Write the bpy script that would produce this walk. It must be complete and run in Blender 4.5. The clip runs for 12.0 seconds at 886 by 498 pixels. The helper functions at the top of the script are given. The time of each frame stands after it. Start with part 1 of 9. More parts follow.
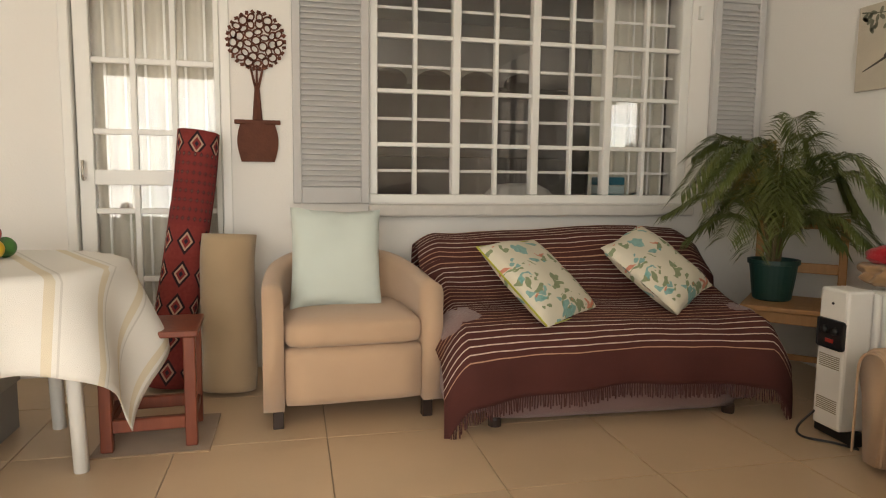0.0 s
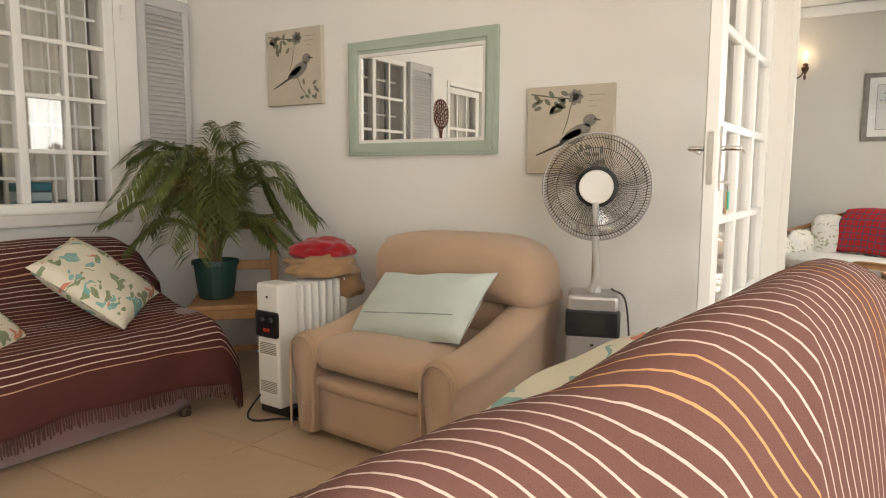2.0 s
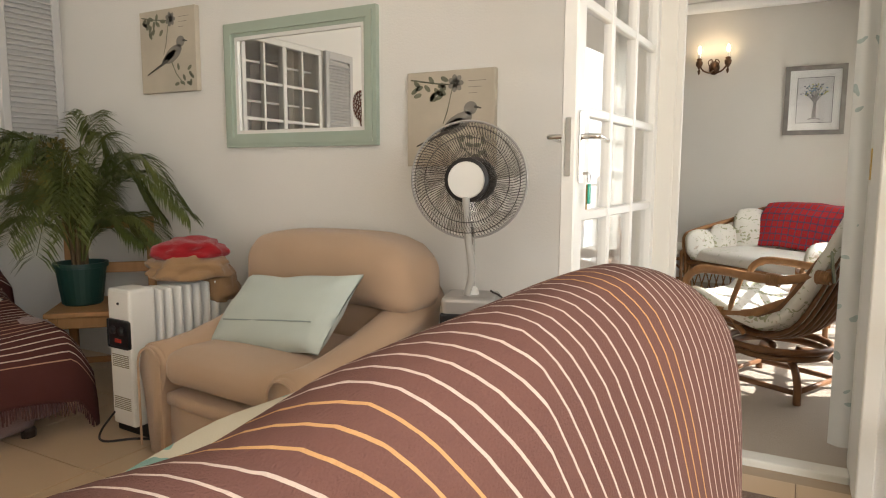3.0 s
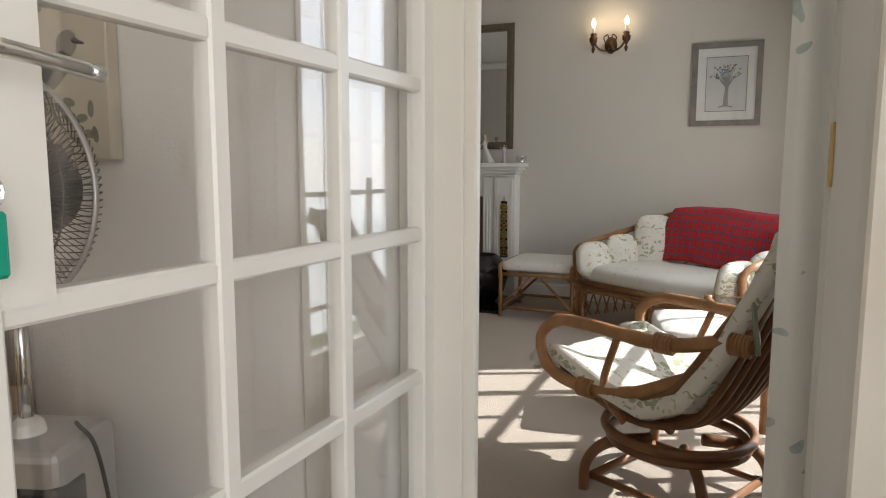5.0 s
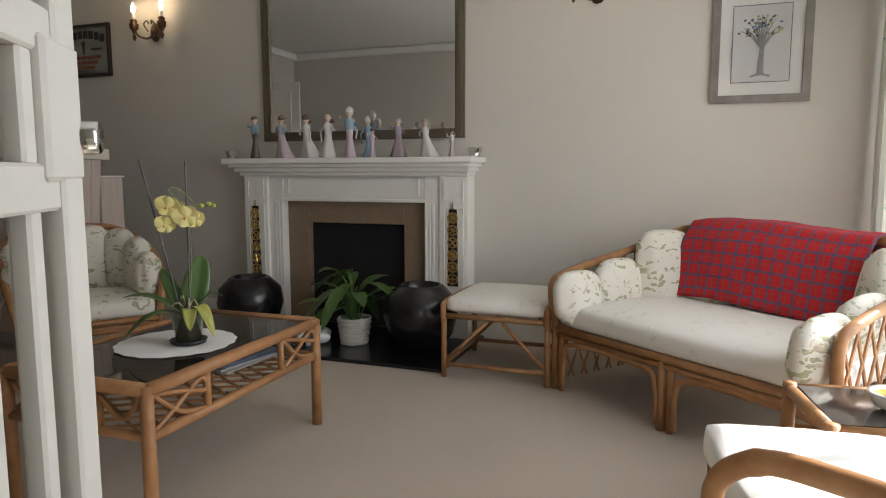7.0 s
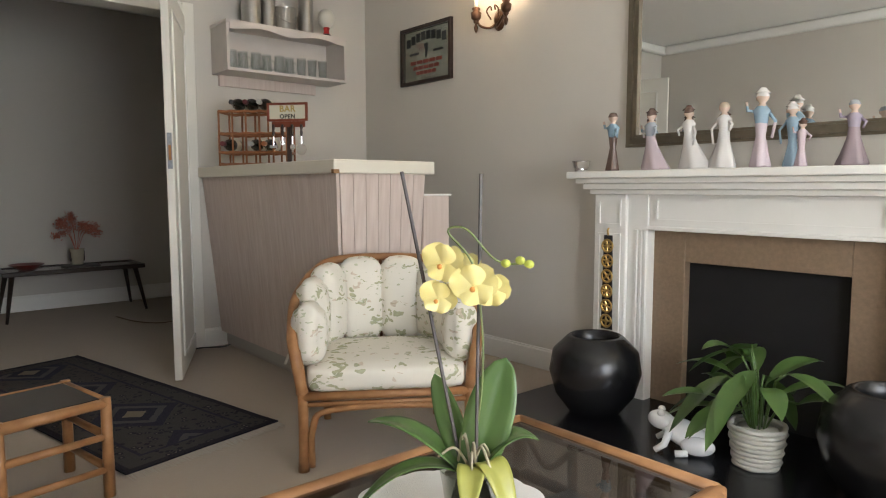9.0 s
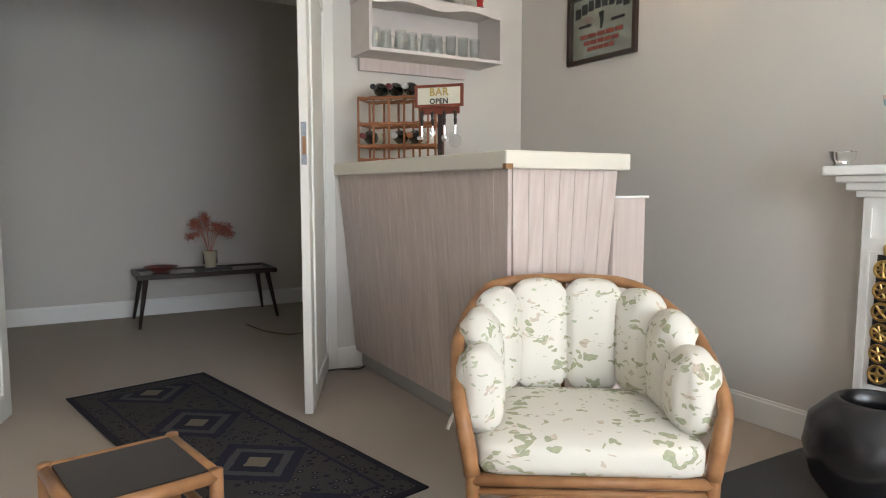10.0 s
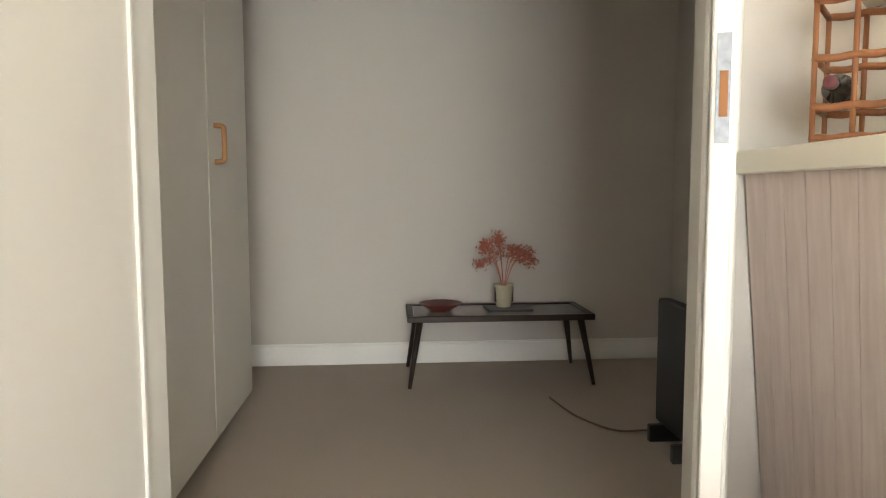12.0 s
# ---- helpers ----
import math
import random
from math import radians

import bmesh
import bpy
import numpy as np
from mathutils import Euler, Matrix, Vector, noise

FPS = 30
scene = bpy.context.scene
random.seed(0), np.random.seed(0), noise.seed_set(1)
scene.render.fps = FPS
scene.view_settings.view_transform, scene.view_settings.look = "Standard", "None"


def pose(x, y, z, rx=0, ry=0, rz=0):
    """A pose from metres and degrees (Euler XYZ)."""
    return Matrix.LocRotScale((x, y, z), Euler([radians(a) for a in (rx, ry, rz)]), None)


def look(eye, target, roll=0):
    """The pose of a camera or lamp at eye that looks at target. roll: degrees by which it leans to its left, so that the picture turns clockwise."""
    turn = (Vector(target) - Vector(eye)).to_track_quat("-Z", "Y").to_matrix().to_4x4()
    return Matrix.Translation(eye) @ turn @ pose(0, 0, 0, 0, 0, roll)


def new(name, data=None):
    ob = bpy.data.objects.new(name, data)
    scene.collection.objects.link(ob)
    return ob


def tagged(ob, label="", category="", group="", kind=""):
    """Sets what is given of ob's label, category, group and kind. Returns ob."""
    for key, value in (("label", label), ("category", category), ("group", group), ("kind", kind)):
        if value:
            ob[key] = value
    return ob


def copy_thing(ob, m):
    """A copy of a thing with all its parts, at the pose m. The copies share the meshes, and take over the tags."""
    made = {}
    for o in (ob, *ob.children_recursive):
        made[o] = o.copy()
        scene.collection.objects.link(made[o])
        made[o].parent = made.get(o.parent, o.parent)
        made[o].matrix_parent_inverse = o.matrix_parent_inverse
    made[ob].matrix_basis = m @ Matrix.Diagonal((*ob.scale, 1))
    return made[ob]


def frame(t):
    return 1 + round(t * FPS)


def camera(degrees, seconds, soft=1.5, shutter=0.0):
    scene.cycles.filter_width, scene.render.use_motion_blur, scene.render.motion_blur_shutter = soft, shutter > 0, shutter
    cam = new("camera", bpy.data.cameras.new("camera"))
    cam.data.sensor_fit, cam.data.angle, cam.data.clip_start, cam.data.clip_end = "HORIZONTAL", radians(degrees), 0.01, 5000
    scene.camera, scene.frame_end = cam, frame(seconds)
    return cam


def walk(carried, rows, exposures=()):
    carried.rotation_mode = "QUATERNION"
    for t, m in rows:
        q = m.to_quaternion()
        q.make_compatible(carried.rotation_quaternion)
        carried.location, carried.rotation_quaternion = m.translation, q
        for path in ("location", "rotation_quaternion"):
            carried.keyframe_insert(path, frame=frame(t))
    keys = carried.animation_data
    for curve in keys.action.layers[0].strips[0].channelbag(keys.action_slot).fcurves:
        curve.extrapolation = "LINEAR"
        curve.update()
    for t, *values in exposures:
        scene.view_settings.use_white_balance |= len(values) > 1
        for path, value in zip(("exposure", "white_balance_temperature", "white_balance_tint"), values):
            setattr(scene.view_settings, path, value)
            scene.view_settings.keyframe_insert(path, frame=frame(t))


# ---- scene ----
cam = camera(67.7, 12.0, soft=1.1)
PATH = [
    (0, (0.224, 0.122, 1.052), (0.664, 2.061, 0.837), 0.6),
    (0.5, (0.237, 0.197, 1.064), (1.161, 1.958, 0.856), 0.7),
    (1, (0.199, 0.198, 1.077), (1.514, 1.691, 0.868), 0.4),
    (1.5, (0.208, 0.152, 1.104), (1.746, 1.411, 0.887), 0.3),
    (2, (0.259, 0.092, 1.113), (1.945, 1.145, 0.894), 0.3),
    (2.5, (0.409, 0.004, 1.111), (2.153, 0.958, 0.888), 0.3),
    (3, (0.639, -0.09, 1.102), (2.388, 0.853, 0.871), 0.2),
    (3.5, (0.994, -0.121, 1.101), (2.767, 0.773, 0.862), 0.3),
    (3.7, (1.128, -0.131, 1.113), (2.928, 0.707, 0.869), 0.2),
    (5.5, (2.509, -0.106, 1.104), (4.351, 0.638, 0.869), 0.0),
    (6, (2.921, -0.042, 1.105), (4.776, 0.665, 0.866), -0.1),
    (6.5, (3.325, 0.04, 1.076), (5.212, 0.658, 0.838), 0.0),
    (6.7, (3.47, 0.075, 1.07), (5.37, 0.655, 0.838), -0.1),
    (7.2, (3.80, 0.345, 1.085), (5.625, 1.13, 0.86), 0.0),
    (7.75, (4.16, 0.585, 1.1), (5.90, 1.545, 0.885), 0.0),
    (8.3, (4.503, 0.572, 1.114), (6.151, 1.689, 0.917), 0.0),
    (8.5, (4.571, 0.698, 1.124), (6.124, 1.943, 0.928), 0.0),
    (9, (4.753, 1.011, 1.098), (6.043, 2.528, 0.911), -0.1),
    (9.5, (4.924, 1.348, 1.1), (6.008, 3.018, 0.911), -0.1),
    (10, (5.0, 1.765, 1.1), (5.992, 3.492, 0.911), 0.0),
    (10.5, (5.085, 2.239, 1.102), (5.961, 4.027, 0.91), 0.0),
    (11, (5.192, 2.734, 1.115), (5.789, 4.633, 0.926), 0.1),
    (11.5, (5.248, 3.19, 1.104), (5.715, 5.127, 0.923), -0.1),
    (12, (5.378, 3.582, 1.108), (5.531, 5.569, 0.942), -0.1),
]
walk(cam, [(t, look(eye, target, roll)) for t, eye, target, roll in PATH],
     exposures=[(0, 1.32, 6500, 10), (0.5, 1.78, 6300, 10), (1.0, 1.86, 6250, 10), (1.5, 1.80, 6250, 10), (2.0, 1.65, 6200, 10), (2.5, 1.60, 6150, 10), (3.5, 1.35, 6150, 10), (5.5, 0.90, 5800, 10), (6.0, 0.86, 5850, 10), (6.5, 1.10, 5900, 10), (8.5, 2.40, 5750, 10), (9.0, 2.72, 5850, 10), (9.5, 2.90, 5650, 10), (10.0, 3.22, 5550, 10), (10.5, 3.32, 5450, 10), (11.5, 3.90, 5750, 10), (12.0, 4.05, 6200, 10)])

# ---- world, sun and exposure ----
scene.view_settings.exposure = 0.0
world = bpy.data.worlds.new("world")
scene.world = world
world.use_nodes = True
_nt = world.node_tree
_sky = _nt.nodes.new("ShaderNodeTexSky")
_sky.sky_type = "NISHITA"
_sky.sun_disc = False
_sky.sun_elevation = radians(35)
_sky.sun_rotation = radians(155)
_nt.nodes["Background"].inputs["Strength"].default_value = 0.06
_nt.links.new(_sky.outputs["Color"], _nt.nodes["Background"].inputs["Color"])

SUN_FROM = Vector((0.35, -0.74, 0.57))
_sun = bpy.data.lights.new("sun", "SUN")
_sun.energy, _sun.angle, _sun.color = 5.0, radians(0.5), (1.0, 0.94, 0.85)
new("sun", _sun).matrix_world = look(SUN_FROM * 20, (0, 0, 0))


def area(name, eye, target, w, h, watts, color=(1, 1, 1)):
    la = bpy.data.lights.new(name, "AREA")
    la.shape, la.size, la.size_y, la.energy, la.color = "RECTANGLE", w, h, watts, color
    ob = new(name, la)
    ob.matrix_world = look(eye, target)
    return ob


# sky light in the open side of the veranda and in the living room window
area("sky_veranda", (-0.55, -2.5, 1.3), (-0.55, 3, 1.2), 3.5, 2.2, 54, (1.0, 0.95, 0.87))
area("sky_window", (6.02, -0.93, 1.2), (6.02, 3, 0.9), 2.75, 1.9, 27, (1.0, 0.97, 0.93))

# ---- materials ----


def mat(name, color, rough=0.6, metal=0.0, vary=0.12, scale=6.0, bump=0.0, bscale=80.0, spec=0.5, second=None, coat=0.0, sheen=0.0):
    """A surface with large soft variation, fine grain and relief."""
    m = bpy.data.materials.new(name)
    m.use_nodes = True
    n, l = m.node_tree.nodes, m.node_tree.links
    b = n["Principled BSDF"]
    b.inputs["Roughness"].default_value, b.inputs["Metallic"].default_value = rough, metal
    b.inputs["Specular IOR Level"].default_value = spec
    b.inputs["Coat Weight"].default_value = coat
    b.inputs["Sheen Weight"].default_value = sheen
    tc = n.new("ShaderNodeTexCoord")
    big = n.new("ShaderNodeTexNoise")
    big.inputs["Scale"].default_value, big.inputs["Detail"].default_value = scale, 5.0
    l.new(tc.outputs["Object"], big.inputs["Vector"])
    ramp = n.new("ShaderNodeMix")
    ramp.data_type = "RGBA"
    c = Vector(color)
    lo = Vector(second) if second else c * (1 - vary)
    hi = c if second else c * (1 + vary * 0.6)
    ramp.inputs[6].default_value, ramp.inputs[7].default_value = (*lo, 1), (*hi, 1)
    l.new(big.outputs["Fac"], ramp.inputs[0])
    l.new(ramp.outputs[2], b.inputs["Base Color"])
    if bump:
        fine = n.new("ShaderNodeTexNoise")
        fine.inputs["Scale"].default_value, fine.inputs["Detail"].default_value = bscale, 3.0
        l.new(tc.outputs["Object"], fine.inputs["Vector"])
        bp = n.new("ShaderNodeBump")
        bp.inputs["Strength"].default_value, bp.inputs["Distance"].default_value = bump, 0.01
        l.new(fine.outputs["Fac"], bp.inputs["Height"])
        l.new(bp.outputs["Normal"], b.inputs["Normal"])
    return m


def glass(name, color=(1, 1, 1), rough=0.0, ior=1.45):
    m = bpy.data.materials.new(name)
    m.use_nodes = True
    b = m.node_tree.nodes["Principled BSDF"]
    b.inputs["Base Color"].default_value = (*color, 1)
    b.inputs["Roughness"].default_value, b.inputs["IOR"].default_value = rough, ior
    b.inputs["Transmission Weight"].default_value = 1.0
    return m


def pane_glass(name, tint=(1, 1, 1)):
    """Thin flat window glass: clear, with a mirror image that grows at a slant."""
    m = bpy.data.materials.new(name)
    m.use_nodes = True
    n, l = m.node_tree.nodes, m.node_tree.links
    n.remove(n["Principled BSDF"])
    tr, gl, mx, fr = n.new("ShaderNodeBsdfTransparent"), n.new("ShaderNodeBsdfGlossy"), n.new("ShaderNodeMixShader"), n.new("ShaderNodeLayerWeight")
    tr.inputs["Color"].default_value = (*tint, 1)
    gl.inputs["Roughness"].default_value = 0.0
    fr.inputs["Blend"].default_value = 0.5
    p4, mu, ad = n.new("ShaderNodeMath"), n.new("ShaderNodeMath"), n.new("ShaderNodeMath")
    p4.operation, mu.operation, ad.operation = "POWER", "MULTIPLY", "ADD"
    p4.inputs[1].default_value, mu.inputs[1].default_value, ad.inputs[1].default_value = 4.0, 0.7, 0.075
    l.new(fr.outputs["Facing"], p4.inputs[0])
    l.new(p4.outputs[0], mu.inputs[0])
    l.new(mu.outputs[0], ad.inputs[0])
    l.new(ad.outputs[0], mx.inputs["Fac"])
    l.new(tr.outputs["BSDF"], mx.inputs[1])
    l.new(gl.outputs["BSDF"], mx.inputs[2])
    l.new(mx.outputs["Shader"], n["Material Output"].inputs["Surface"])
    return m


WALL_OUT = mat("white_wall_paint", (0.80, 0.78, 0.74), 0.85, vary=0.05, scale=1.3, bump=0.15, bscale=120)
WALL_IN = mat("stone_grey_wall_paint", (0.58, 0.55, 0.50), 0.85, vary=0.04, scale=1.1, bump=0.08, bscale=150)
CEIL = mat("ceiling_paint", (0.80, 0.79, 0.76), 0.9, vary=0.03, scale=1.0)
TRIM = mat("white_gloss_paint", (0.80, 0.79, 0.75), 0.35, vary=0.05, scale=4, bump=0.05, bscale=30)
CREAM = mat("cream_door_paint", (0.74, 0.72, 0.66), 0.45, vary=0.05, scale=3, bump=0.06, bscale=30)
GREYPAINT = mat("grey_shutter_paint", (0.52, 0.51, 0.50), 0.55, vary=0.07, scale=5)
CARPET = mat("beige_carpet", (0.46, 0.385, 0.30), 0.95, vary=0.10, scale=2.2, bump=0.6, bscale=420, spec=0.1, sheen=0.2)
GROUT = mat("tile_grout", (0.42, 0.33, 0.24), 0.9, vary=0.2, scale=8)
# Darker wall colour stands for weak light in the back room and bar.
DARKROOM = mat("shade_toned_room_paint", (0.42, 0.40, 0.37), 0.9, vary=0.05)
PANE = pane_glass("window_glass")
MIRROR = mat("mirror_silver", (0.88, 0.89, 0.88), 0.0, 1.0, vary=0.0)

# ---- mesh helpers ----


def part(name, bm, material, parent=None, label="", smooth=False):
    me = bpy.data.meshes.new(name)
    bmesh.ops.recalc_face_normals(bm, faces=bm.faces[:])
    bm.to_mesh(me)
    bm.free()
    if smooth:
        for p in me.polygons:
            p.use_smooth = True
    if material:
        me.materials.append(material)
    ob = new(name, me)
    ob.parent = parent
    if label:
        tagged(ob, label)
    return ob


def thing(name, label, category, at=None, group="", kind=""):
    ob = new(name)
    if at is not None:
        ob.matrix_basis = at
    return tagged(ob, label, category, group, kind)


def box(bm, x0, x1, y0, y1, z0, z1, bevel=0.0, seg=2, m=None):
    r = bmesh.ops.create_cube(bm, size=1.0)
    vs = r["verts"]
    bmesh.ops.scale(bm, vec=(abs(x1 - x0), abs(y1 - y0), abs(z1 - z0)), verts=vs)
    bmesh.ops.translate(bm, vec=((x0 + x1) / 2, (y0 + y1) / 2, (z0 + z1) / 2), verts=vs)
    if m is not None:
        bmesh.ops.transform(bm, matrix=m, verts=vs)
    if bevel:
        es = list({e for v in vs for e in v.link_edges})
        bmesh.ops.bevel(bm, geom=es, offset=bevel, segments=seg, profile=0.5, affect="EDGES")
    return bm


def boxm(x0, x1, y0, y1, z0, z1, bevel=0.0, seg=2):
    return box(bmesh.new(), x0, x1, y0, y1, z0, z1, bevel, seg)


def structure(name, bm, material, label, category):
    return tagged(part(name, bm, material), label, category, kind="structure")


def wall_with_holes(bm, axis, c0, c1, a0, a1, z0, z1, holes):
    """A wall between c0 and c1 across, from a0 to a1 along; holes: (a0, a1, z0, z1), left to right."""
    def put(p0, p1, q0, q1):
        if p1 - p0 > 1e-4 and q1 - q0 > 1e-4:
            if axis == "x":
                box(bm, p0, p1, c0, c1, q0, q1)
            else:
                box(bm, c0, c1, p0, p1, q0, q1)
    at = a0
    for h0, h1, g0, g1 in holes:
        put(at, h0, z0, z1)
        put(h0, h1, z0, g0)
        put(h0, h1, g1, z1)
        at = h1
    put(at, a1, z0, z1)
    return bm


def curve_points(pts, n):
    """Catmull-Rom through pts, n steps to each stretch."""
    p = [Vector(q) for q in pts]
    p = [p[0] * 2 - p[1]] + p + [p[-1] * 2 - p[-2]]
    out = []
    for i in range(1, len(p) - 2):
        for k in range(n):
            t = k / n
            a, b, c, d = p[i - 1], p[i], p[i + 1], p[i + 2]
            out.append(0.5 * ((2 * b) + (c - a) * t + (2 * a - 5 * b + 4 * c - d) * t * t + (3 * b - a - 3 * c + d) * t * t * t))
    out.append(p[-2])
    return out


def tube(bm, pts, r, sides=8, smooth_steps=0, taper=None, knots=0.0, closed=False):
    """A round rod along pts; knots: a swelling every so many metres, as on cane."""
    path = curve_points(pts, smooth_steps) if smooth_steps else [Vector(q) for q in pts]
    if closed:
        path = path[:-1] if (path[0] - path[-1]).length < 1e-5 else path
    n = len(path)
    rings, run = [], 0.0
    side = None
    for i, q in enumerate(path):
        if closed:
            d = path[(i + 1) % n] - path[i - 1]
        else:
            d = path[min(i + 1, n - 1)] - path[max(i - 1, 0)]
        d = d.normalized() if d.length else Vector((0, 0, 1))
        if side is None:
            side = d.cross(Vector((0, 0, 1)) if abs(d.z) < 0.9 else Vector((1, 0, 0))).normalized()
        side = (side - d * side.dot(d)).normalized()
        up = d.cross(side)
        if i:
            run += (path[i] - path[i - 1]).length
        rr = r if taper is None else r + (taper - r) * i / (n - 1)
        if knots and (run % knots) < 0.02:
            rr *= 1.12
        rings.append([bm.verts.new(q + side * (rr * math.cos(2 * math.pi * k / sides)) + up * (rr * math.sin(2 * math.pi * k / sides))) for k in range(sides)])
    m = n if closed else n - 1
    for i in range(m):
        a, b = rings[i], rings[(i + 1) % n]
        for k in range(sides):
            bm.faces.new((a[k], a[(k + 1) % sides], b[(k + 1) % sides], b[k]))
    if not closed:
        bm.faces.new(rings[0][::-1])
        bm.faces.new(rings[-1])
    return bm


def tubem(pts, r, **k):
    return tube(bmesh.new(), pts, r, **k)


def lathe(bm, profile, sides=24, centre=(0, 0, 0), m=None):
    """Turned shape from (radius, height) pairs."""
    rings = []
    for r, z in profile:
        rings.append([bm.verts.new((centre[0] + max(r, 1e-4) * math.cos(2 * math.pi * k / sides), centre[1] + max(r, 1e-4) * math.sin(2 * math.pi * k / sides), centre[2] + z)) for k in range(sides)])
    for a, b in zip(rings, rings[1:]):
        for k in range(sides):
            bm.faces.new((a[k], a[(k + 1) % sides], b[(k + 1) % sides], b[k]))
    bm.faces.new(rings[0][::-1])
    bm.faces.new(rings[-1])
    if m is not None:
        bmesh.ops.transform(bm, matrix=m, verts=[v for g in rings for v in g])
    return bm


def sheet(bm, f, nu, nv, thick=0.0):
    """A bent sheet: f(u, v) gives the place; thick adds a back."""
    g = [[bm.verts.new(f(i / nu, j / nv)) for j in range(nv + 1)] for i in range(nu + 1)]
    faces = [bm.faces.new((g[i][j], g[i + 1][j], g[i + 1][j + 1], g[i][j + 1])) for i in range(nu) for j in range(nv)]
    if thick:
        bmesh.ops.recalc_face_normals(bm, faces=faces)
        bmesh.ops.solidify(bm, geom=faces, thickness=thick)
    return bm


def pillow(bm, w, h, d, nu=20, nv=16, pinch=0.06, wave=0.01, seed=0):
    """A stuffed cushion in the x-z plane, about the origin, bulging along y."""
    def f(sign):
        def g(u, v):
            a, b = 2 * u - 1, 2 * v - 1
            px = a * (1 - pinch * (1 - abs(b) ** 2.0) * abs(a) ** 3)
            pz = b * (1 - pinch * (1 - abs(a) ** 2.0) * abs(b) ** 3)
            bul = (max(0, 1 - abs(a) ** 2.6) * max(0, 1 - abs(b) ** 2.6)) ** 0.45
            k = noise.noise(Vector((a * 1.7 + seed, b * 1.7, sign * 3.1)))
            return Vector((px * w / 2, sign * (bul * d / 2 * (1 + 0.25 * k) + 0.002), pz * h / 2 + wave * k))
        return g
    sheet(bm, f(1), nu, nv)
    sheet(bm, f(-1), nu, nv)
    bmesh.ops.remove_doubles(bm, verts=bm.verts[:], dist=0.0045)
    return bm


def soft_box(bm, x0, x1, y0, y1, z0, z1, r=0.05, puff=0.02, n=10, m=None):
    """An upholstered block: rounded edges and slightly swollen faces."""
    c = Vector(((x0 + x1) / 2, (y0 + y1) / 2, (z0 + z1) / 2))
    hx, hy, hz = (x1 - x0) / 2, (y1 - y0) / 2, (z1 - z0) / 2
    r = min(r, hx, hy, hz)
    tmp = {}

    def vert(i, j, k):
        key = (i, j, k)
        if key not in tmp:
            tmp[key] = bm.verts.new((2 * i / n - 1, 2 * j / n - 1, 2 * k / n - 1))
        return tmp[key]
    for s in (0, n):
        for i in range(n):
            for j in range(n):
                for q in (lambda a, b: (s, a, b), lambda a, b: (a, s, b), lambda a, b: (a, b, s)):
                    bm.faces.new((vert(*q(i, j)), vert(*q(i + 1, j)), vert(*q(i + 1, j + 1)), vert(*q(i, j + 1))))
    allv = list(tmp.values())
    for v in allv:
        p = v.co.copy()
        q = Vector((p.x * hx, p.y * hy, p.z * hz))
        core = Vector((max(-(hx - r), min(hx - r, q.x)), max(-(hy - r), min(hy - r, q.y)), max(-(hz - r), min(hz - r, q.z))))
        d = q - core
        if d.length > 1e-6:
            q = core + d.normalized() * min(r, d.length * 1.0) if d.length > r else q
        sw = puff * (1 - p.x * p.x) * (1 - p.y * p.y) if abs(p.z) > 0.99 else puff * (1 - p.x * p.x) * (1 - p.z * p.z) if abs(p.y) > 0.99 else puff * (1 - p.y * p.y) * (1 - p.z * p.z) if abs(p.x) > 0.99 else 0
        nrm = Vector((round(p.x) if abs(p.x) > 0.99 else 0, round(p.y) if abs(p.y) > 0.99 else 0, round(p.z) if abs(p.z) > 0.99 else 0))
        v.co = c + q + nrm * sw
        if m is not None:
            v.co = m @ v.co
    return bm

# ---- more materials: cloth, cane, wood ----


def node_mat(name, rough=0.8):
    m = bpy.data.materials.new(name)
    m.use_nodes = True
    b = m.node_tree.nodes["Principled BSDF"]
    b.inputs["Roughness"].default_value = rough
    b.inputs["Specular IOR Level"].default_value = 0.3
    return m, m.node_tree.nodes, m.node_tree.links, b


def math_node(n, l, op, a, b=None):
    k = n.new("ShaderNodeMath")
    k.operation = op
    for i, v in enumerate((a, b)):
        if v is None:
            continue
        if isinstance(v, (int, float)):
            k.inputs[i].default_value = v
        else:
            l.new(v, k.inputs[i])
    return k.outputs[0]


def mix_node(n, l, fac, a, b):
    k = n.new("ShaderNodeMix")
    k.data_type = "RGBA"
    for i, v in ((0, fac), (6, a), (7, b)):
        if isinstance(v, tuple):
            k.inputs[i].default_value = (*v, 1)
        elif isinstance(v, (int, float)):
            k.inputs[i].default_value = v
        else:
            l.new(v, k.inputs[i])
    return k.outputs[2]


def noise_node(n, l, vec, scale, detail=3.0):
    k = n.new("ShaderNodeTexNoise")
    k.inputs["Scale"].default_value, k.inputs["Detail"].default_value = scale, detail
    l.new(vec, k.inputs["Vector"])
    return k.outputs["Fac"]


def weave_bump(n, l, b, vec, scale=500, strength=0.4):
    bp = n.new("ShaderNodeBump")
    bp.inputs["Strength"].default_value, bp.inputs["Distance"].default_value = strength, 0.004
    l.new(noise_node(n, l, vec, scale), bp.inputs["Height"])
    l.new(bp.outputs["Normal"], b.inputs["Normal"])


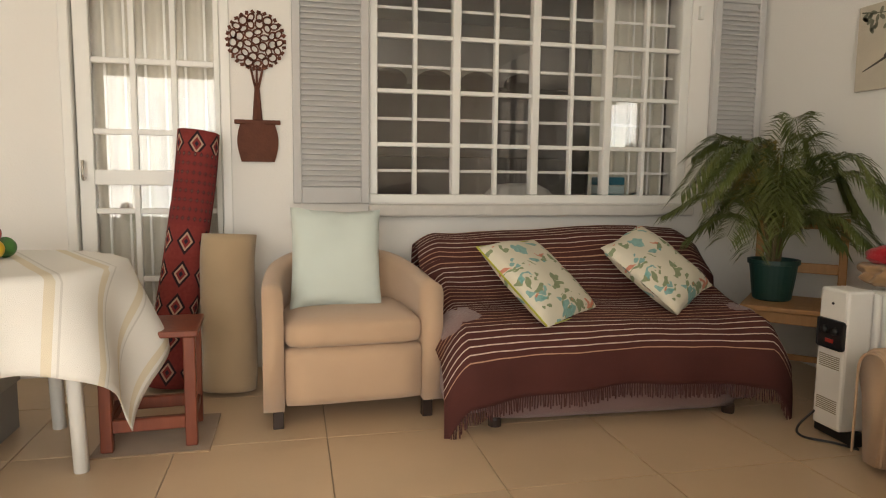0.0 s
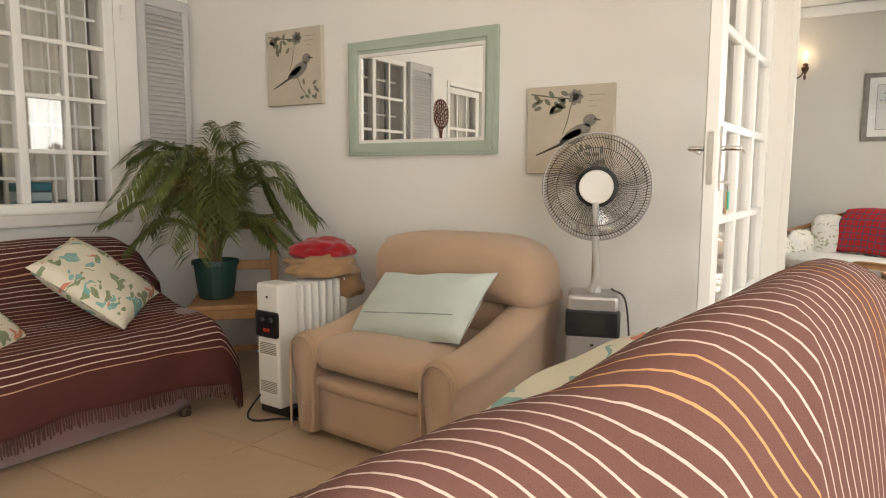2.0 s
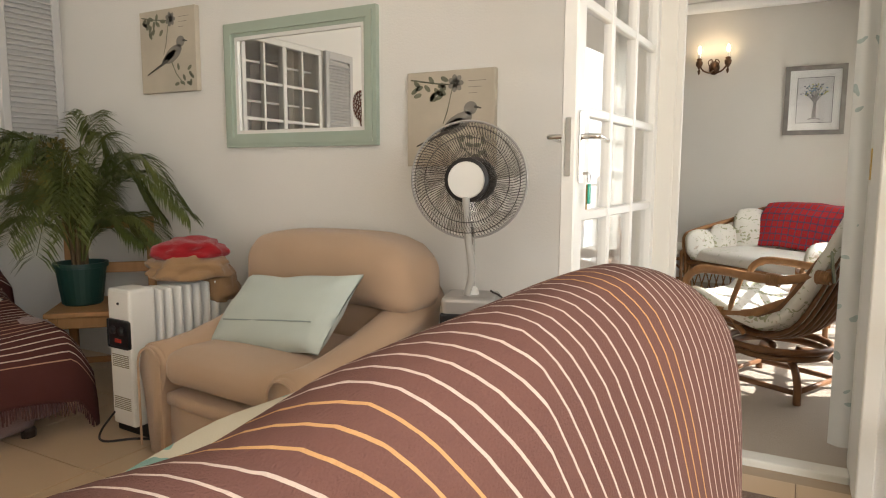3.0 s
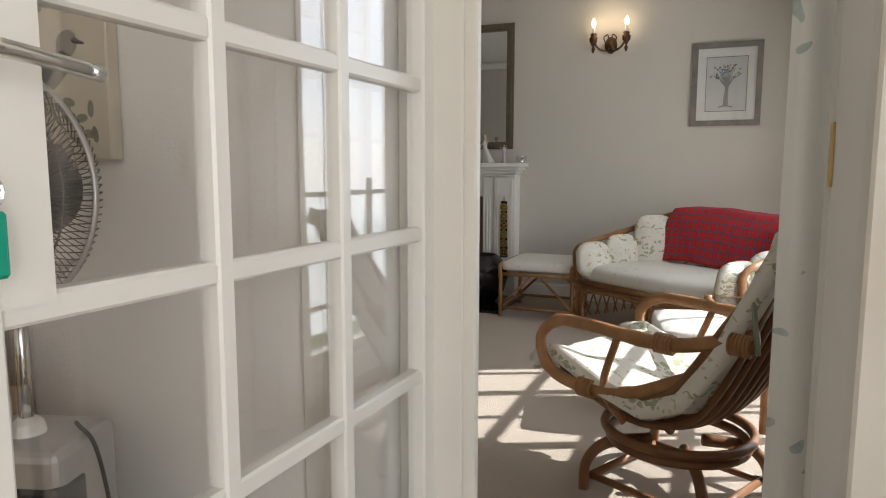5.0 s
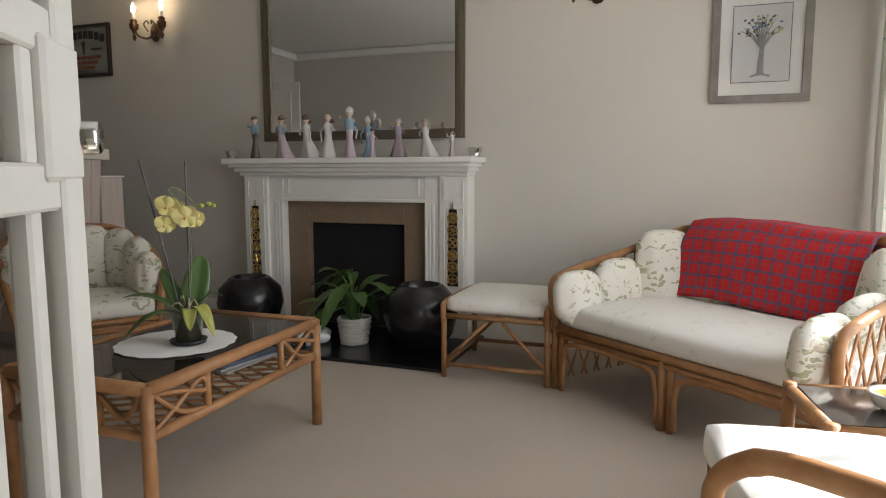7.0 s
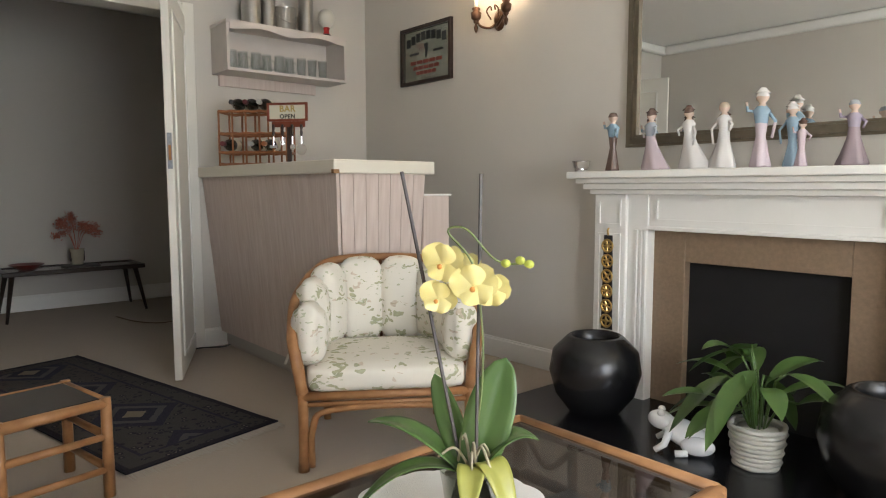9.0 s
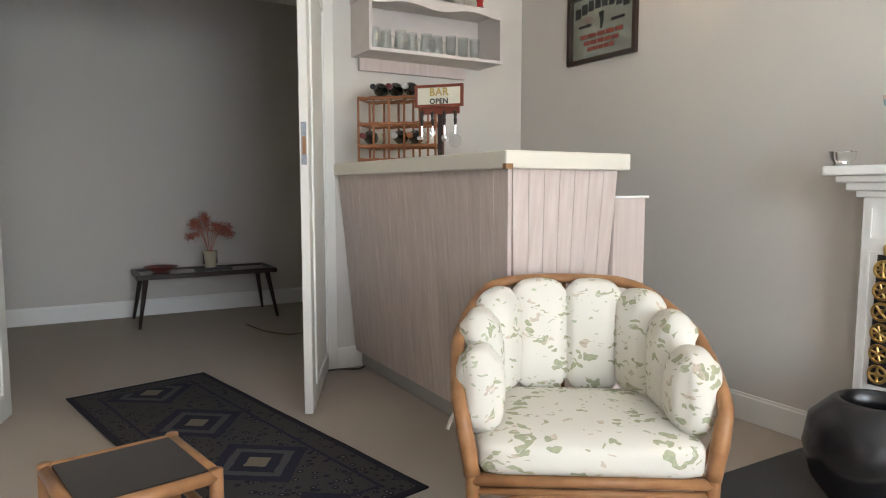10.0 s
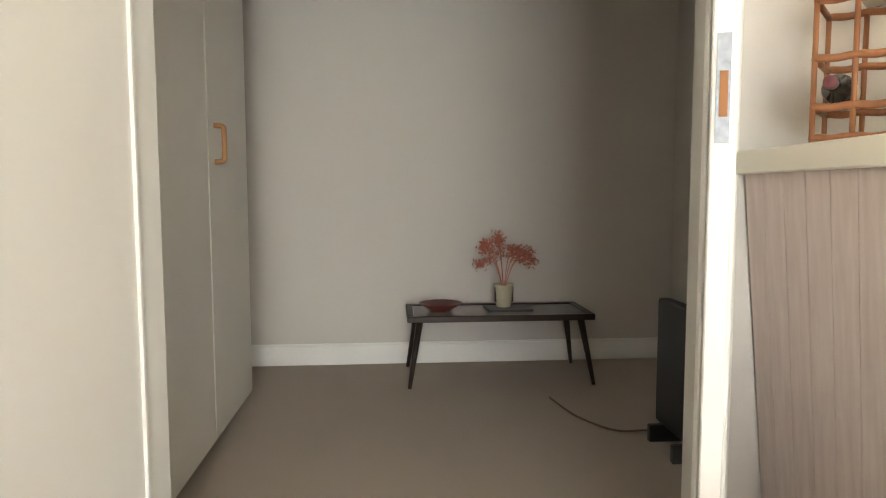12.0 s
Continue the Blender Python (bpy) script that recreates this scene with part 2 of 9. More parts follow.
def throw_cloth(name, ground, line, second, pitch, width, start=0.0, stop=99.0, every=7, axis=1, warm_share=0.4, crowd=0.0, slant=0.0):
    """Woven throw with thin stripes along its length; UV is in metres."""
    m, n, l, b = node_mat(name, 0.9)
    uv = n.new("ShaderNodeUVMap")
    sep = n.new("ShaderNodeSeparateXYZ")
    l.new(uv.outputs[0], sep.inputs[0])
    wob = noise_node(n, l, uv.outputs[0], 9.0)
    v = math_node(n, l, "ADD", sep.outputs[axis], math_node(n, l, "MULTIPLY", math_node(n, l, "SUBTRACT", wob, 0.5), 0.006))
    # stripes crowd together towards one end
    k = math_node(n, l, "MULTIPLY", math_node(n, l, "DIVIDE", v, pitch), math_node(n, l, "SUBTRACT", 1.0 + crowd, math_node(n, l, "MULTIPLY", v, crowd * 0.75)))
    k = math_node(n, l, "ADD", k, math_node(n, l, "MULTIPLY", sep.outputs[1 - axis], -slant / pitch))
    k = math_node(n, l, "ADD", k, 600.0 if slant else 0.0)
    f = math_node(n, l, "FRACT", k)
    on = math_node(n, l, "LESS_THAN", f, width / pitch)
    on = math_node(n, l, "MULTIPLY", on, math_node(n, l, "GREATER_THAN", v, start))
    on = math_node(n, l, "MULTIPLY", on, math_node(n, l, "LESS_THAN", v, stop))
    row = math_node(n, l, "MODULO", math_node(n, l, "FLOOR", k), every)
    warm = math_node(n, l, "LESS_THAN", row, every * warm_share)
    stripe = mix_node(n, l, warm, line, second)
    dirt = noise_node(n, l, uv.outputs[0], 5.0, 6.0)
    g = mix_node(n, l, dirt, tuple(c * 0.8 for c in ground), tuple(c * 1.15 for c in ground))
    l.new(mix_node(n, l, on, g, stripe), b.inputs["Base Color"])
    bp = n.new("ShaderNodeBump")
    bp.inputs["Strength"].default_value, bp.inputs["Distance"].default_value = 0.5, 0.006
    l.new(math_node(n, l, "ADD", noise_node(n, l, uv.outputs[0], 350), math_node(n, l, "MULTIPLY", on, 0.8)), bp.inputs["Height"])
    l.new(bp.outputs["Normal"], b.inputs["Normal"])
    return m


def floral(name, ground, leaf, spots, scale=9.0, amount=0.45):
    """Printed cloth: scattered leaf and flower shapes on a pale ground."""
    m, n, l, b = node_mat(name, 0.85)
    tc = n.new("ShaderNodeTexCoord")
    vec = tc.outputs["Object"]
    warp = n.new("ShaderNodeTexNoise")
    warp.inputs["Scale"].default_value = scale * 0.9
    l.new(vec, warp.inputs["Vector"])
    mixv = n.new("ShaderNodeVectorMath")
    mixv.operation = "MULTIPLY_ADD"
    l.new(warp.outputs["Color"], mixv.inputs[0])
    mixv.inputs[1].default_value = (0.12, 0.12, 0.12)
    l.new(vec, mixv.inputs[2])
    col = ground
    for i, (c, s, lim) in enumerate([(leaf, 1.0, amount), *spots]):
        vo = n.new("ShaderNodeTexVoronoi")
        vo.inputs["Scale"].default_value = scale * s
        mp = n.new("ShaderNodeMapping")
        mp.inputs["Location"].default_value = (i * 1.7, i * 0.9, i * 2.3)
        mp.inputs["Rotation"].default_value = (0.5 * i, 0.9, 0.6 + i)
        mp.inputs["Scale"].default_value = (1.0, 1.0, 2.1)
        l.new(mixv.outputs[0], mp.inputs["Vector"])
        l.new(mp.outputs[0], vo.inputs["Vector"])
        pick = math_node(n, l, "GREATER_THAN", noise_node(n, l, mp.outputs[0], scale * 0.35, 0.0), 0.47)
        fac = math_node(n, l, "MULTIPLY", math_node(n, l, "LESS_THAN", vo.outputs["Distance"], lim), pick)
        shade = noise_node(n, l, vec, scale * 5)
        cc = mix_node(n, l, shade, tuple(x * 0.6 for x in c), tuple(min(1, x * 1.5) for x in c))
        col = mix_node(n, l, math_node(n, l, "MULTIPLY", fac, 0.85), col, cc)
    l.new(col, b.inputs["Base Color"])
    weave_bump(n, l, b, vec)
    return m


def wood(name, dark, light, rough=0.45, scale=3.0, along=(1, 1, 9)):
    m, n, l, b = node_mat(name, rough)
    tc = n.new("ShaderNodeTexCoord")
    mp = n.new("ShaderNodeMapping")
    mp.inputs["Scale"].default_value = tuple(12.0 / a for a in along)
    l.new(tc.outputs["Object"], mp.inputs["Vector"])
    f = noise_node(n, l, mp.outputs[0], scale, 6.0)
    l.new(mix_node(n, l, f, dark, light), b.inputs["Base Color"])
    bp = n.new("ShaderNodeBump")
    bp.inputs["Strength"].default_value, bp.inputs["Distance"].default_value = 0.2, 0.004
    l.new(f, bp.inputs["Height"])
    l.new(bp.outputs["Normal"], b.inputs["Normal"])
    return m


def cloth(name, color, vary=0.1, scale=7.0, rough=0.9, sheen=0.3):
    return mat(name, color, rough, vary=vary, scale=scale, bump=0.35, bscale=450, spec=0.2, sheen=sheen)


TAN = cloth("tan_microsuede", (0.53, 0.37, 0.245), 0.12, 5.0)
MAUVE = cloth("mauve_upholstery", (0.24, 0.155, 0.15), 0.12)
AQUA = cloth("pale_aqua_linen", (0.60, 0.67, 0.62), 0.06)
THROW_A = throw_cloth("dark_maroon_throw", (0.085, 0.026, 0.022), (0.62, 0.50, 0.42), (0.50, 0.30, 0.20), 0.033, 0.0055, 0.0, 1.50, 9)
THROW_B = throw_cloth("russet_throw", (0.14, 0.066, 0.054), (0.54, 0.44, 0.38), (0.52, 0.30, 0.13), 0.026, 0.0036, 0.0, 9.0, 15, axis=0, warm_share=0.2, crowd=0.35, slant=0.55)
BIRD_CUSHION = floral("bird_print_linen", (0.66, 0.62, 0.50), (0.16, 0.22, 0.10), [((0.16, 0.36, 0.34), 0.7, 0.36), ((0.55, 0.17, 0.10), 0.6, 0.26)], 13.0, 0.40)
FLORAL = floral("green_leaf_chintz", (0.70, 0.67, 0.59), (0.31, 0.32, 0.18), [((0.52, 0.44, 0.34), 0.8, 0.22), ((0.40, 0.42, 0.28), 1.4, 0.22)], 16.0, 0.36)
WHITE_CUSHION = floral("washed_white_chintz", (0.76, 0.74, 0.69), (0.66, 0.66, 0.58), [], 11.0, 0.3)


def see_light(m, amount):
    """Thin cloth that lets daylight through."""
    n, l = m.node_tree.nodes, m.node_tree.links
    b = n["Principled BSDF"]
    tr, mx = n.new("ShaderNodeBsdfTranslucent"), n.new("ShaderNodeMixShader")
    l.new(b.inputs["Base Color"].links[0].from_socket, tr.inputs["Color"])
    mx.inputs["Fac"].default_value = amount
    l.new(b.outputs["BSDF"], mx.inputs[1])
    l.new(tr.outputs["BSDF"], mx.inputs[2])
    l.new(mx.outputs["Shader"], n["Material Output"].inputs["Surface"])
    return m


CURTAIN_LEAF = see_light(floral("leaf_sprig_curtain", (0.72, 0.70, 0.64), (0.36, 0.42, 0.38), [], 9.0, 0.20), 0.5)
SHEER = cloth("cream_curtain", (0.70, 0.67, 0.58), 0.08)
CANE = wood("honey_cane", (0.17, 0.075, 0.03), (0.44, 0.235, 0.10), 0.4, 3.0, (2, 2, 2))
CANE_DARK = wood("aged_brown_cane", (0.09, 0.04, 0.018), (0.27, 0.13, 0.055), 0.4, 2.0, (2, 2, 2))
PINE = wood("oiled_pine", (0.33, 0.17, 0.07), (0.50, 0.28, 0.12), 0.5)
REDWOOD = wood("red_brown_wood", (0.12, 0.03, 0.018), (0.24, 0.07, 0.035), 0.35)
DARKWOOD = wood("dark_stained_wood", (0.022, 0.014, 0.011), (0.05, 0.032, 0.025), 0.35)
LIMEWASH = wood("limed_pine_board", (0.46, 0.36, 0.31), (0.70, 0.62, 0.57), 0.6, 3.0, (0.8, 0.8, 16))
RUST = mat("rusty_sheet_iron", (0.13, 0.042, 0.022), 0.75, 0.2, vary=0.3, scale=20, bump=0.3)
BLACK = mat("black_plastic", (0.012, 0.012, 0.013), 0.4, vary=0.2)
BLACKGLOSS = mat("black_glazed_clay", (0.010, 0.010, 0.011), 0.25, vary=0.2, scale=8, bump=0.1, bscale=20)
SILVER = mat("silver_plastic", (0.48, 0.47, 0.46), 0.35, 0.6, vary=0.05)
CHROME = mat("chrome", (0.72, 0.72, 0.71), 0.15, 1.0, vary=0.05)
BRASS = mat("aged_brass", (0.62, 0.43, 0.16), 0.3, 1.0, vary=0.25, scale=30)
BRONZE = mat("dark_bronze", (0.11, 0.06, 0.035), 0.4, 0.8, vary=0.3, scale=25)
WIRE = mat("dark_fan_wire", (0.09, 0.08, 0.075), 0.35, 0.7, vary=0.1)
WHITEPL = mat("white_plastic", (0.78, 0.77, 0.73), 0.4, vary=0.04)
GREENPOT = mat("dark_green_plastic", (0.012, 0.045, 0.035), 0.45, vary=0.15)
SAGE = mat("sage_green_paint", (0.40, 0.47, 0.39), 0.55, vary=0.1, scale=6, bump=0.1, bscale=60)
LEAF = mat("palm_leaf", (0.05, 0.09, 0.02), 0.45, vary=0.5, scale=5, second=(0.15, 0.15, 0.035))
LEAFTIP = mat("dry_palm_leaf", (0.25, 0.19, 0.05), 0.6, vary=0.3, scale=5)
LEAF2 = mat("glossy_leaf", (0.045, 0.10, 0.025), 0.3, vary=0.4, scale=9, second=(0.09, 0.15, 0.035))
RED = cloth("red_knit", (0.34, 0.012, 0.018), 0.15)
CAMEL = cloth("camel_blanket", (0.36, 0.22, 0.11), 0.2)
SISAL = cloth("tan_carpet_back", (0.42, 0.31, 0.19), 0.2, 4)


def sheet_uv(f, nu, nv, su, sv, thick=0.0):
    """A bent sheet whose UV runs in metres: su by sv."""
    bm = bmesh.new()
    uv = bm.loops.layers.uv.new("UVMap")
    g = [[bm.verts.new(f(i / nu, j / nv)) for j in range(nv + 1)] for i in range(nu + 1)]
    for i in range(nu):
        for j in range(nv):
            fa = bm.faces.new((g[i][j], g[i + 1][j], g[i + 1][j + 1], g[i][j + 1]))
            for lp, (a, b) in zip(fa.loops, ((i, j), (i + 1, j), (i + 1, j + 1), (i, j + 1))):
                lp[uv].uv = (a / nu * su, b / nv * sv)
    if thick:
        bmesh.ops.recalc_face_normals(bm, faces=bm.faces[:])
        bmesh.ops.solidify(bm, geom=bm.faces[:], thickness=thick)
    return bm


def along(profile, s):
    """The point at share s of the length of a polyline, and its whole length."""
    p = [Vector(q) for q in profile]
    ds = [(b - a).length for a, b in zip(p, p[1:])]
    want = s * sum(ds)
    for a, b, d in zip(p, p[1:], ds):
        if want <= d:
            return a.lerp(b, want / d if d else 0)
        want -= d
    return p[-1].copy()


def run_length(profile):
    p = [Vector(q) for q in profile]
    return sum((b - a).length for a, b in zip(p, p[1:]))

# ---- the large structure ----
XM, YW, XE, YN, YS = 3.11, 3.82, 7.75, 5.481, -0.86   # mirror wall, window wall, hearth wall, bar wall, sunny wall
XI, XV0, YV0, HV, HL = 3.46, -2.4, -2.6, 2.62, 2.75
TILE_P = 0.575

structure("ground", boxm(-60, 60, -60, 60, -0.30, -0.20), mat("lawn_green", (0.07, 0.11, 0.035), 0.95, vary=0.4, scale=1.5, bump=0.8, bscale=60), "green lawn around the house", "lawn")
structure("floor_veranda", boxm(XV0, XM + 0.2, YV0, YW + 0.05, -0.2, -0.006), GROUT, "veranda floor slab with sandy joints", "floor")
structure("floor_living", boxm(XI - 0.06, XE, YS, YN + 0.12, -0.2, 0.0), CARPET, "wall-to-wall beige carpet, softly worn", "floor")
structure("floor_hall", boxm(4.0, 7.3, YN + 0.12, 8.05, -0.2, 0.0), CARPET, "beige carpet of the passage", "floor")

# veranda walls
bm = bmesh.new()
DOOR1 = (-0.90, -0.09, 0.0, 2.12)
WIN1 = (0.64, 2.60, 0.905, 2.20)
wall_with_holes(bm, "x", YW, YW + 0.25, XV0, XM + 0.35, -0.2, HV, [DOOR1, WIN1])
structure("wall_north", bm, WALL_OUT, "white painted veranda wall with window and door", "wall")
bm = bmesh.new()
DY0, DY1 = -0.305, 0.52
wall_with_holes(bm, "y", XM, XI, YV0, YW, -0.2, HV + 0.15, [(DY0, DY1, -0.03, 2.15)])
structure("wall_east", bm, WALL_OUT, "white painted wall with a glazed door opening", "wall")
structure("wall_west", boxm(XV0 - 0.2, XV0, YV0, YW + 0.25, -0.2, HV), WALL_OUT, "white painted veranda end wall", "wall")
structure("ceiling_veranda", boxm(XV0 - 0.2, XM, YV0 - 0.2, YW, HV, HV + 0.1), CEIL, "white boarded veranda ceiling", "ceiling")
# Unseen beam and pillars, placed to set how far sun reaches in.
bm = bmesh.new()
box(bm, XV0, XM, YV0 - 0.2, YV0, 2.15, HV)
for px in (XV0 + 0.15, 1.2):
    box(bm, px - 0.14, px + 0.14, YV0 - 0.24, YV0 + 0.04, -0.2, 2.15)
structure("unseen_veranda_beam", bm, WALL_OUT, "unseen white beam on square pillars, placed to limit the sun", "beam")

# Unseen wall, added to cut the sky light on the door jamb.
structure("unseen_south_wall", boxm(1.35, XM, YV0 - 0.2, YV0 - 0.01, -0.2, 2.15), WALL_OUT, "unseen white wall added to keep sky light off the doorway", "wall")

# living room walls (inside faces)
bm = bmesh.new()
wall_with_holes(bm, "y", XI, XI + 0.02, YS, YN, 0.0, HL, [(DY0, DY1, 0.0, 2.15)])
structure("wall_living_west", bm, WALL_IN, "warm grey plaster wall beside the veranda door", "wall")
structure("wall_living_east", boxm(XE, XE + 0.25, YS - 0.25, YN + 0.2, -0.2, HL), WALL_IN, "warm grey plaster wall with the fireplace", "wall")
bm = bmesh.new()
WIN2 = (4.6, 7.45, 0.12, 2.15)
wall_with_holes(bm, "x", YS - 0.22, YS, XI - 0.35, XE, -0.2, HL, [WIN2])
structure("wall_living_south", bm, WALL_IN, "warm grey wall with the sunny window", "wall")
bm = bmesh.new()
NX0, NX1, NH = 4.698, 6.325, 2.225
wall_with_holes(bm, "x", YN, YN + 0.14, XI, XE, 0.0, HL, [(NX0, NX1, 0.0, NH)])
structure("wall_living_north", bm, WALL_IN, "warm grey wall with a wide double-door opening", "wall")
structure("ceiling_living", boxm(XI, XE, YS, YN, HL, HL + 0.1), CEIL, "white plaster ceiling", "ceiling")

# hall behind the double doors
structure("wall_hall_north", boxm(4.0, 7.3, 7.86, 8.05, -0.2, HL), WALL_IN, "warm grey end wall of the passage", "wall")
structure("wall_hall_east", boxm(7.25, 7.4, YN + 0.14, 8.05, -0.2, HL), WALL_IN, "warm grey side wall of the passage", "wall")
structure("wall_hall_west", boxm(4.0, 4.15, YN + 0.14, 8.05, -0.2, HL), WALL_IN, "warm grey side wall of the passage", "wall")
structure("ceiling_hall", boxm(4.0, 7.4, YN + 0.14, 8.2, HL, HL + 0.1), CEIL, "white plaster ceiling of the passage", "ceiling")

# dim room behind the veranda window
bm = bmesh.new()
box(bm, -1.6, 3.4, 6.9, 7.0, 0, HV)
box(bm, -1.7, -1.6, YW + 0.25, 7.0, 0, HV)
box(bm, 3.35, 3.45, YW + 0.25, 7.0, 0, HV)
structure("wall_back_room", bm, DARKROOM, "walls of the room behind the window, dimness set in the colour", "wall")
structure("floor_back_room", boxm(-1.6, 3.4, YW + 0.05, 7.0, -0.2, 0.0), CARPET, "carpet of the room behind the window", "floor")
structure("ceiling_back_room", boxm(-1.7, 3.45, YW + 0.25, 7.0, HV, HV + 0.1), CEIL, "ceiling of the room behind the window", "ceiling")

# ---- veranda: openings ----


def grid_bars(parent, name, material, x0, x1, z0, z1, y, xs, zs, w=0.028, d=0.035, m=None):
    for x in xs:
        part(name, boxm(x - w / 2, x + w / 2, y - d / 2, y + d / 2, z0, z1, 0.004, 1), material, parent)
    for z in zs:
        part(name, boxm(x0, x1, y - d / 2 + 0.003, y + d / 2 - 0.003, z - w / 2, z + w / 2, 0.004, 1), material, parent)


def curtain(name, label, x0, x1, z0, z1, y, material, folds, depth=0.05, axis="x", seed=1):
    def f(u, v):
        a = x0 + (x1 - x0) * u
        w = math.sin(u * folds * 2 * math.pi + 0.6 * math.sin(v * 3 + seed)) * depth * (0.55 + 0.45 * v)
        w += 0.35 * depth * noise.noise(Vector((u * folds * 1.3, v * 2, seed)))
        z = z0 + (z1 - z0) * v
        return Vector((a, y + w, z)) if axis == "x" else Vector((y + w, a, z))
    ob = part(name, sheet(bmesh.new(), f, max(24, folds * 10), 16), material, None, smooth=True)
    return tagged(ob, label, "curtain")


def build_window():
    x0, x1, z0, z1 = WIN1
    win = thing("window_1", "white painted steel casement window with small panes", "window", kind="structure")
    y = YW + 0.035
    fr = bmesh.new()
    for a in ((x0, x1, z0, z0 + 0.05), (x0, x1, z1 - 0.05, z1), (x0, x0 + 0.045, z0 + 0.05, z1 - 0.05), (x1 - 0.06, x1, z0 + 0.05, z1 - 0.05)):
        box(fr, a[0], a[1], y - 0.03, y + 0.04, a[2], a[3], 0.005, 1)
    part("window_frame", fr, TRIM, win)
    for x in (1.135, 1.61, 2.07):
        part("mullion", boxm(x - 0.024, x + 0.024, y - 0.028, y + 0.035, z0 + 0.05, z1 - 0.05, 0.005, 1), TRIM, win)
    xs = [0.685, 1.111, 1.159, 1.586, 1.634, 2.046, 2.094, 2.54]
    rows = [1.235, 1.53, 1.83]
    for a, b in zip(xs[::2], xs[1::2]):
        part("glazing_bar", boxm((a + b) / 2 - 0.012, (a + b) / 2 + 0.012, y - 0.02, y + 0.02, z0 + 0.05, z1 - 0.05, 0.003, 1), TRIM, win)
        for z in rows:
            part("glazing_bar", boxm(a, b, y - 0.018, y + 0.018, z - 0.012, z + 0.012, 0.003, 1), TRIM, win)
        pane = part("pane", boxm(a, b, y + 0.004, y + 0.008, z0 + 0.05, z1 - 0.05), PANE, win)
        pane.visible_shadow = False
    # thin security bars behind the glass
    for z in (1.09, 1.385, 1.68, 2.0):
        part("security_bar", boxm(x0 + 0.04, x1 - 0.05, y + 0.07, y + 0.08, z - 0.008, z + 0.008), TRIM, win)
    for x in (2.28, 2.41, 2.5):
        part("security_bar", boxm(x - 0.005, x + 0.005, y + 0.082, y + 0.09, z0 + 0.05, z1), TRIM, win)
    part("window_catch", boxm(2.635, 2.66, YW - 0.03, YW, 2.02, 2.10, 0.006), WHITEPL, win)
    sill = boxm(x0 - 0.01, x1 + 0.02, YW - 0.09, YW - 0.002, 0.835, 0.90, 0.012)
    structure("window_sill", sill, mat("weathered_sill_paint", (0.62, 0.60, 0.56), 0.7, vary=0.15, scale=14, bump=0.3), "weathered white plaster window sill", "sill")


def build_shutter(x0, x1, z0, z1):
    sh = thing("shutter", "grey painted wooden louvre shutter fixed to the wall", "shutter", group="window shutters")
    y1 = YW - 0.003
    y0 = y1 - 0.035
    e = 0.045
    for a in ((x0, x0 + e, z0, z1), (x1 - e, x1, z0, z1), (x0 + e, x1 - e, z0, z0 + 0.09), (x0 + e, x1 - e, z1 - 0.07, z1)):
        part("stile", boxm(a[0], a[1], y0, y1, a[2], a[3], 0.004, 1), GREYPAINT, sh)
    part("backing", boxm(x0 + e, x1 - e, y1 - 0.006, y1 - 0.002, z0 + 0.09, z1 - 0.07), GREYPAINT, sh)
    z = z0 + 0.11
    me = None
    while z < z1 - 0.09:
        if me is None:
            bm = bmesh.new()
            box(bm, x0 + e, x1 - e, -0.004, 0.004, -0.021, 0.021, 0.002, 1, m=pose(0, 0, 0, -38))
            ob = part("slat", bm, GREYPAINT, sh)
            me = ob.data
        else:
            ob = new("slat", me)
            ob.parent = sh
        ob.location = (0, y1 - 0.02, z)
        z += 0.0285


def build_glazed_door_north():
    x0, x1, z0, z1 = DOOR1
    d = thing("door_1", "closed white glazed door with small panes, curtained inside", "door", kind="structure")
    y = YW + 0.05
    fr = bmesh.new()
    for a in ((x0, x0 + 0.05, z0, z1), (x1 - 0.05, x1, z0, z1), (x0 + 0.05, x1 - 0.05, z1 - 0.05, z1)):
        box(fr, a[0], a[1], YW - 0.012, YW + 0.1, a[2], a[3], 0.005, 1)
    part("door_frame", fr, TRIM, d)
    lx0, lx1 = x0 + 0.055, x1 - 0.055
    lf = bmesh.new()
    for a in ((lx0, lx0 + 0.075, 0.01, z1 - 0.055), (lx1 - 0.03, lx1, 0.01, z1 - 0.055), (lx0 + 0.075, lx1 - 0.03, 0.01, 0.22), (lx0 + 0.075, lx1 - 0.03, 0.995, 1.075), (lx0 + 0.075, lx1 - 0.03, z1 - 0.12, z1 - 0.055)):
        box(lf, a[0], a[1], y - 0.02, y + 0.02, a[2], a[3], 0.004, 1)
    part("door_leaf", lf, TRIM, d)
    gx0, gx1 = lx0 + 0.075, lx1 - 0.03
    w = (gx1 - gx0) / 3
    grid_bars(d, "glazing_bar", TRIM, gx0, gx1, 0.22, z1 - 0.12, y, [gx0 + w, gx0 + 2 * w], [0.50, 0.86, 1.27, 1.63], 0.03, 0.03)
    p = part("pane", boxm(gx0, gx1, y - 0.002, y + 0.002, 0.22, z1 - 0.12), PANE, d)
    p.visible_shadow = False
    for k in range(6):
        x = gx0 + (gx1 - gx0) * (k + 0.5) / 6
        part("security_bar", boxm(x - 0.006, x + 0.006, y + 0.05, y + 0.062, 0.05, z1 - 0.1), TRIM, d)
    part("handle", tubem([(lx0 + 0.03, y - 0.02, 1.03), (lx0 + 0.03, y - 0.06, 1.03), (lx0 + 0.03, y - 0.06, 1.12)], 0.008, smooth_steps=4), CHROME, d)
    curtain("curtain", "cream gathered curtain behind the glazed door", x0 + 0.05, x1 - 0.04, 0.05, 2.1, YW + 0.17, SHEER, 7, 0.022)


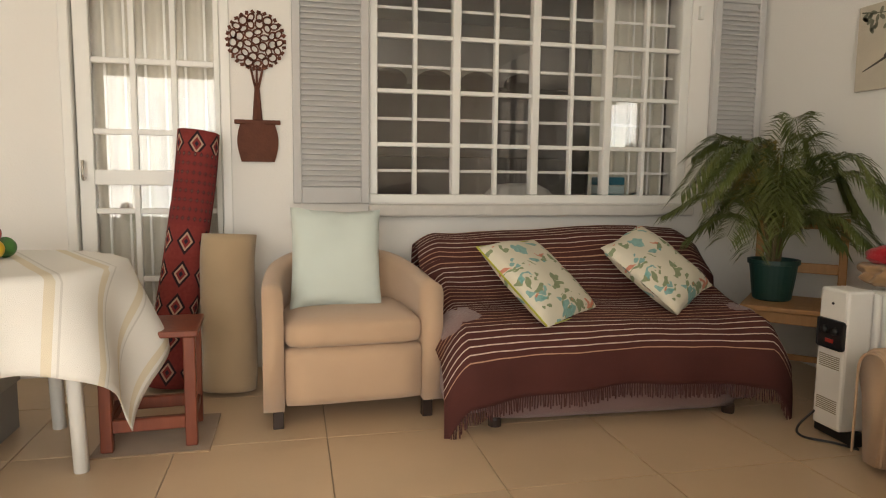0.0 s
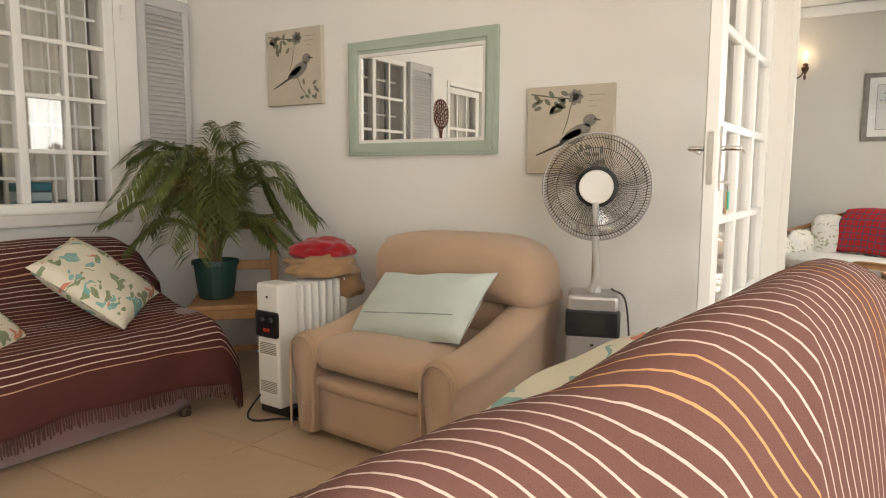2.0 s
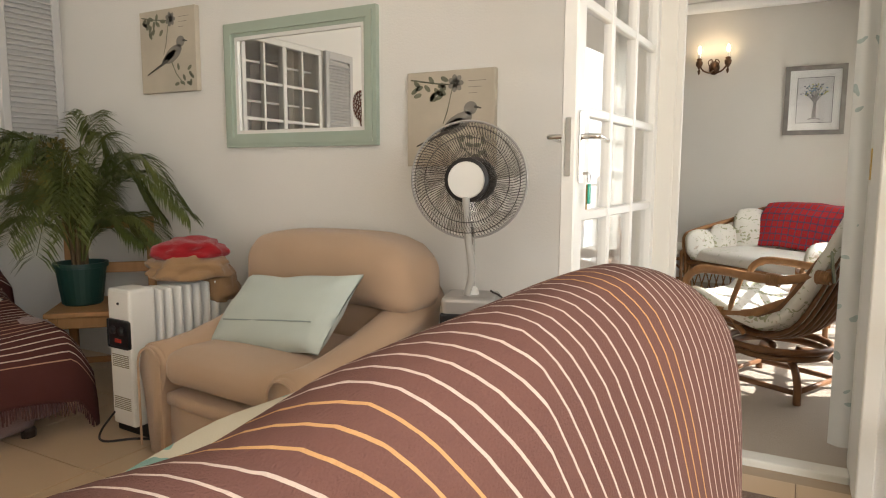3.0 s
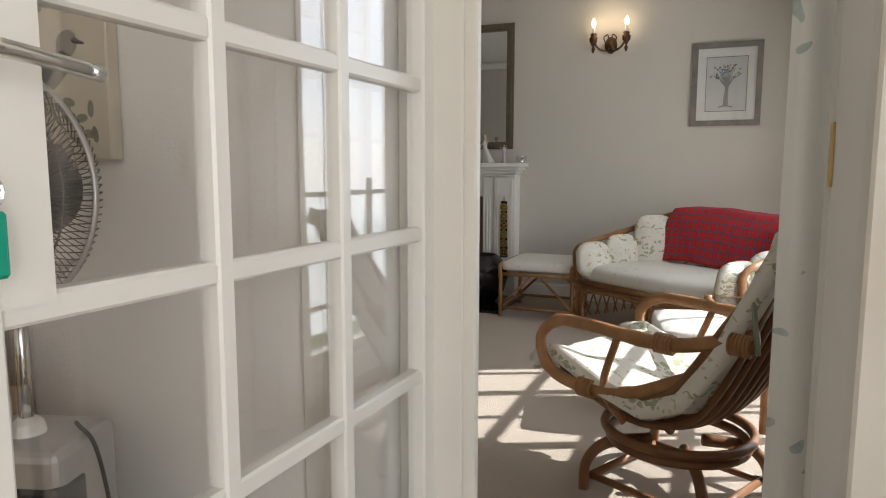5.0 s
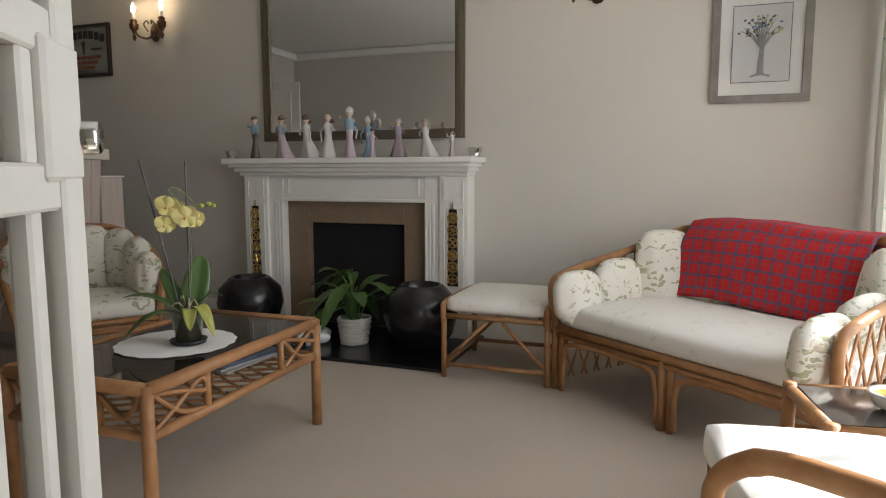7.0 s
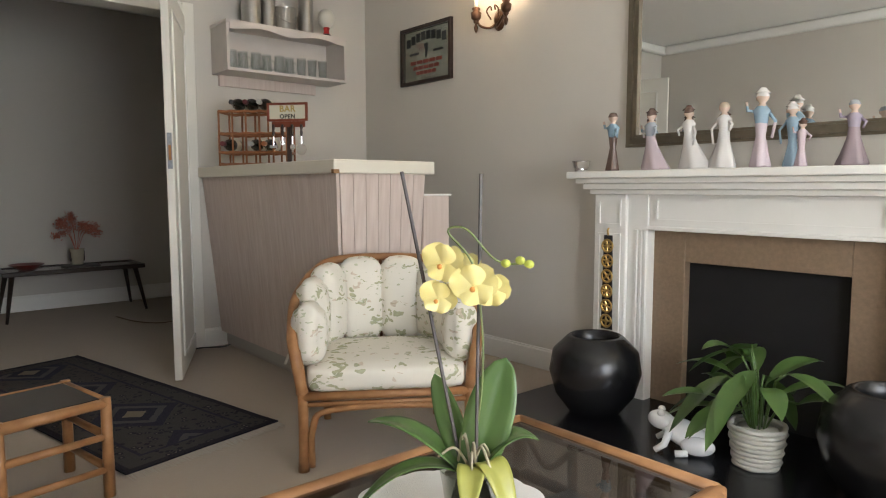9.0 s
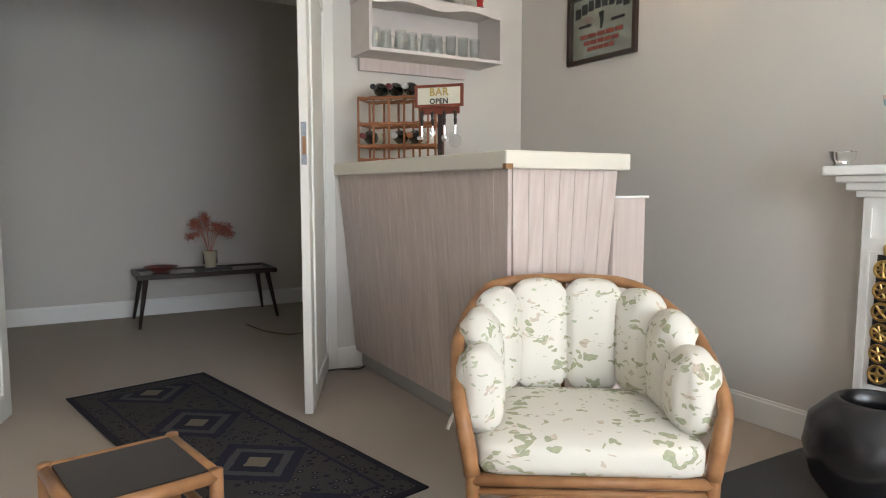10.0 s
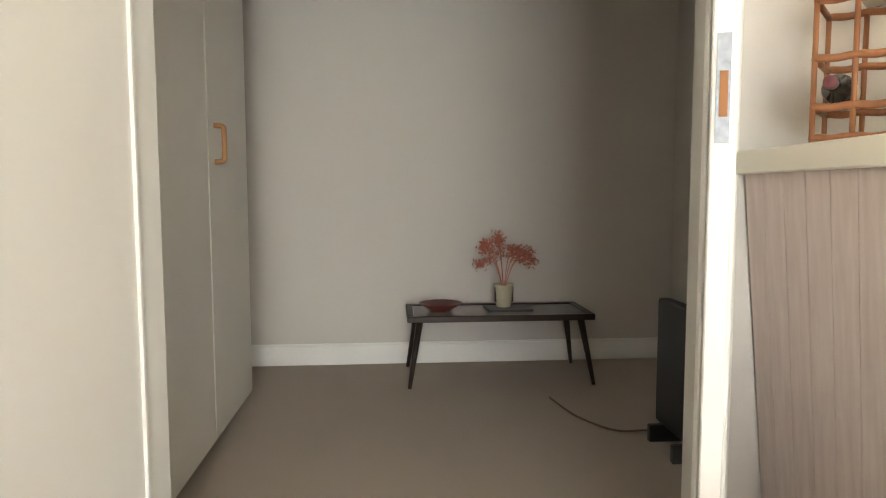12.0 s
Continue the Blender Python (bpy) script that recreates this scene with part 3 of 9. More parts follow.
build_window()
build_shutter(0.225, 0.635, 0.905, 2.2)
build_shutter(2.735, 3.085, 0.905, 2.2)
build_glazed_door_north()
curtain("curtain", "cream curtain drawn to the side of the window", 2.10, 2.62, 0.3, 2.25, YW + 0.33, SHEER, 6, 0.03, seed=3)
curtain("curtain", "cream curtain bunched at the edge of the window", 0.55, 0.72, 0.3, 2.25, YW + 0.33, SHEER, 2, 0.03, seed=5)

# things on show in the room behind the window
pel = thing("curtain_pelmet", "dark pelmet with three scalloped crests", "pelmet")
part("board", boxm(0.75, 2.3, 4.9, 4.94, 1.2, 1.72, 0.004, 1), mat("dim_brown_board", (0.09, 0.075, 0.065), 0.7), pel)
for cx in (0.9, 1.23, 1.56, 1.9):
    bm = bmesh.new()
    bmesh.ops.create_cone(bm, cap_ends=True, segments=24, radius1=0.13, radius2=0.13, depth=0.05, matrix=pose(cx, 4.92, 1.745, 90) @ Matrix.Diagonal((1, 0.6, 1, 1)))
    part("crest", bm, DARKWOOD, pel)
for k, (z, c) in enumerate(((0.905, (0.05, 0.30, 0.34)), (0.96, (0.45, 0.55, 0.55)), (1.015, (0.03, 0.16, 0.22)))):
    tagged(part("tissue_box", boxm(2.12, 2.30, 4.02, 4.13, z, z + 0.05, 0.004, 1), mat("box_card_%d" % k, c, 0.6, vary=0.3, scale=25)), "teal and white patterned tissue box on the sill", "box", "boxes on the sill")
tin = thing("round_tin", "small red and silver round tin on the sill", "tin")
bm = lathe(bmesh.new(), [(0.055, 0), (0.06, 0.004), (0.06, 0.045)], 20, (2.43, 4.07, 0.905))
part("tin_body", bm, mat("red_tin", (0.25, 0.03, 0.02), 0.4), tin, smooth=True)
part("lid", lathe(bmesh.new(), [(0.063, 0.045), (0.063, 0.06), (0.02, 0.066)], 20, (2.43, 4.07, 0.905)), CHROME, tin, "silver lid", smooth=True)
structure("window_shelf", boxm(0.6, 2.65, YW + 0.12, YW + 0.33, 0.87, 0.903, 0.006), TRIM, "white inner window shelf", "sill")
bm = bmesh.new()
soft_box(bm, 1.45, 2.05, 4.3, 4.7, 0.55, 1.0, 0.2, 0.02, 8)
tagged(part("covered_chair", bm, cloth("white_dust_sheet", (0.62, 0.6, 0.56)), smooth=True), "rounded white chair back in the dim room", "chair")

# ---- the open glazed door, its frame, the security gate ----


def build_glazed_leaf():
    """Hinged at the origin; the leaf runs along -x, its handle at the far end."""
    L = 0.97
    d = thing("door_2", "white glazed door standing open on the veranda", "door", pose(3.385, 0.445, 0.012, 0, 0, -2.0), kind="structure")
    h, t = 2.1, 0.021
    lf = bmesh.new()
    for a in ((-L, -L + 0.07, 0, h), (-0.055, 0, 0, h), (-L + 0.07, -0.055, 0, 0.36), (-L + 0.07, -0.055, h - 0.23, h)):
        box(lf, a[0], a[1], -t, t, a[2], a[3], 0.004, 1)
    part("door_leaf", lf, TRIM, d)
    gx0, gx1 = -L + 0.07, -0.055
    w = (gx1 - gx0) / 3
    zs = [0.665, 0.965, 1.265, 1.565]
    grid_bars(d, "glazing_bar", TRIM, gx0, gx1, 0.36, h - 0.23, 0, [gx0 + w, gx0 + 2 * w], zs, 0.03, 0.034)
    part("lock_panel", boxm(gx0 - 0.002, gx0 + 0.05, -t + 0.002, t - 0.002, zs[1] + 0.005, zs[2] - 0.01), TRIM, d)
    edges_x, edges_z = [gx0, gx0 + w, gx0 + 2 * w, gx1], [0.36, *zs, h - 0.23]
    for i in range(3):
        for j in range(5):
            p = part("pane", boxm(edges_x[i] + 0.014, edges_x[i + 1] - 0.014, -0.002, 0.002, edges_z[j] + 0.014, edges_z[j + 1] - 0.014), PANE, d)
            p.visible_shadow = False
    zc = 1.16
    part("lock_plate", boxm(-L - 0.003, -L, -0.008, 0.008, zc - 0.08, zc + 0.08), CHROME, d, "dull steel lock edge plate")
    for s in (-1, 1):
        hd = part("handle_plate", boxm(-L + 0.022, -L + 0.055, s * t, s * (t + 0.006), zc - 0.10, zc + 0.10, 0.003, 1), CHROME, d)
        part("lever", tubem([(-L + 0.038, s * (t + 0.004), zc + 0.03), (-L + 0.038, s * (t + 0.045), zc + 0.03), (-L + 0.06, s * (t + 0.05), zc + 0.03), (-L + 0.145, s * (t + 0.045), zc + 0.022)], 0.008, smooth_steps=5), CHROME, hd, smooth=True)
    key = thing("key_ring", "bunch of keys with a green tag in the lock", "keys", pose(2.46, 0.435, 1.10))
    ring = [(0.014 * math.cos(a), -0.004, 0.014 * math.sin(a)) for a in [2 * math.pi * k / 14 for k in range(14)]]
    part("ring", tubem([Vector(p) + Vector((0, 0, -0.012)) for p in ring], 0.0018, sides=6, closed=True), CHROME, key)
    part("key", boxm(-0.004, 0.004, -0.002, 0.036, -0.004, 0.004), CHROME, key)
    part("tag", boxm(-0.012, 0.014, -0.008, -0.003, -0.085, -0.028, 0.003, 1), mat("green_tag", (0.01, 0.33, 0.22), 0.4), key, "green plastic tag")
    part("key_blade", boxm(-0.016, -0.009, -0.004, -0.001, -0.10, -0.03), BRASS, key)


build_glazed_leaf()
bm = bmesh.new()
for a in ((DY1 - 0.001, DY1 + 0.05), (DY0 - 0.05, DY0 + 0.001)):
    box(bm, XM - 0.014, XM + 0.05, a[0], a[1], 0.0, 2.2, 0.005, 1)
    box(bm, XI - 0.05, XI + 0.034, a[0], a[1], 0.0, 2.2, 0.005, 1)
box(bm, XI - 0.065, XI + 0.04, 0.435, DY1 - 0.002, 0.0, 2.15, 0.005, 1)
box(bm, XI - 0.072, XI - 0.045, 0.335, 0.433, 0.0, 2.15, 0.004, 1)
box(bm, XI - 0.084, XI - 0.073, 0.36, 0.43, 0.0, 2.15, 0.003, 1)
box(bm, XM - 0.012, XM + 0.05, DY0 - 0.05, DY1 + 0.05, 2.15, 2.2)
box(bm, XI - 0.05, XI + 0.03, DY0 - 0.05, DY1 + 0.05, 2.15, 2.2)
structure("door_frame", bm, CREAM, "cream painted timber door frame", "door frame")
structure("threshold", boxm(XM + 0.2, XI - 0.06, DY0, DY1, -0.2, 0.022, 0.006), CREAM, "worn white painted door threshold", "threshold")
part_slot = thing("strike_plate", "long dark strike plate let into the door jamb", "strike plate")
part("plate", boxm(3.405, 3.435, DY0 + 0.001, DY0 + 0.005, 1.08, 1.19), BRASS, part_slot)
tagged(part("doormat", boxm(2.45, 3.05, -0.42, 0.38, -0.004, 0.012, 0.004), cloth("brown_coir", (0.13, 0.065, 0.03), 0.3, 20)), "brown coir doormat before the threshold", "doormat")


# Gate colour is darkened to stand for the shade on its near face.
GATEPAINT = mat("shade_darkened_gate_paint", (0.55, 0.535, 0.49), 0.5, vary=0.08, scale=9, bump=0.05, bscale=40)


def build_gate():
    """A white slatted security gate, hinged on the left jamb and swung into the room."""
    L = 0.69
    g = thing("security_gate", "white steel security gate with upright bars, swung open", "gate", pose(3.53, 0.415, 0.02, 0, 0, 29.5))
    for z in (0.0, 1.025, 1.155, 1.98):
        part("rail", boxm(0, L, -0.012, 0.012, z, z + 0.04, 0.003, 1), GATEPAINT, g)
    for x in (0, L - 0.045):
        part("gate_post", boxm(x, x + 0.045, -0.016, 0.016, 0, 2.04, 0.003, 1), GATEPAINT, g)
    for k in range(7):
        x = 0.045 + (L - 0.09) * (k + 0.5) / 7
        for z0, z1 in ((0.04, 1.025), (1.065, 1.155), (1.195, 1.98)):
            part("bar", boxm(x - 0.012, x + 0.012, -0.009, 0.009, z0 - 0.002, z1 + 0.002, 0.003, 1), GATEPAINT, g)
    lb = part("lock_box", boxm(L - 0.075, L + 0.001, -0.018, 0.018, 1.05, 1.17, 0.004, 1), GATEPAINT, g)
    part("lock_cylinder", lathe(bmesh.new(), [(0.0, -0.03), (0.015, -0.03), (0.015, 0.03), (0, 0.03)], 16, m=pose(L + 0.006, 0, 1.09, 90)), CHROME, lb, smooth=True)


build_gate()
part_post = structure("gate_post", boxm(3.495, 3.528, 0.39, 0.435, 0.0, 2.12, 0.004, 1), CREAM, "cream steel post that carries the security gate", "post")
curtain("curtain", "cream curtain with blue-green leaf sprigs behind the gate", 0.56, 0.86, 0.04, 2.45, XI + 0.10, CURTAIN_LEAF, 3, 0.03, axis="y", seed=4)
curtain("curtain", "cream curtain with blue-green leaf sprigs beside the door", -0.78, -0.24, 0.04, 2.45, XI + 0.11, CURTAIN_LEAF, 4, 0.035, axis="y", seed=2)

# iron stand against the veranda wall
st = thing("iron_stand", "slim dark wrought-iron stand against the wall", "stand", pose(2.98, -0.52, 0))
for y in (-0.10, 0.10):
    for x in (-0.07, 0.07):
        part("post", tubem([(x, y, 0), (x, y, 1.28), (x, y, 1.3)], 0.011), BRONZE, st)
for z in (0.30, 0.62, 0.98):
    part("shelf", boxm(-0.085, 0.085, -0.115, 0.115, z, z + 0.012), BRONZE, st)
    part("scroll", tubem([(-0.08, -0.1, z), (-0.08, -0.03, z + 0.09), (-0.08, 0.04, z + 0.02), (-0.08, 0.1, z + 0.1)], 0.006, smooth_steps=5), BRONZE, st)

# ---- veranda: furniture ----


def build_tub_chair():
    c = thing("tub_chair", "tan microsuede tub armchair with low curved back", "armchair", pose(0.455, 3.19, 0, 0, 0, 3))
    W, D = 0.76, 0.68
    bm = bmesh.new()
    soft_box(bm, -W / 2 + 0.085, W / 2 - 0.085, -D / 2 + 0.01, D / 2 - 0.12, 0.09, 0.34, 0.025, 0.004, 6)
    part("base", bm, TAN, c, smooth=True)
    bm = bmesh.new()
    soft_box(bm, -W / 2 + 0.09, W / 2 - 0.09, -D / 2 - 0.005, D / 2 - 0.14, 0.335, 0.46, 0.045, 0.012, 8)
    part("seat", bm, TAN, c, smooth=True)

    def shell(s):
        # u runs round the tub from one arm to the other
        def outer(u):
            a = math.pi * u
            ex = abs(math.cos(a)) ** 0.55 * (1 if math.cos(a) > 0 else -1)
            ey = abs(math.sin(a)) ** 0.55
            return ex, ey
        return outer
    bm = bmesh.new()
    fo = shell(0)
    N = 40
    rings = []
    for i in range(N + 1):
        ex, ey = fo(i / N)
        back = ey
        top = 0.60 + 0.09 * back ** 2
        flat = min(1.0, back * 1.6)
        px, py = ex * W / 2, -D / 2 + ey * D
        nx, ny = ex * (W / 2 - 0.085), -D / 2 + ey * (D - 0.13)
        d = Vector((px - nx, py - ny, 0))
        prof = []
        for q, z in ((1.0, 0.085), (1.0, 0.3), (1.0, top - 0.04), (0.9, top - 0.012), (0.65, top), (0.35, top), (0.1, top - 0.012), (0.0, top - 0.04), (0.0, 0.42), (0.0, 0.085)):
            prof.append(bm.verts.new((nx + d.x * q, ny + d.y * q, z)))
        rings.append(prof)
    for a, b in zip(rings, rings[1:]):
        for k in range(len(a) - 1):
            bm.faces.new((a[k], a[k + 1], b[k + 1], b[k]))
        bm.faces.new((a[-1], a[0], b[0], b[-1]))
    bm.faces.new(rings[0])
    bm.faces.new(rings[-1][::-1])
    part("backrest", bm, TAN, c, smooth=True)
    for x in (-W / 2 + 0.06, W / 2 - 0.06):
        for y in (-D / 2 + 0.05, D / 2 - 0.09):
            part("leg", boxm(x - 0.022, x + 0.022, y - 0.022, y + 0.022, 0, 0.10, 0.003, 1), DARKWOOD, c)


build_tub_chair()
bm = pillow(bmesh.new(), 0.42, 0.47, 0.14, pinch=0.05, seed=4)
ob = tagged(part("cushion", bm, AQUA, smooth=True), "plain pale aqua cushion upright on the tub chair", "cushion")
ob.matrix_basis = pose(0.415, 3.20, 0.675, -17, 2, 3)


def build_window_sofa():
    s = thing("sofa", "mauve two-seat sofa under a striped maroon throw", "sofa", pose(1.62, 3.15, 0, 0, 0, -2.5))
    hw = 0.70
    bm = bmesh.new()
    soft_box(bm, -0.58, 0.58, -0.47, 0.38, 0.02, 0.37, 0.04, 0.01, 8)
    part("base", bm, MAUVE, s, smooth=True)
    bm = bmesh.new()
    soft_box(bm, -hw + 0.04, hw - 0.04, 0.16, 0.44, 0.05, 0.66, 0.10, 0.01, 8)
    part("backrest", bm, MAUVE, s, smooth=True)
    for sx in (-1, 1):
        bm = bmesh.new()
        soft_box(bm, min(sx * 0.52, sx * 0.76), max(sx * 0.52, sx * 0.76), -0.46, 0.42, 0.03, 0.46, 0.10, 0.015, 8)
        part("arm", bm, MAUVE, s, smooth=True)
    for sx in (-1, 1):
        for y in (-0.44, 0.34):
            part("foot", lathe(bmesh.new(), [(0.028, 0), (0.03, 0.03), (0.025, 0.04)], 12, (sx * 0.55, y, 0)), DARKWOOD, s)
    t = thing("throw", "dark maroon throw with fine cream stripes and a fringe", "throw", pose(1.62, 3.15, 0, 0, 0, -2.5))
    prof = [(0, 0.485, 0.45), (0, 0.49, 0.70), (0, 0.46, 0.765), (0, 0.38, 0.775), (0, 0.28, 0.75), (0, 0.13, 0.63), (0, 0.0, 0.535), (0, -0.15, 0.485), (0, -0.36, 0.46), (0, -0.47, 0.44), (0, -0.525, 0.38), (0, -0.54, 0.25), (0, -0.545, 0.13)]
    ln = run_length(prof)

    def f(u, v):
        p = along(prof, v)
        x = (u - 0.5) * 2
        side = abs(x)
        px = x * (0.79 + 0.0 * v)
        dip = 0.0
        if side > 0.86:
            dip = ((side - 0.86) / 0.14) ** 1.6 * (0.15 if p.y < 0.1 else 0.06)
        n1 = noise.noise(Vector((u * 4, v * 7, 1.3)))
        n2 = noise.noise(Vector((u * 11, v * 16, 5.3)))
        z = p.z - dip + 0.012 * n1 + 0.005 * n2
        y = p.y - 0.012 * n1
        if v > 0.80:
            k = (v - 0.80) / 0.20
            z += k * (0.05 * math.cos(x * 2.2 - 0.2)) + 0.012 * k
            y -= 0.02 * k * math.sin(u * 22) + 0.01 * k
        if v < 0.4:
            z += 0.018 * math.sin(x * 3.0 + 0.5)
        return Vector((px, y, z))
    part("cloth", sheet_uv(f, 60, 80, 1.6, ln, 0.006), THROW_A, t, smooth=True)
    bm = bmesh.new()
    rnd = random.Random(4)
    for k in range(150):
        u = (k + 0.5) / 150
        p = f(u, 1.0) + Vector((0, -0.003, 0.004))
        l2 = 0.045 + 0.02 * rnd.random()
        q = p + Vector((0.008 * (rnd.random() - 0.5), -0.004, -l2))
        tube(bm, [p, (p + q) / 2 + Vector((0.003 * (rnd.random() - 0.5), 0, 0)), q], 0.0032, sides=4)
    tagged(part("fringe", bm, mat("maroon_fringe", (0.085, 0.03, 0.026), 0.95), t), kind="stuff")


build_window_sofa()


def add_cushion(label, m, w, h, d, material, seed, edge=None):
    c = thing("cushion", label, "cushion", m, group="bird print cushions" if material is BIRD_CUSHION else "")
    part("cover", pillow(bmesh.new(), w, h, d, pinch=0.04, seed=seed), material, c, smooth=True)
    if edge:
        pts = [(-w / 2, -h / 2), (w / 2, -h / 2), (w / 2, h / 2), (-w / 2, h / 2)]
        k = 0.985
        part("piping", tubem([(x * k, 0, z * k) for x, z in pts], 0.005, sides=6, closed=True), edge, c, "lime piping")
    return c


def leaning(centre, across, up):
    """A cushion's pose: its middle, the run of its top edge, and the way up its face."""
    x = Vector(across).normalized()
    y = Vector(up).cross(x).normalized()
    z = x.cross(y)
    return Matrix.Translation(centre) @ Matrix((x, y, z)).transposed().to_4x4()


LIME = cloth("lime_piping", (0.42, 0.42, 0.06))
add_cushion("square cushion printed with parrots and foliage", leaning((1.30, 2.90, 0.60), (0.362, 0.267, 0.0), (-0.228, 0.308, 0.31)), 0.45, 0.48, 0.13, BIRD_CUSHION, 1, LIME)
add_cushion("square cushion printed with parrots and foliage", leaning((1.93, 2.97, 0.635), (0.348, 0.27, 0.09), (-0.24, 0.30, 0.31)), 0.45, 0.46, 0.13, BIRD_CUSHION, 9)


def build_second_sofa():
    # local x runs back along the sofa, local y towards its front
    m = Matrix(((-0.961, 0.276, 0, 1.74), (0.276, 0.961, 0, 0.0), (0, 0, 1, 0), (0, 0, 0, 1)))
    L = 1.22

    def turned(bm):
        bmesh.ops.transform(bm, matrix=m, verts=bm.verts[:])
        return bm
    s = thing("sofa", "high-backed mauve sofa hidden under a russet throw", "sofa", pose(1.3, 0.6, 0))
    inv = pose(-1.3, -0.6, 0)

    def done(name, bm, material, parent=s, smooth=True):
        turned(bm)
        bmesh.ops.transform(bm, matrix=inv, verts=bm.verts[:])
        return part(name, bm, material, parent, smooth=smooth)
    done("base", soft_box(bmesh.new(), 0.04, L - 0.06, 0.03, 0.90, 0.05, 0.42, 0.05, 0.01, 6), MAUVE)
    done("backrest", soft_box(bmesh.new(), 0.05, 0.58, 0.0, 0.17, 0.05, 0.82, 0.08, 0.01, 6), MAUVE)
    done("arm", soft_box(bmesh.new(), 0.56, L - 0.08, 0.22, 0.38, 0.05, 0.60, 0.07, 0.01, 6), MAUVE)
    for x in (0.1, L - 0.1):
        for y in (0.06, 0.88):
            done("foot", boxm(x - 0.025, x + 0.025, y - 0.025, y + 0.025, 0, 0.07), DARKWOOD, s, False)
    t = thing("throw", "soft russet throw with cream and ochre stripes over the sofa", "throw", pose(1.3, 0.6, 0))
    prof = [(0, -0.035, 0.12), (0, -0.035, 0.50), (0, -0.03, 0.86), (0, -0.01, 0.965), (0, 0.03, 1.01), (0, 0.08, 1.005), (0, 0.16, 0.93), (0, 0.23, 0.78), (0, 0.30, 0.58), (0, 0.38, 0.49), (0, 0.60, 0.47), (0, 0.86, 0.465), (0, 0.95, 0.43), (0, 0.985, 0.30), (0, 0.99, 0.14)]
    ln = run_length(prof)

    def f(u, v):
        p = sum((along(prof, min(1.0, max(0.0, v + 0.018 * q))) for q in (-2, -1, 0, 1, 2)), Vector()) / 5
        x = -0.10 + (L + 0.2) * u
        out = max(0.0, -x, x - L)
        inside = min(max(x, 0), L)
        ed = min(inside, L - inside)
        round_off = max(0.0, 1 - inside / 0.30) if inside < L / 2 else max(0.0, 1 - (L - inside) / 0.18)
        drop = 0.075 * round_off ** 2.2 * max(0, min(1, (p.z - 0.3) / 0.4))
        px = x
        if out > 0:
            px = inside + (0.035 if x > L else -0.035) * (1 - math.exp(-out * 30))
            drop += out * 3.6
        n1 = noise.noise(Vector((u * 3.2, v * 5, 8.1)))
        n2 = noise.noise(Vector((u * 9, v * 13, 2.2)))
        high = max(0, min(1, (p.z - 0.42) / 0.35))
        sag = float(np.interp(inside, (0, 0.25, 0.5, 0.65, 0.75, 0.87, 1.0, 1.22), (0, 0, 0.03, 0.08, 0.145, 0.175, 0.21, 0.25)))
        turn = float(np.interp(inside, (0, 0.5, 0.65, 0.75, 0.87, 1.0, 1.22), (0, 0, 0.06, 0.12, 0.18, 0.22, 0.24)))
        z = max(0.05, p.z - drop - sag * high + 0.014 * n1 + 0.004 * n2)
        y = p.y + turn * max(0.0, min(1.0, 1 - (p.y - 0.1) / 0.5)) + 0.012 * n1 + (0.014 * math.sin(u * 26 + 2) * max(0, (0.7 - p.z)) if v < 0.3 else 0)
        return inv @ (m @ Vector((px, y, z)))
    cl = part("cloth", sheet_uv(f, 64, 90, L + 0.2, ln), THROW_B, t, smooth=True)
    cl.modifiers.new("cloth_thickness", "SOLIDIFY").thickness = 0.006


build_second_sofa()
add_cushion("square cushion printed with parrots and foliage", leaning((1.20, 0.50, 0.62), (0.961, -0.276, 0.18), (-0.10, -0.36, 0.90)), 0.50, 0.44, 0.17, BIRD_CUSHION, 17)


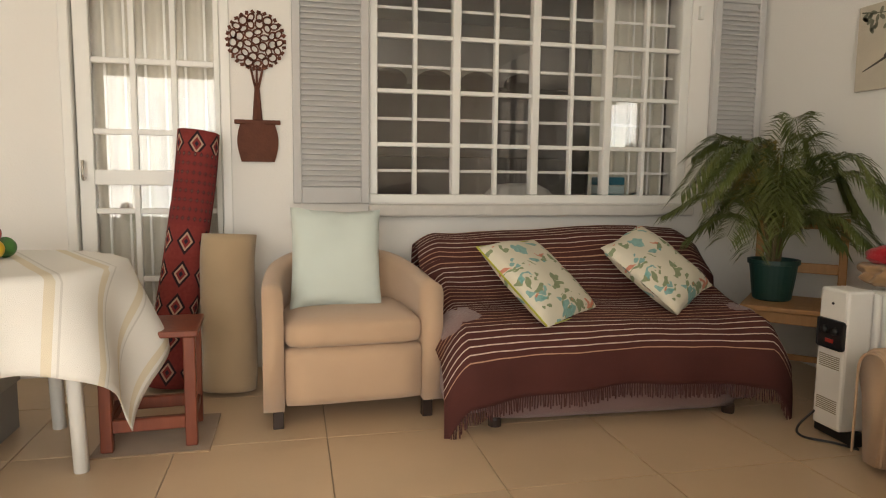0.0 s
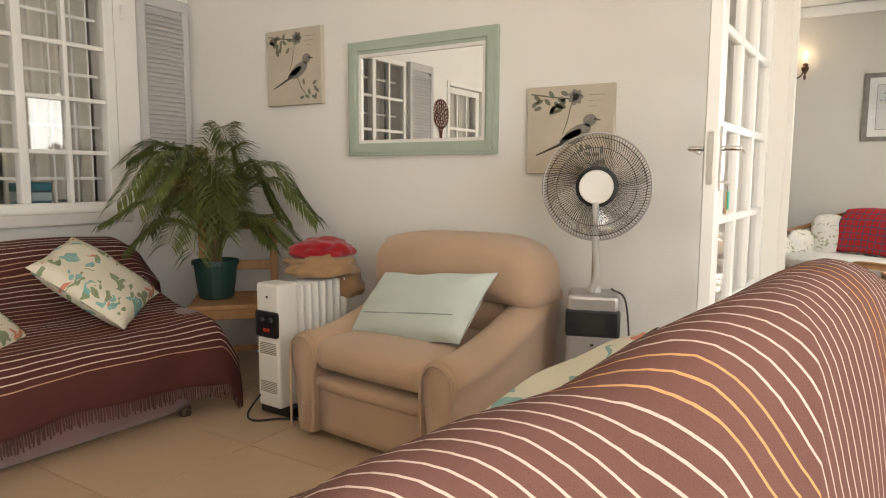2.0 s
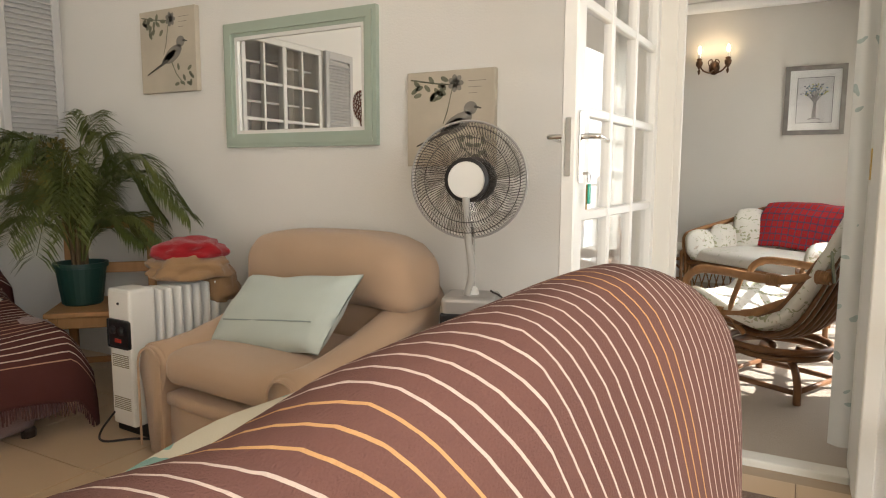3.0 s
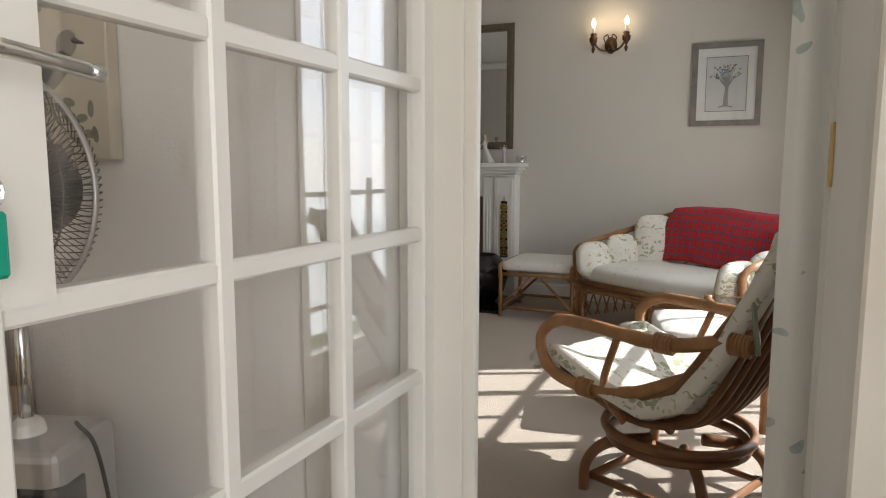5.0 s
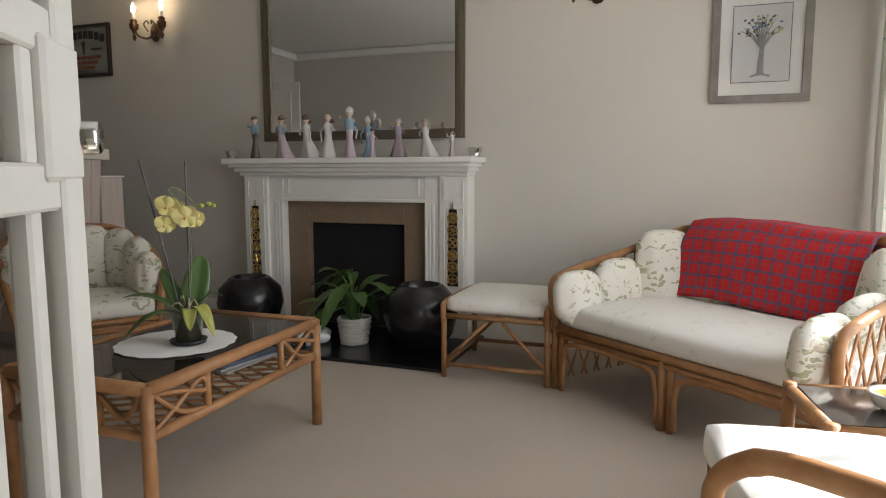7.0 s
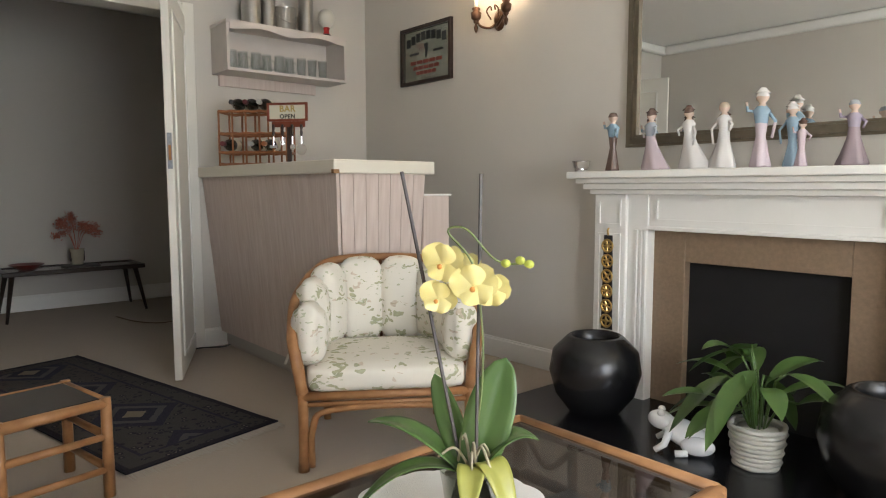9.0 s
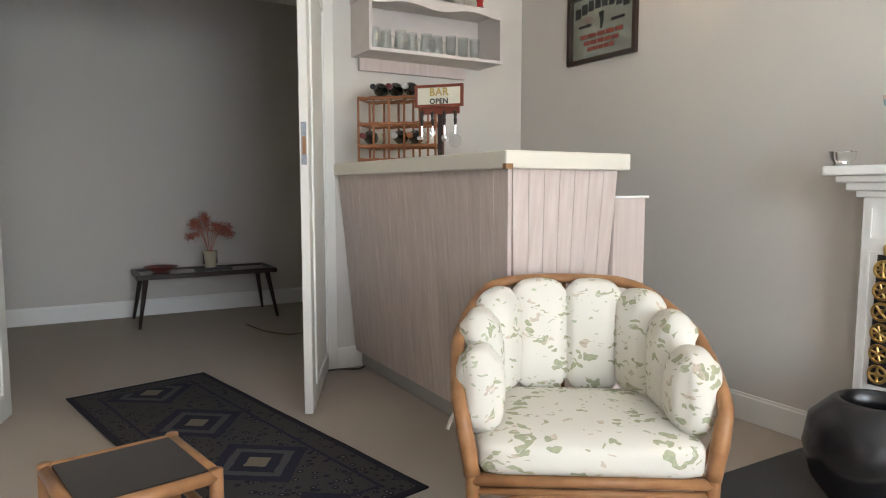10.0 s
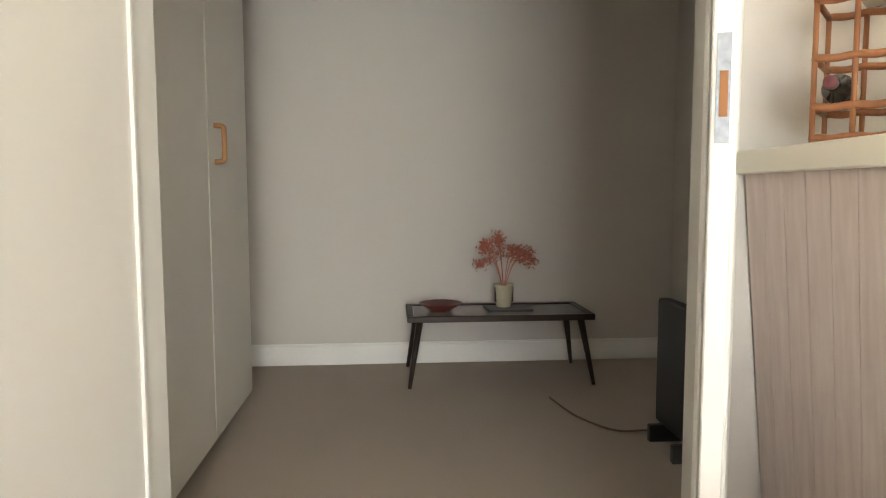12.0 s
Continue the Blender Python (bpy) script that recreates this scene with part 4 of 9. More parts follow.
def build_armchair():
    """Faces -x; local origin at the middle of its footprint."""
    c = thing("armchair", "tan microsuede armchair with rolled arms and plump back", "armchair", pose(2.67, 1.635, 0, 0, 0, -95))
    # local: front is -y, width along x
    hw = 0.44
    bm = bmesh.new()
    soft_box(bm, -hw + 0.13, hw - 0.13, -0.42, 0.25, 0.03, 0.27, 0.02, 0.003, 6)
    part("base", bm, TAN, c, smooth=True)
    bm = bmesh.new()
    soft_box(bm, -hw + 0.13, hw - 0.13, -0.44, 0.25, 0.215, 0.285, 0.03, 0.004, 6)
    part("front_rail", bm, TAN, c, smooth=True)
    bm = bmesh.new()
    soft_box(bm, -hw + 0.125, hw - 0.125, -0.46, 0.20, 0.275, 0.42, 0.06, 0.02, 10, m=pose(0, 0, 0.01, -2))
    part("seat", bm, TAN, c, smooth=True)
    for sx in (-1, 1):
        bm = bmesh.new()
        prof, n = [], 22
        rings = []
        for k in range(9):
            t = k / 8
            y = -0.45 + 0.80 * t
            top = 0.46 + 0.26 * max(0, t - 0.15) ** 1.35
            cx = sx * (hw - 0.085)
            ring = []
            for j in range(n):
                a = 2 * math.pi * j / n
                r = 0.088
                x, z = cx + r * math.cos(a) * (1.0 if math.sin(a) > -0.2 else 0.78), top - r + r * math.sin(a)
                if math.sin(a) < -0.3:
                    z = 0.03 if math.sin(a) < -0.75 else top - 2.1 * r
                ring.append(bm.verts.new((x, y - (0.012 if 0 < k < 8 else 0) * 0, z)))
            rings.append(ring)
        for a, b in zip(rings, rings[1:]):
            for j in range(n):
                bm.faces.new((a[j], a[(j + 1) % n], b[(j + 1) % n], b[j]))
        bm.faces.new(rings[0][::-1])
        bm.faces.new(rings[-1])
        bmesh.ops.bevel(bm, geom=[e for e in bm.edges if e.verts[0].co.y < -0.449 and e.verts[1].co.y < -0.449], offset=0.014, segments=3, affect="EDGES")
        arm = part("arm", bm, TAN, c, smooth=True)
        ring = [(sx * (hw - 0.085) + 0.07 * math.cos(a), -0.462, 0.372 + 0.07 * math.sin(a)) for a in [math.pi * (k / 10) for k in range(11)]]
        part("arm_piping", tubem([(ring[0][0], -0.462, 0.05), *ring, (ring[-1][0], -0.462, 0.05)], 0.005, sides=6), TAN, arm)
    bm = bmesh.new()
    soft_box(bm, -hw + 0.05, hw - 0.05, 0.16, 0.42, 0.05, 0.66, 0.06, 0.01, 6)
    part("back_frame", bm, TAN, c, smooth=True)
    bm = bmesh.new()
    soft_box(bm, -hw - 0.01, hw + 0.01, 0.05, 0.36, 0.58, 0.85, 0.095, 0.012, 12, m=pose(0, 0, 0))
    for v in bm.verts:
        v.co.z -= 0.05 * (abs(v.co.x) / hw) ** 4 + (0.01 * noise.noise(v.co * 6))
    part("back_cushion", bm, TAN, c, smooth=True)
    bm = bmesh.new()
    soft_box(bm, -hw + 0.12, hw - 0.12, 0.06, 0.30, 0.36, 0.68, 0.09, 0.02, 8, m=pose(0, 0.02, 0, -8))
    part("lumbar_cushion", bm, TAN, c, smooth=True)


build_armchair()
bm = pillow(bmesh.new(), 0.62, 0.32, 0.15, pinch=0.04, seed=2)
for v in bm.verts:
    v.co.x += 0.28 * v.co.z
cu = thing("cushion", "pale aqua oblong cushion lying against the armchair back", "cushion", pose(2.53, 1.63, 0.565, -34, 0, -100) @ pose(0, 0, 0, 0, -7, 0))
part("cover", bm, AQUA, cu, smooth=True)
part("seam", tubem([(-0.24, -0.064, -0.06), (-0.1, -0.073, -0.063), (0.1, -0.073, -0.06), (0.24, -0.06, -0.055)], 0.003, sides=5, smooth_steps=4), mat("grey_seam", (0.35, 0.42, 0.40), 0.9), cu)


def build_wood_chair():
    c = thing("wooden_chair", "plain oiled pine chair serving as a plant stand", "chair", pose(2.76, 3.02, 0, 0, 0, -45))
    for x in (-0.20, 0.20):
        part("leg", boxm(x - 0.02, x + 0.02, -0.21, -0.17, 0, 0.40, 0.004, 1), PINE, c)
        part("back_post", boxm(x - 0.02, x + 0.02, 0.17, 0.21, 0, 0.86, 0.004, 1), PINE, c)
        part("stretcher", boxm(x - 0.01, x + 0.01, -0.17, 0.17, 0.12, 0.15, 0.003, 1), PINE, c)
        part("side_rail", boxm(x - 0.012, x + 0.012, -0.17, 0.17, 0.345, 0.40, 0.003, 1), PINE, c)
    part("front_rail", boxm(-0.18, 0.18, -0.205, -0.18, 0.345, 0.40, 0.003, 1), PINE, c)
    part("stretcher", boxm(-0.19, 0.19, -0.01, 0.01, 0.12, 0.15, 0.003, 1), PINE, c)
    part("seat", boxm(-0.235, 0.235, -0.225, 0.22, 0.402, 0.427, 0.006), PINE, c)
    for z in (0.56, 0.80):
        part("back_rail", boxm(-0.18, 0.18, 0.18, 0.20, z, z + 0.055, 0.003, 1), PINE, c)


build_wood_chair()


def build_palm(x, y, z):
    p = thing("potted_palm", "parlour palm with arching fronds in a green pot", "plant", pose(x, y, z))
    part("pot", lathe(bmesh.new(), [(0.085, 0), (0.095, 0.01), (0.118, 0.19), (0.128, 0.192), (0.128, 0.215), (0.116, 0.215), (0.112, 0.18), (0.0, 0.175)], 28), GREENPOT, p, "dark green plastic pot", smooth=False)
    rnd = random.Random(11)
    bm = bmesh.new()
    for k in range(7):
        a = rnd.random() * 6.28
        r0 = 0.05 * rnd.random()
        tube(bm, [(r0 * math.cos(a), r0 * math.sin(a), 0.17), (1.4 * r0 * math.cos(a), 1.4 * r0 * math.sin(a), 0.32), (2.2 * r0 * math.cos(a), 2.2 * r0 * math.sin(a), 0.42)], 0.012, sides=7, taper=0.006)
    part("stems", bm, mat("palm_stem", (0.12, 0.08, 0.035), 0.7, vary=0.4, scale=30), p)
    fr = []
    for k in range(21):
        a = 2 * math.pi * k / 21 * 1.0 + rnd.uniform(-0.2, 0.2)
        reach = rnd.uniform(0.34, 0.62)
        top = rnd.uniform(0.40, 0.86)
        if reach * math.cos(a) > 0.28:
            reach = 0.28 / math.cos(a)
        if reach * math.sin(a) > 0.45:
            reach = 0.45 / math.sin(a)
        fr.append((a, reach, top))
    fr += [(0.55, 0.26, 0.96), (3.3, 0.25, 0.80), (-1.1, 0.56, 0.74), (-1.25, 0.60, 0.66), (-2.2, 0.62, 0.66), (-2.6, 0.6, 0.55), (-2.9, 0.56, 0.72)]
    for k, (a, reach, top) in enumerate(fr):
        ca, sa = math.cos(a), math.sin(a)
        drop = rnd.uniform(0.08, 0.28)
        rach = curve_points([(0.02 * ca, 0.02 * sa, 0.22), (0.22 * reach * ca, 0.22 * reach * sa, 0.22 + 0.72 * (top - 0.22)), (0.60 * reach * ca, 0.60 * reach * sa, top), (reach * ca, reach * sa, top - drop)], 9)
        bm = bmesh.new()
        tube(bm, rach, 0.004, sides=5, taper=0.0015)
        n = len(rach)
        for i in range(6, n):
            t = (i - 6) / (n - 6)
            d = (rach[min(i + 1, n - 1)] - rach[i - 1]).normalized()
            side = d.cross(Vector((0, 0, 1))).normalized()
            for sgn in (-1, 1):
                for sub in (0, 0.33, 0.66):
                    ln = (0.24 * (1 - 0.55 * t) * (0.55 + 0.45 * min(1, t * 5))) * rnd.uniform(0.8, 1.1)
                    b0 = rach[i] - d * sub * 0.03
                    dirn = (d * 0.75 + side * sgn * 0.8 + Vector((0, 0, rnd.uniform(-0.05, 0.18)))).normalized()
                    mid = b0 + dirn * ln * 0.55
                    tip = b0 + dirn * ln + Vector((0, 0, -0.32 * ln))
                    wv = dirn.cross(Vector((0, 0, 1))).normalized() * 0.0052
                    v = [bm.verts.new(q) for q in (b0, mid + wv, tip, mid - wv)]
                    c2 = bm.verts.new(mid + Vector((0, 0, -0.003)))
                    bm.faces.new((v[0], v[1], c2))
                    bm.faces.new((v[1], v[2], c2))
                    bm.faces.new((v[2], v[3], c2))
                    bm.faces.new((v[3], v[0], c2))
        part("frond", bm, LEAFTIP if k in (22, 5) else LEAF, p, "yellowing frond" if k in (22, 5) else "")


build_palm(2.70, 3.12, 0.427)


def build_heater():
    h = thing("oil_heater", "white oil-filled column heater with control panel", "heater", pose(2.36, 2.33, 0, 0, 0, -3))
    # local: x runs back along the fins, control end at x = 0
    e = part("control_end", boxm(-0.02, 0.10, -0.075, 0.075, 0.05, 0.625, 0.012), WHITEPL, h)
    part("panel", boxm(-0.026, -0.019, -0.072, 0.072, 0.38, 0.50, 0.01), BLACK, e, "black control panel")
    for y in (-0.028, 0.028):
        part("dial", lathe(bmesh.new(), [(0.017, 0), (0.016, 0.012), (0.0, 0.013)], 16, m=pose(-0.025, y, 0.455, 0, -90)), BLACK, e, smooth=True)
    part("switch", boxm(-0.03, -0.025, -0.02, 0.02, 0.405, 0.42), mat("red_switch", (0.4, 0.03, 0.02), 0.4), e)
    part("lamp", lathe(bmesh.new(), [(0.006, 0), (0.005, 0.004), (0, 0.005)], 10, m=pose(-0.02, 0.0, 0.565, 0, -90)), BLACK, e)
    for z0 in (0.12, 0.30):
        for k in range(7):
            part("vent_slot", boxm(-0.0215, -0.0195, -0.055, 0.055, z0 + k * 0.008, z0 + k * 0.008 + 0.004), mat("vent_shadow", (0.30, 0.27, 0.20), 0.8) if k == 0 and z0 == 0.12 else bpy.data.materials["vent_shadow"], e)
    fin = None
    for k in range(7):
        bm = bmesh.new()
        soft_box(bm, -0.014, 0.014, -0.075, 0.075, 0.06, 0.61, 0.012, 0.0, 4)
        if fin is None:
            ob = part("fin", bm, WHITEPL, h, smooth=True)
            fin = ob.data
        else:
            bm.free()
            ob = new("fin", fin)
            ob.parent = h
        ob.location = (0.13 + k * 0.048, 0, 0)
    part("pipe", tubem([(0.08, 0, 0.58), (0.46, 0, 0.58)], 0.015), WHITEPL, h)
    part("pipe", tubem([(0.08, 0, 0.10), (0.46, 0, 0.10)], 0.015), WHITEPL, h)
    for x in (0.05, 0.40):
        part("foot", boxm(x - 0.03, x + 0.03, -0.11, 0.11, 0.0, 0.055, 0.008), BLACK, h)
    part("cord", tubem([(-0.02, 0.06, 0.10), (-0.07, 0.09, 0.02), (-0.10, 0.02, 0.006), (-0.02, -0.06, 0.006), (0.02, -0.14, 0.008)], 0.005, sides=6, smooth_steps=6), BLACK, h)


build_heater()


def heap(name, label, category, centre, rx, ry, rz, material, seed, rot=0.0):
    bm = bmesh.new()
    bmesh.ops.create_icosphere(bm, subdivisions=4, radius=1.0)
    for v in bm.verts:
        k = 1 + 0.30 * noise.noise(v.co * 1.6 + Vector((seed, 0, 0))) + 0.16 * noise.noise(v.co * 3.6 + Vector((0, seed, 0)))
        v.co = Vector((v.co.x * rx * k, v.co.y * ry * k, max(v.co.z, -0.45) * rz * k))
    ob = tagged(part(name, bm, material, smooth=True), label, category)
    ob.matrix_basis = pose(*centre, 0, 0, rot)
    return ob


heap("folded_blanket", "camel blanket bundled on top of the heater", "blanket", (2.70, 2.33, 0.665), 0.19, 0.14, 0.075, CAMEL, 3, -30)
heap("red_jumper", "bright red knitted jumper dropped on the blanket", "jumper", (2.72, 2.34, 0.745), 0.15, 0.12, 0.06, RED, 7, -20)
heap("folded_blanket", "camel cloth hanging over the back of the heater", "blanket", (2.84, 2.30, 0.56), 0.11, 0.10, 0.11, CAMEL, 12, 0)


def build_fan():
    f = thing("pedestal_fan", "silver pedestal fan with a dark wire cage", "fan", pose(2.86, 0.985, 0, 0, 0, -72))
    # local: faces -y
    b = part("tower", boxm(-0.105, 0.105, -0.08, 0.10, 0.05, 0.645, 0.02, 3), SILVER, f)
    part("display_band", boxm(-0.108, 0.108, -0.084, 0.0, 0.47, 0.585, 0.012, 2), BLACK, b, "black display band")
    part("display", boxm(-0.045, 0.045, -0.087, -0.083, 0.49, 0.565), mat("lcd_grey", (0.05, 0.05, 0.045), 0.2), b)
    for k in range(4):
        part("button", lathe(bmesh.new(), [(0.008, 0), (0.007, 0.005), (0, 0.006)], 10, m=pose(0, -0.08, 0.44 - 0.035 * k, 90)), CHROME, b)
    part("base", lathe(bmesh.new(), [(0.17, 0), (0.17, 0.02), (0.12, 0.05), (0, 0.055)], 32), SILVER, f, smooth=False)
    part("pole", tubem([(0, 0.0, 0.64), (0, 0.0, 0.92)], 0.012), CHROME, f, smooth=True)
    part("collar", lathe(bmesh.new(), [(0.03, 0.645), (0.026, 0.665), (0.014, 0.675)], 16), WHITEPL, f)
    part("hose", tubem([(-0.01, -0.05, 0.65), (0.01, -0.07, 0.74), (0.0, -0.11, 0.88), (0, -0.155, 1.02)], 0.014, sides=10, smooth_steps=6), mat("pale_hose", (0.55, 0.54, 0.51), 0.35), f, smooth=True)
    hd = part("motor_housing", lathe(bmesh.new(), [(0.0, 0.0), (0.06, 0.0), (0.085, 0.03), (0.085, 0.09), (0.05, 0.13), (0, 0.135)], 28, m=pose(0, -0.02, 1.075, -90)), BLACK, f, smooth=True)
    C, R = Vector((0, -0.09, 1.075)), 0.208
    part("hub_cap", lathe(bmesh.new(), [(0.0, 0.0), (0.062, 0.0), (0.066, 0.01), (0.066, 0.03), (0.0, 0.032)], 28, m=pose(0, -0.165, 1.075, -90)), WHITEPL, f, "white hub cap", smooth=False)
    part("hub_ring", lathe(bmesh.new(), [(0.064, 0.0), (0.078, 0.005), (0.078, 0.03), (0.06, 0.032)], 28, m=pose(0, -0.158, 1.075, -90)), BLACK, f)
    bm = bmesh.new()
    for k in range(108):
        a = 2 * math.pi * k / 108
        ca, sa = math.cos(a), math.sin(a)
        for sgn in (-1, 1):
            y1 = C.y - 0.062 if sgn < 0 else C.y + 0.075
            a2 = a + 0.22
            tube(bm, [(0.07 * ca, y1, C.z + 0.07 * sa), (0.16 * math.cos(a + 0.12), y1 + sgn * -0.012, C.z + 0.16 * math.sin(a + 0.12)), (R * 0.97 * math.cos(a2), C.y + sgn * 0.028, C.z + R * 0.97 * math.sin(a2)), (R * math.cos(a2), C.y, C.z + R * math.sin(a2))], 0.0011, sides=3)
    tagged(part("cage_wire", bm, WIRE, f), kind="stuff")
    for r, y in ((R, 0.0), (R * 0.9, -0.045), (R * 0.72, -0.055)):
        rr = 0.005 if y == 0 else 0.0016
        part("cage_ring", tubem([(r * math.cos(t), C.y + y, C.z + r * math.sin(t)) for t in [2 * math.pi * k / 48 for k in range(48)]], rr, sides=6, closed=True), WIRE if y else SILVER, f, smooth=True)
    bl = pane_glass("smoked_clear_blade", (0.90, 0.89, 0.87))
    for k in range(3):
        a0 = 2 * math.pi * k / 3 + 0.4

        def g(u, v, a0=a0):
            r = 0.06 + 0.135 * u
            a = a0 + (v - 0.5) * (0.9 + 0.5 * u) + 0.4 * u
            return Vector((r * math.cos(a), C.y + 0.03 * (v - 0.5), C.z + r * math.sin(a)))
        part("blade", sheet(bmesh.new(), g, 6, 6, 0.003), bl, f, smooth=True)
    part("cord", tubem([(0.07, 0.03, 0.655), (0.13, 0.0, 0.60), (0.15, 0.03, 0.3), (0.13, 0.1, 0.012)], 0.004, sides=6, smooth_steps=6), WIRE, f)


build_fan()

# ---- veranda: table corner, wall pieces ----


def round_cloth(tx, ty):
    t = thing("round_table", "white round garden table under a cloth", "table", pose(tx, ty, 0))
    part("tabletop", lathe(bmesh.new(), [(0, 0.70), (0.44, 0.70), (0.45, 0.71), (0.45, 0.725), (0.0, 0.728)], 40), WHITEPL, t)
    for k in range(4):
        a = radians(-20 + 90 * k)
        part("leg", tubem([(0.36 * math.cos(a), 0.36 * math.sin(a), 0), (0.33 * math.cos(a), 0.33 * math.sin(a), 0.70)], 0.026, sides=10), WHITEPL, t, smooth=True)
    m, n, l, b = node_mat("cream_striped_tablecloth", 0.9)
    uv = n.new("ShaderNodeUVMap")
    sep = n.new("ShaderNodeSeparateXYZ")
    l.new(uv.outputs[0], sep.inputs[0])
    f = math_node(n, l, "FRACT", math_node(n, l, "DIVIDE", sep.outputs[0], 0.19))
    s1 = math_node(n, l, "MULTIPLY", math_node(n, l, "GREATER_THAN", f, 0.55), math_node(n, l, "LESS_THAN", f, 0.72))
    s2 = math_node(n, l, "MULTIPLY", math_node(n, l, "GREATER_THAN", f, 0.80), math_node(n, l, "LESS_THAN", f, 0.84))
    c = mix_node(n, l, math_node(n, l, "MULTIPLY", s1, 0.6), (0.78, 0.765, 0.72), (0.66, 0.56, 0.36))
    c = mix_node(n, l, math_node(n, l, "MULTIPLY", s2, 0.5), c, (0.50, 0.48, 0.44))
    l.new(c, b.inputs["Base Color"])
    weave_bump(n, l, b, uv.outputs[0], 300, 0.4)
    R, H, S = 0.46, 0.735, 0.75

    def g(u, v):
        x, y = (u - 0.5) * 2 * S, (v - 0.5) * 2 * S
        ca, sa = math.cos(0.5), math.sin(0.5)
        x, y = x * ca - y * sa, x * sa + y * ca
        r = math.hypot(x, y)
        if r <= R:
            return Vector((x, y, H + 0.004 * noise.noise(Vector((x * 5, y * 5, 0)))))
        a = math.atan2(y, x)
        over = r - R
        rr = R + 0.02 + 0.10 * min(1, over / 0.3) * (0.5 + 0.5 * math.sin(a * 8 + 0.7)) + 0.10 * over
        return Vector((rr * math.cos(a), rr * math.sin(a), H - 0.006 - over * 0.97))
    tc = tagged(part("tablecloth", sheet_uv(g, 60, 60, 1.5, 1.5, 0.004), m, smooth=True), "cream cotton tablecloth with yellow and grey stripes", "tablecloth")
    tc.matrix_basis = pose(tx, ty, 0)
    for k, (x, y, z, c) in enumerate(((-0.30, 0.10, 0.775, (0.65, 0.42, 0.02)), (-0.36, 0.03, 0.775, (0.35, 0.05, 0.02)), (-0.27, 0.17, 0.775, (0.05, 0.16, 0.03)), (-0.33, 0.12, 0.83, (0.45, 0.04, 0.02)))):
        bm = bmesh.new()
        bmesh.ops.create_uvsphere(bm, u_segments=18, v_segments=12, radius=0.04)
        for v in bm.verts:
            v.co.z *= 0.9 + 0.1 * math.cos(math.atan2(v.co.y, v.co.x) * 3)
        ob = tagged(part("fruit", bm, mat("fruit_skin_%d" % k, c, 0.35, vary=0.3, scale=20), smooth=True), "ripe round fruit heaped on the tablecloth", "fruit", "fruit on the table")
        ob.matrix_basis = pose(tx + 0.16 + x * 0.5, ty + y, z)


round_cloth(-0.86, 2.72)


def side_stool():
    s = thing("side_stool", "small red-brown wooden stool with low stretchers", "stool", pose(-0.33, 2.88, 0, 0, 0, 3))
    for x in (-0.15, 0.15):
        for y in (-0.13, 0.13):
            part("leg", boxm(x - 0.022, x + 0.022, y - 0.022, y + 0.022, 0.008, 0.44, 0.004, 1), REDWOOD, s)
    for y in (-0.13, 0.13):
        part("stretcher", boxm(-0.13, 0.13, y - 0.015, y + 0.015, 0.08, 0.13, 0.004, 1), REDWOOD, s)
    for x in (-0.15, 0.15):
        part("stretcher", boxm(x - 0.015, x + 0.015, -0.11, 0.11, 0.09, 0.13, 0.004, 1), REDWOOD, s)
    part("top", boxm(-0.185, 0.185, -0.165, 0.165, 0.44, 0.465, 0.006), REDWOOD, s)


side_stool()
tagged(part("floor_mat", boxm(-0.53, -0.10, 2.69, 3.10, -0.004, 0.006, 0.003, 1), cloth("worn_tan_mat", (0.30, 0.20, 0.12), 0.25, 10)), "small worn tan mat under the stool", "mat")
bx = thing("storage_box", "grey cardboard box under the table", "box", pose(-1.10, 2.95, 0))
part("body", boxm(-0.2, 0.2, -0.15, 0.15, 0, 0.24, 0.004, 1), mat("grey_card", (0.32, 0.31, 0.29), 0.8, vary=0.15), bx)
part("lid", boxm(-0.21, 0.21, -0.16, 0.16, 0.20, 0.27, 0.004, 1), mat("grey_card_lid", (0.40, 0.39, 0.37), 0.8, vary=0.15), bx)


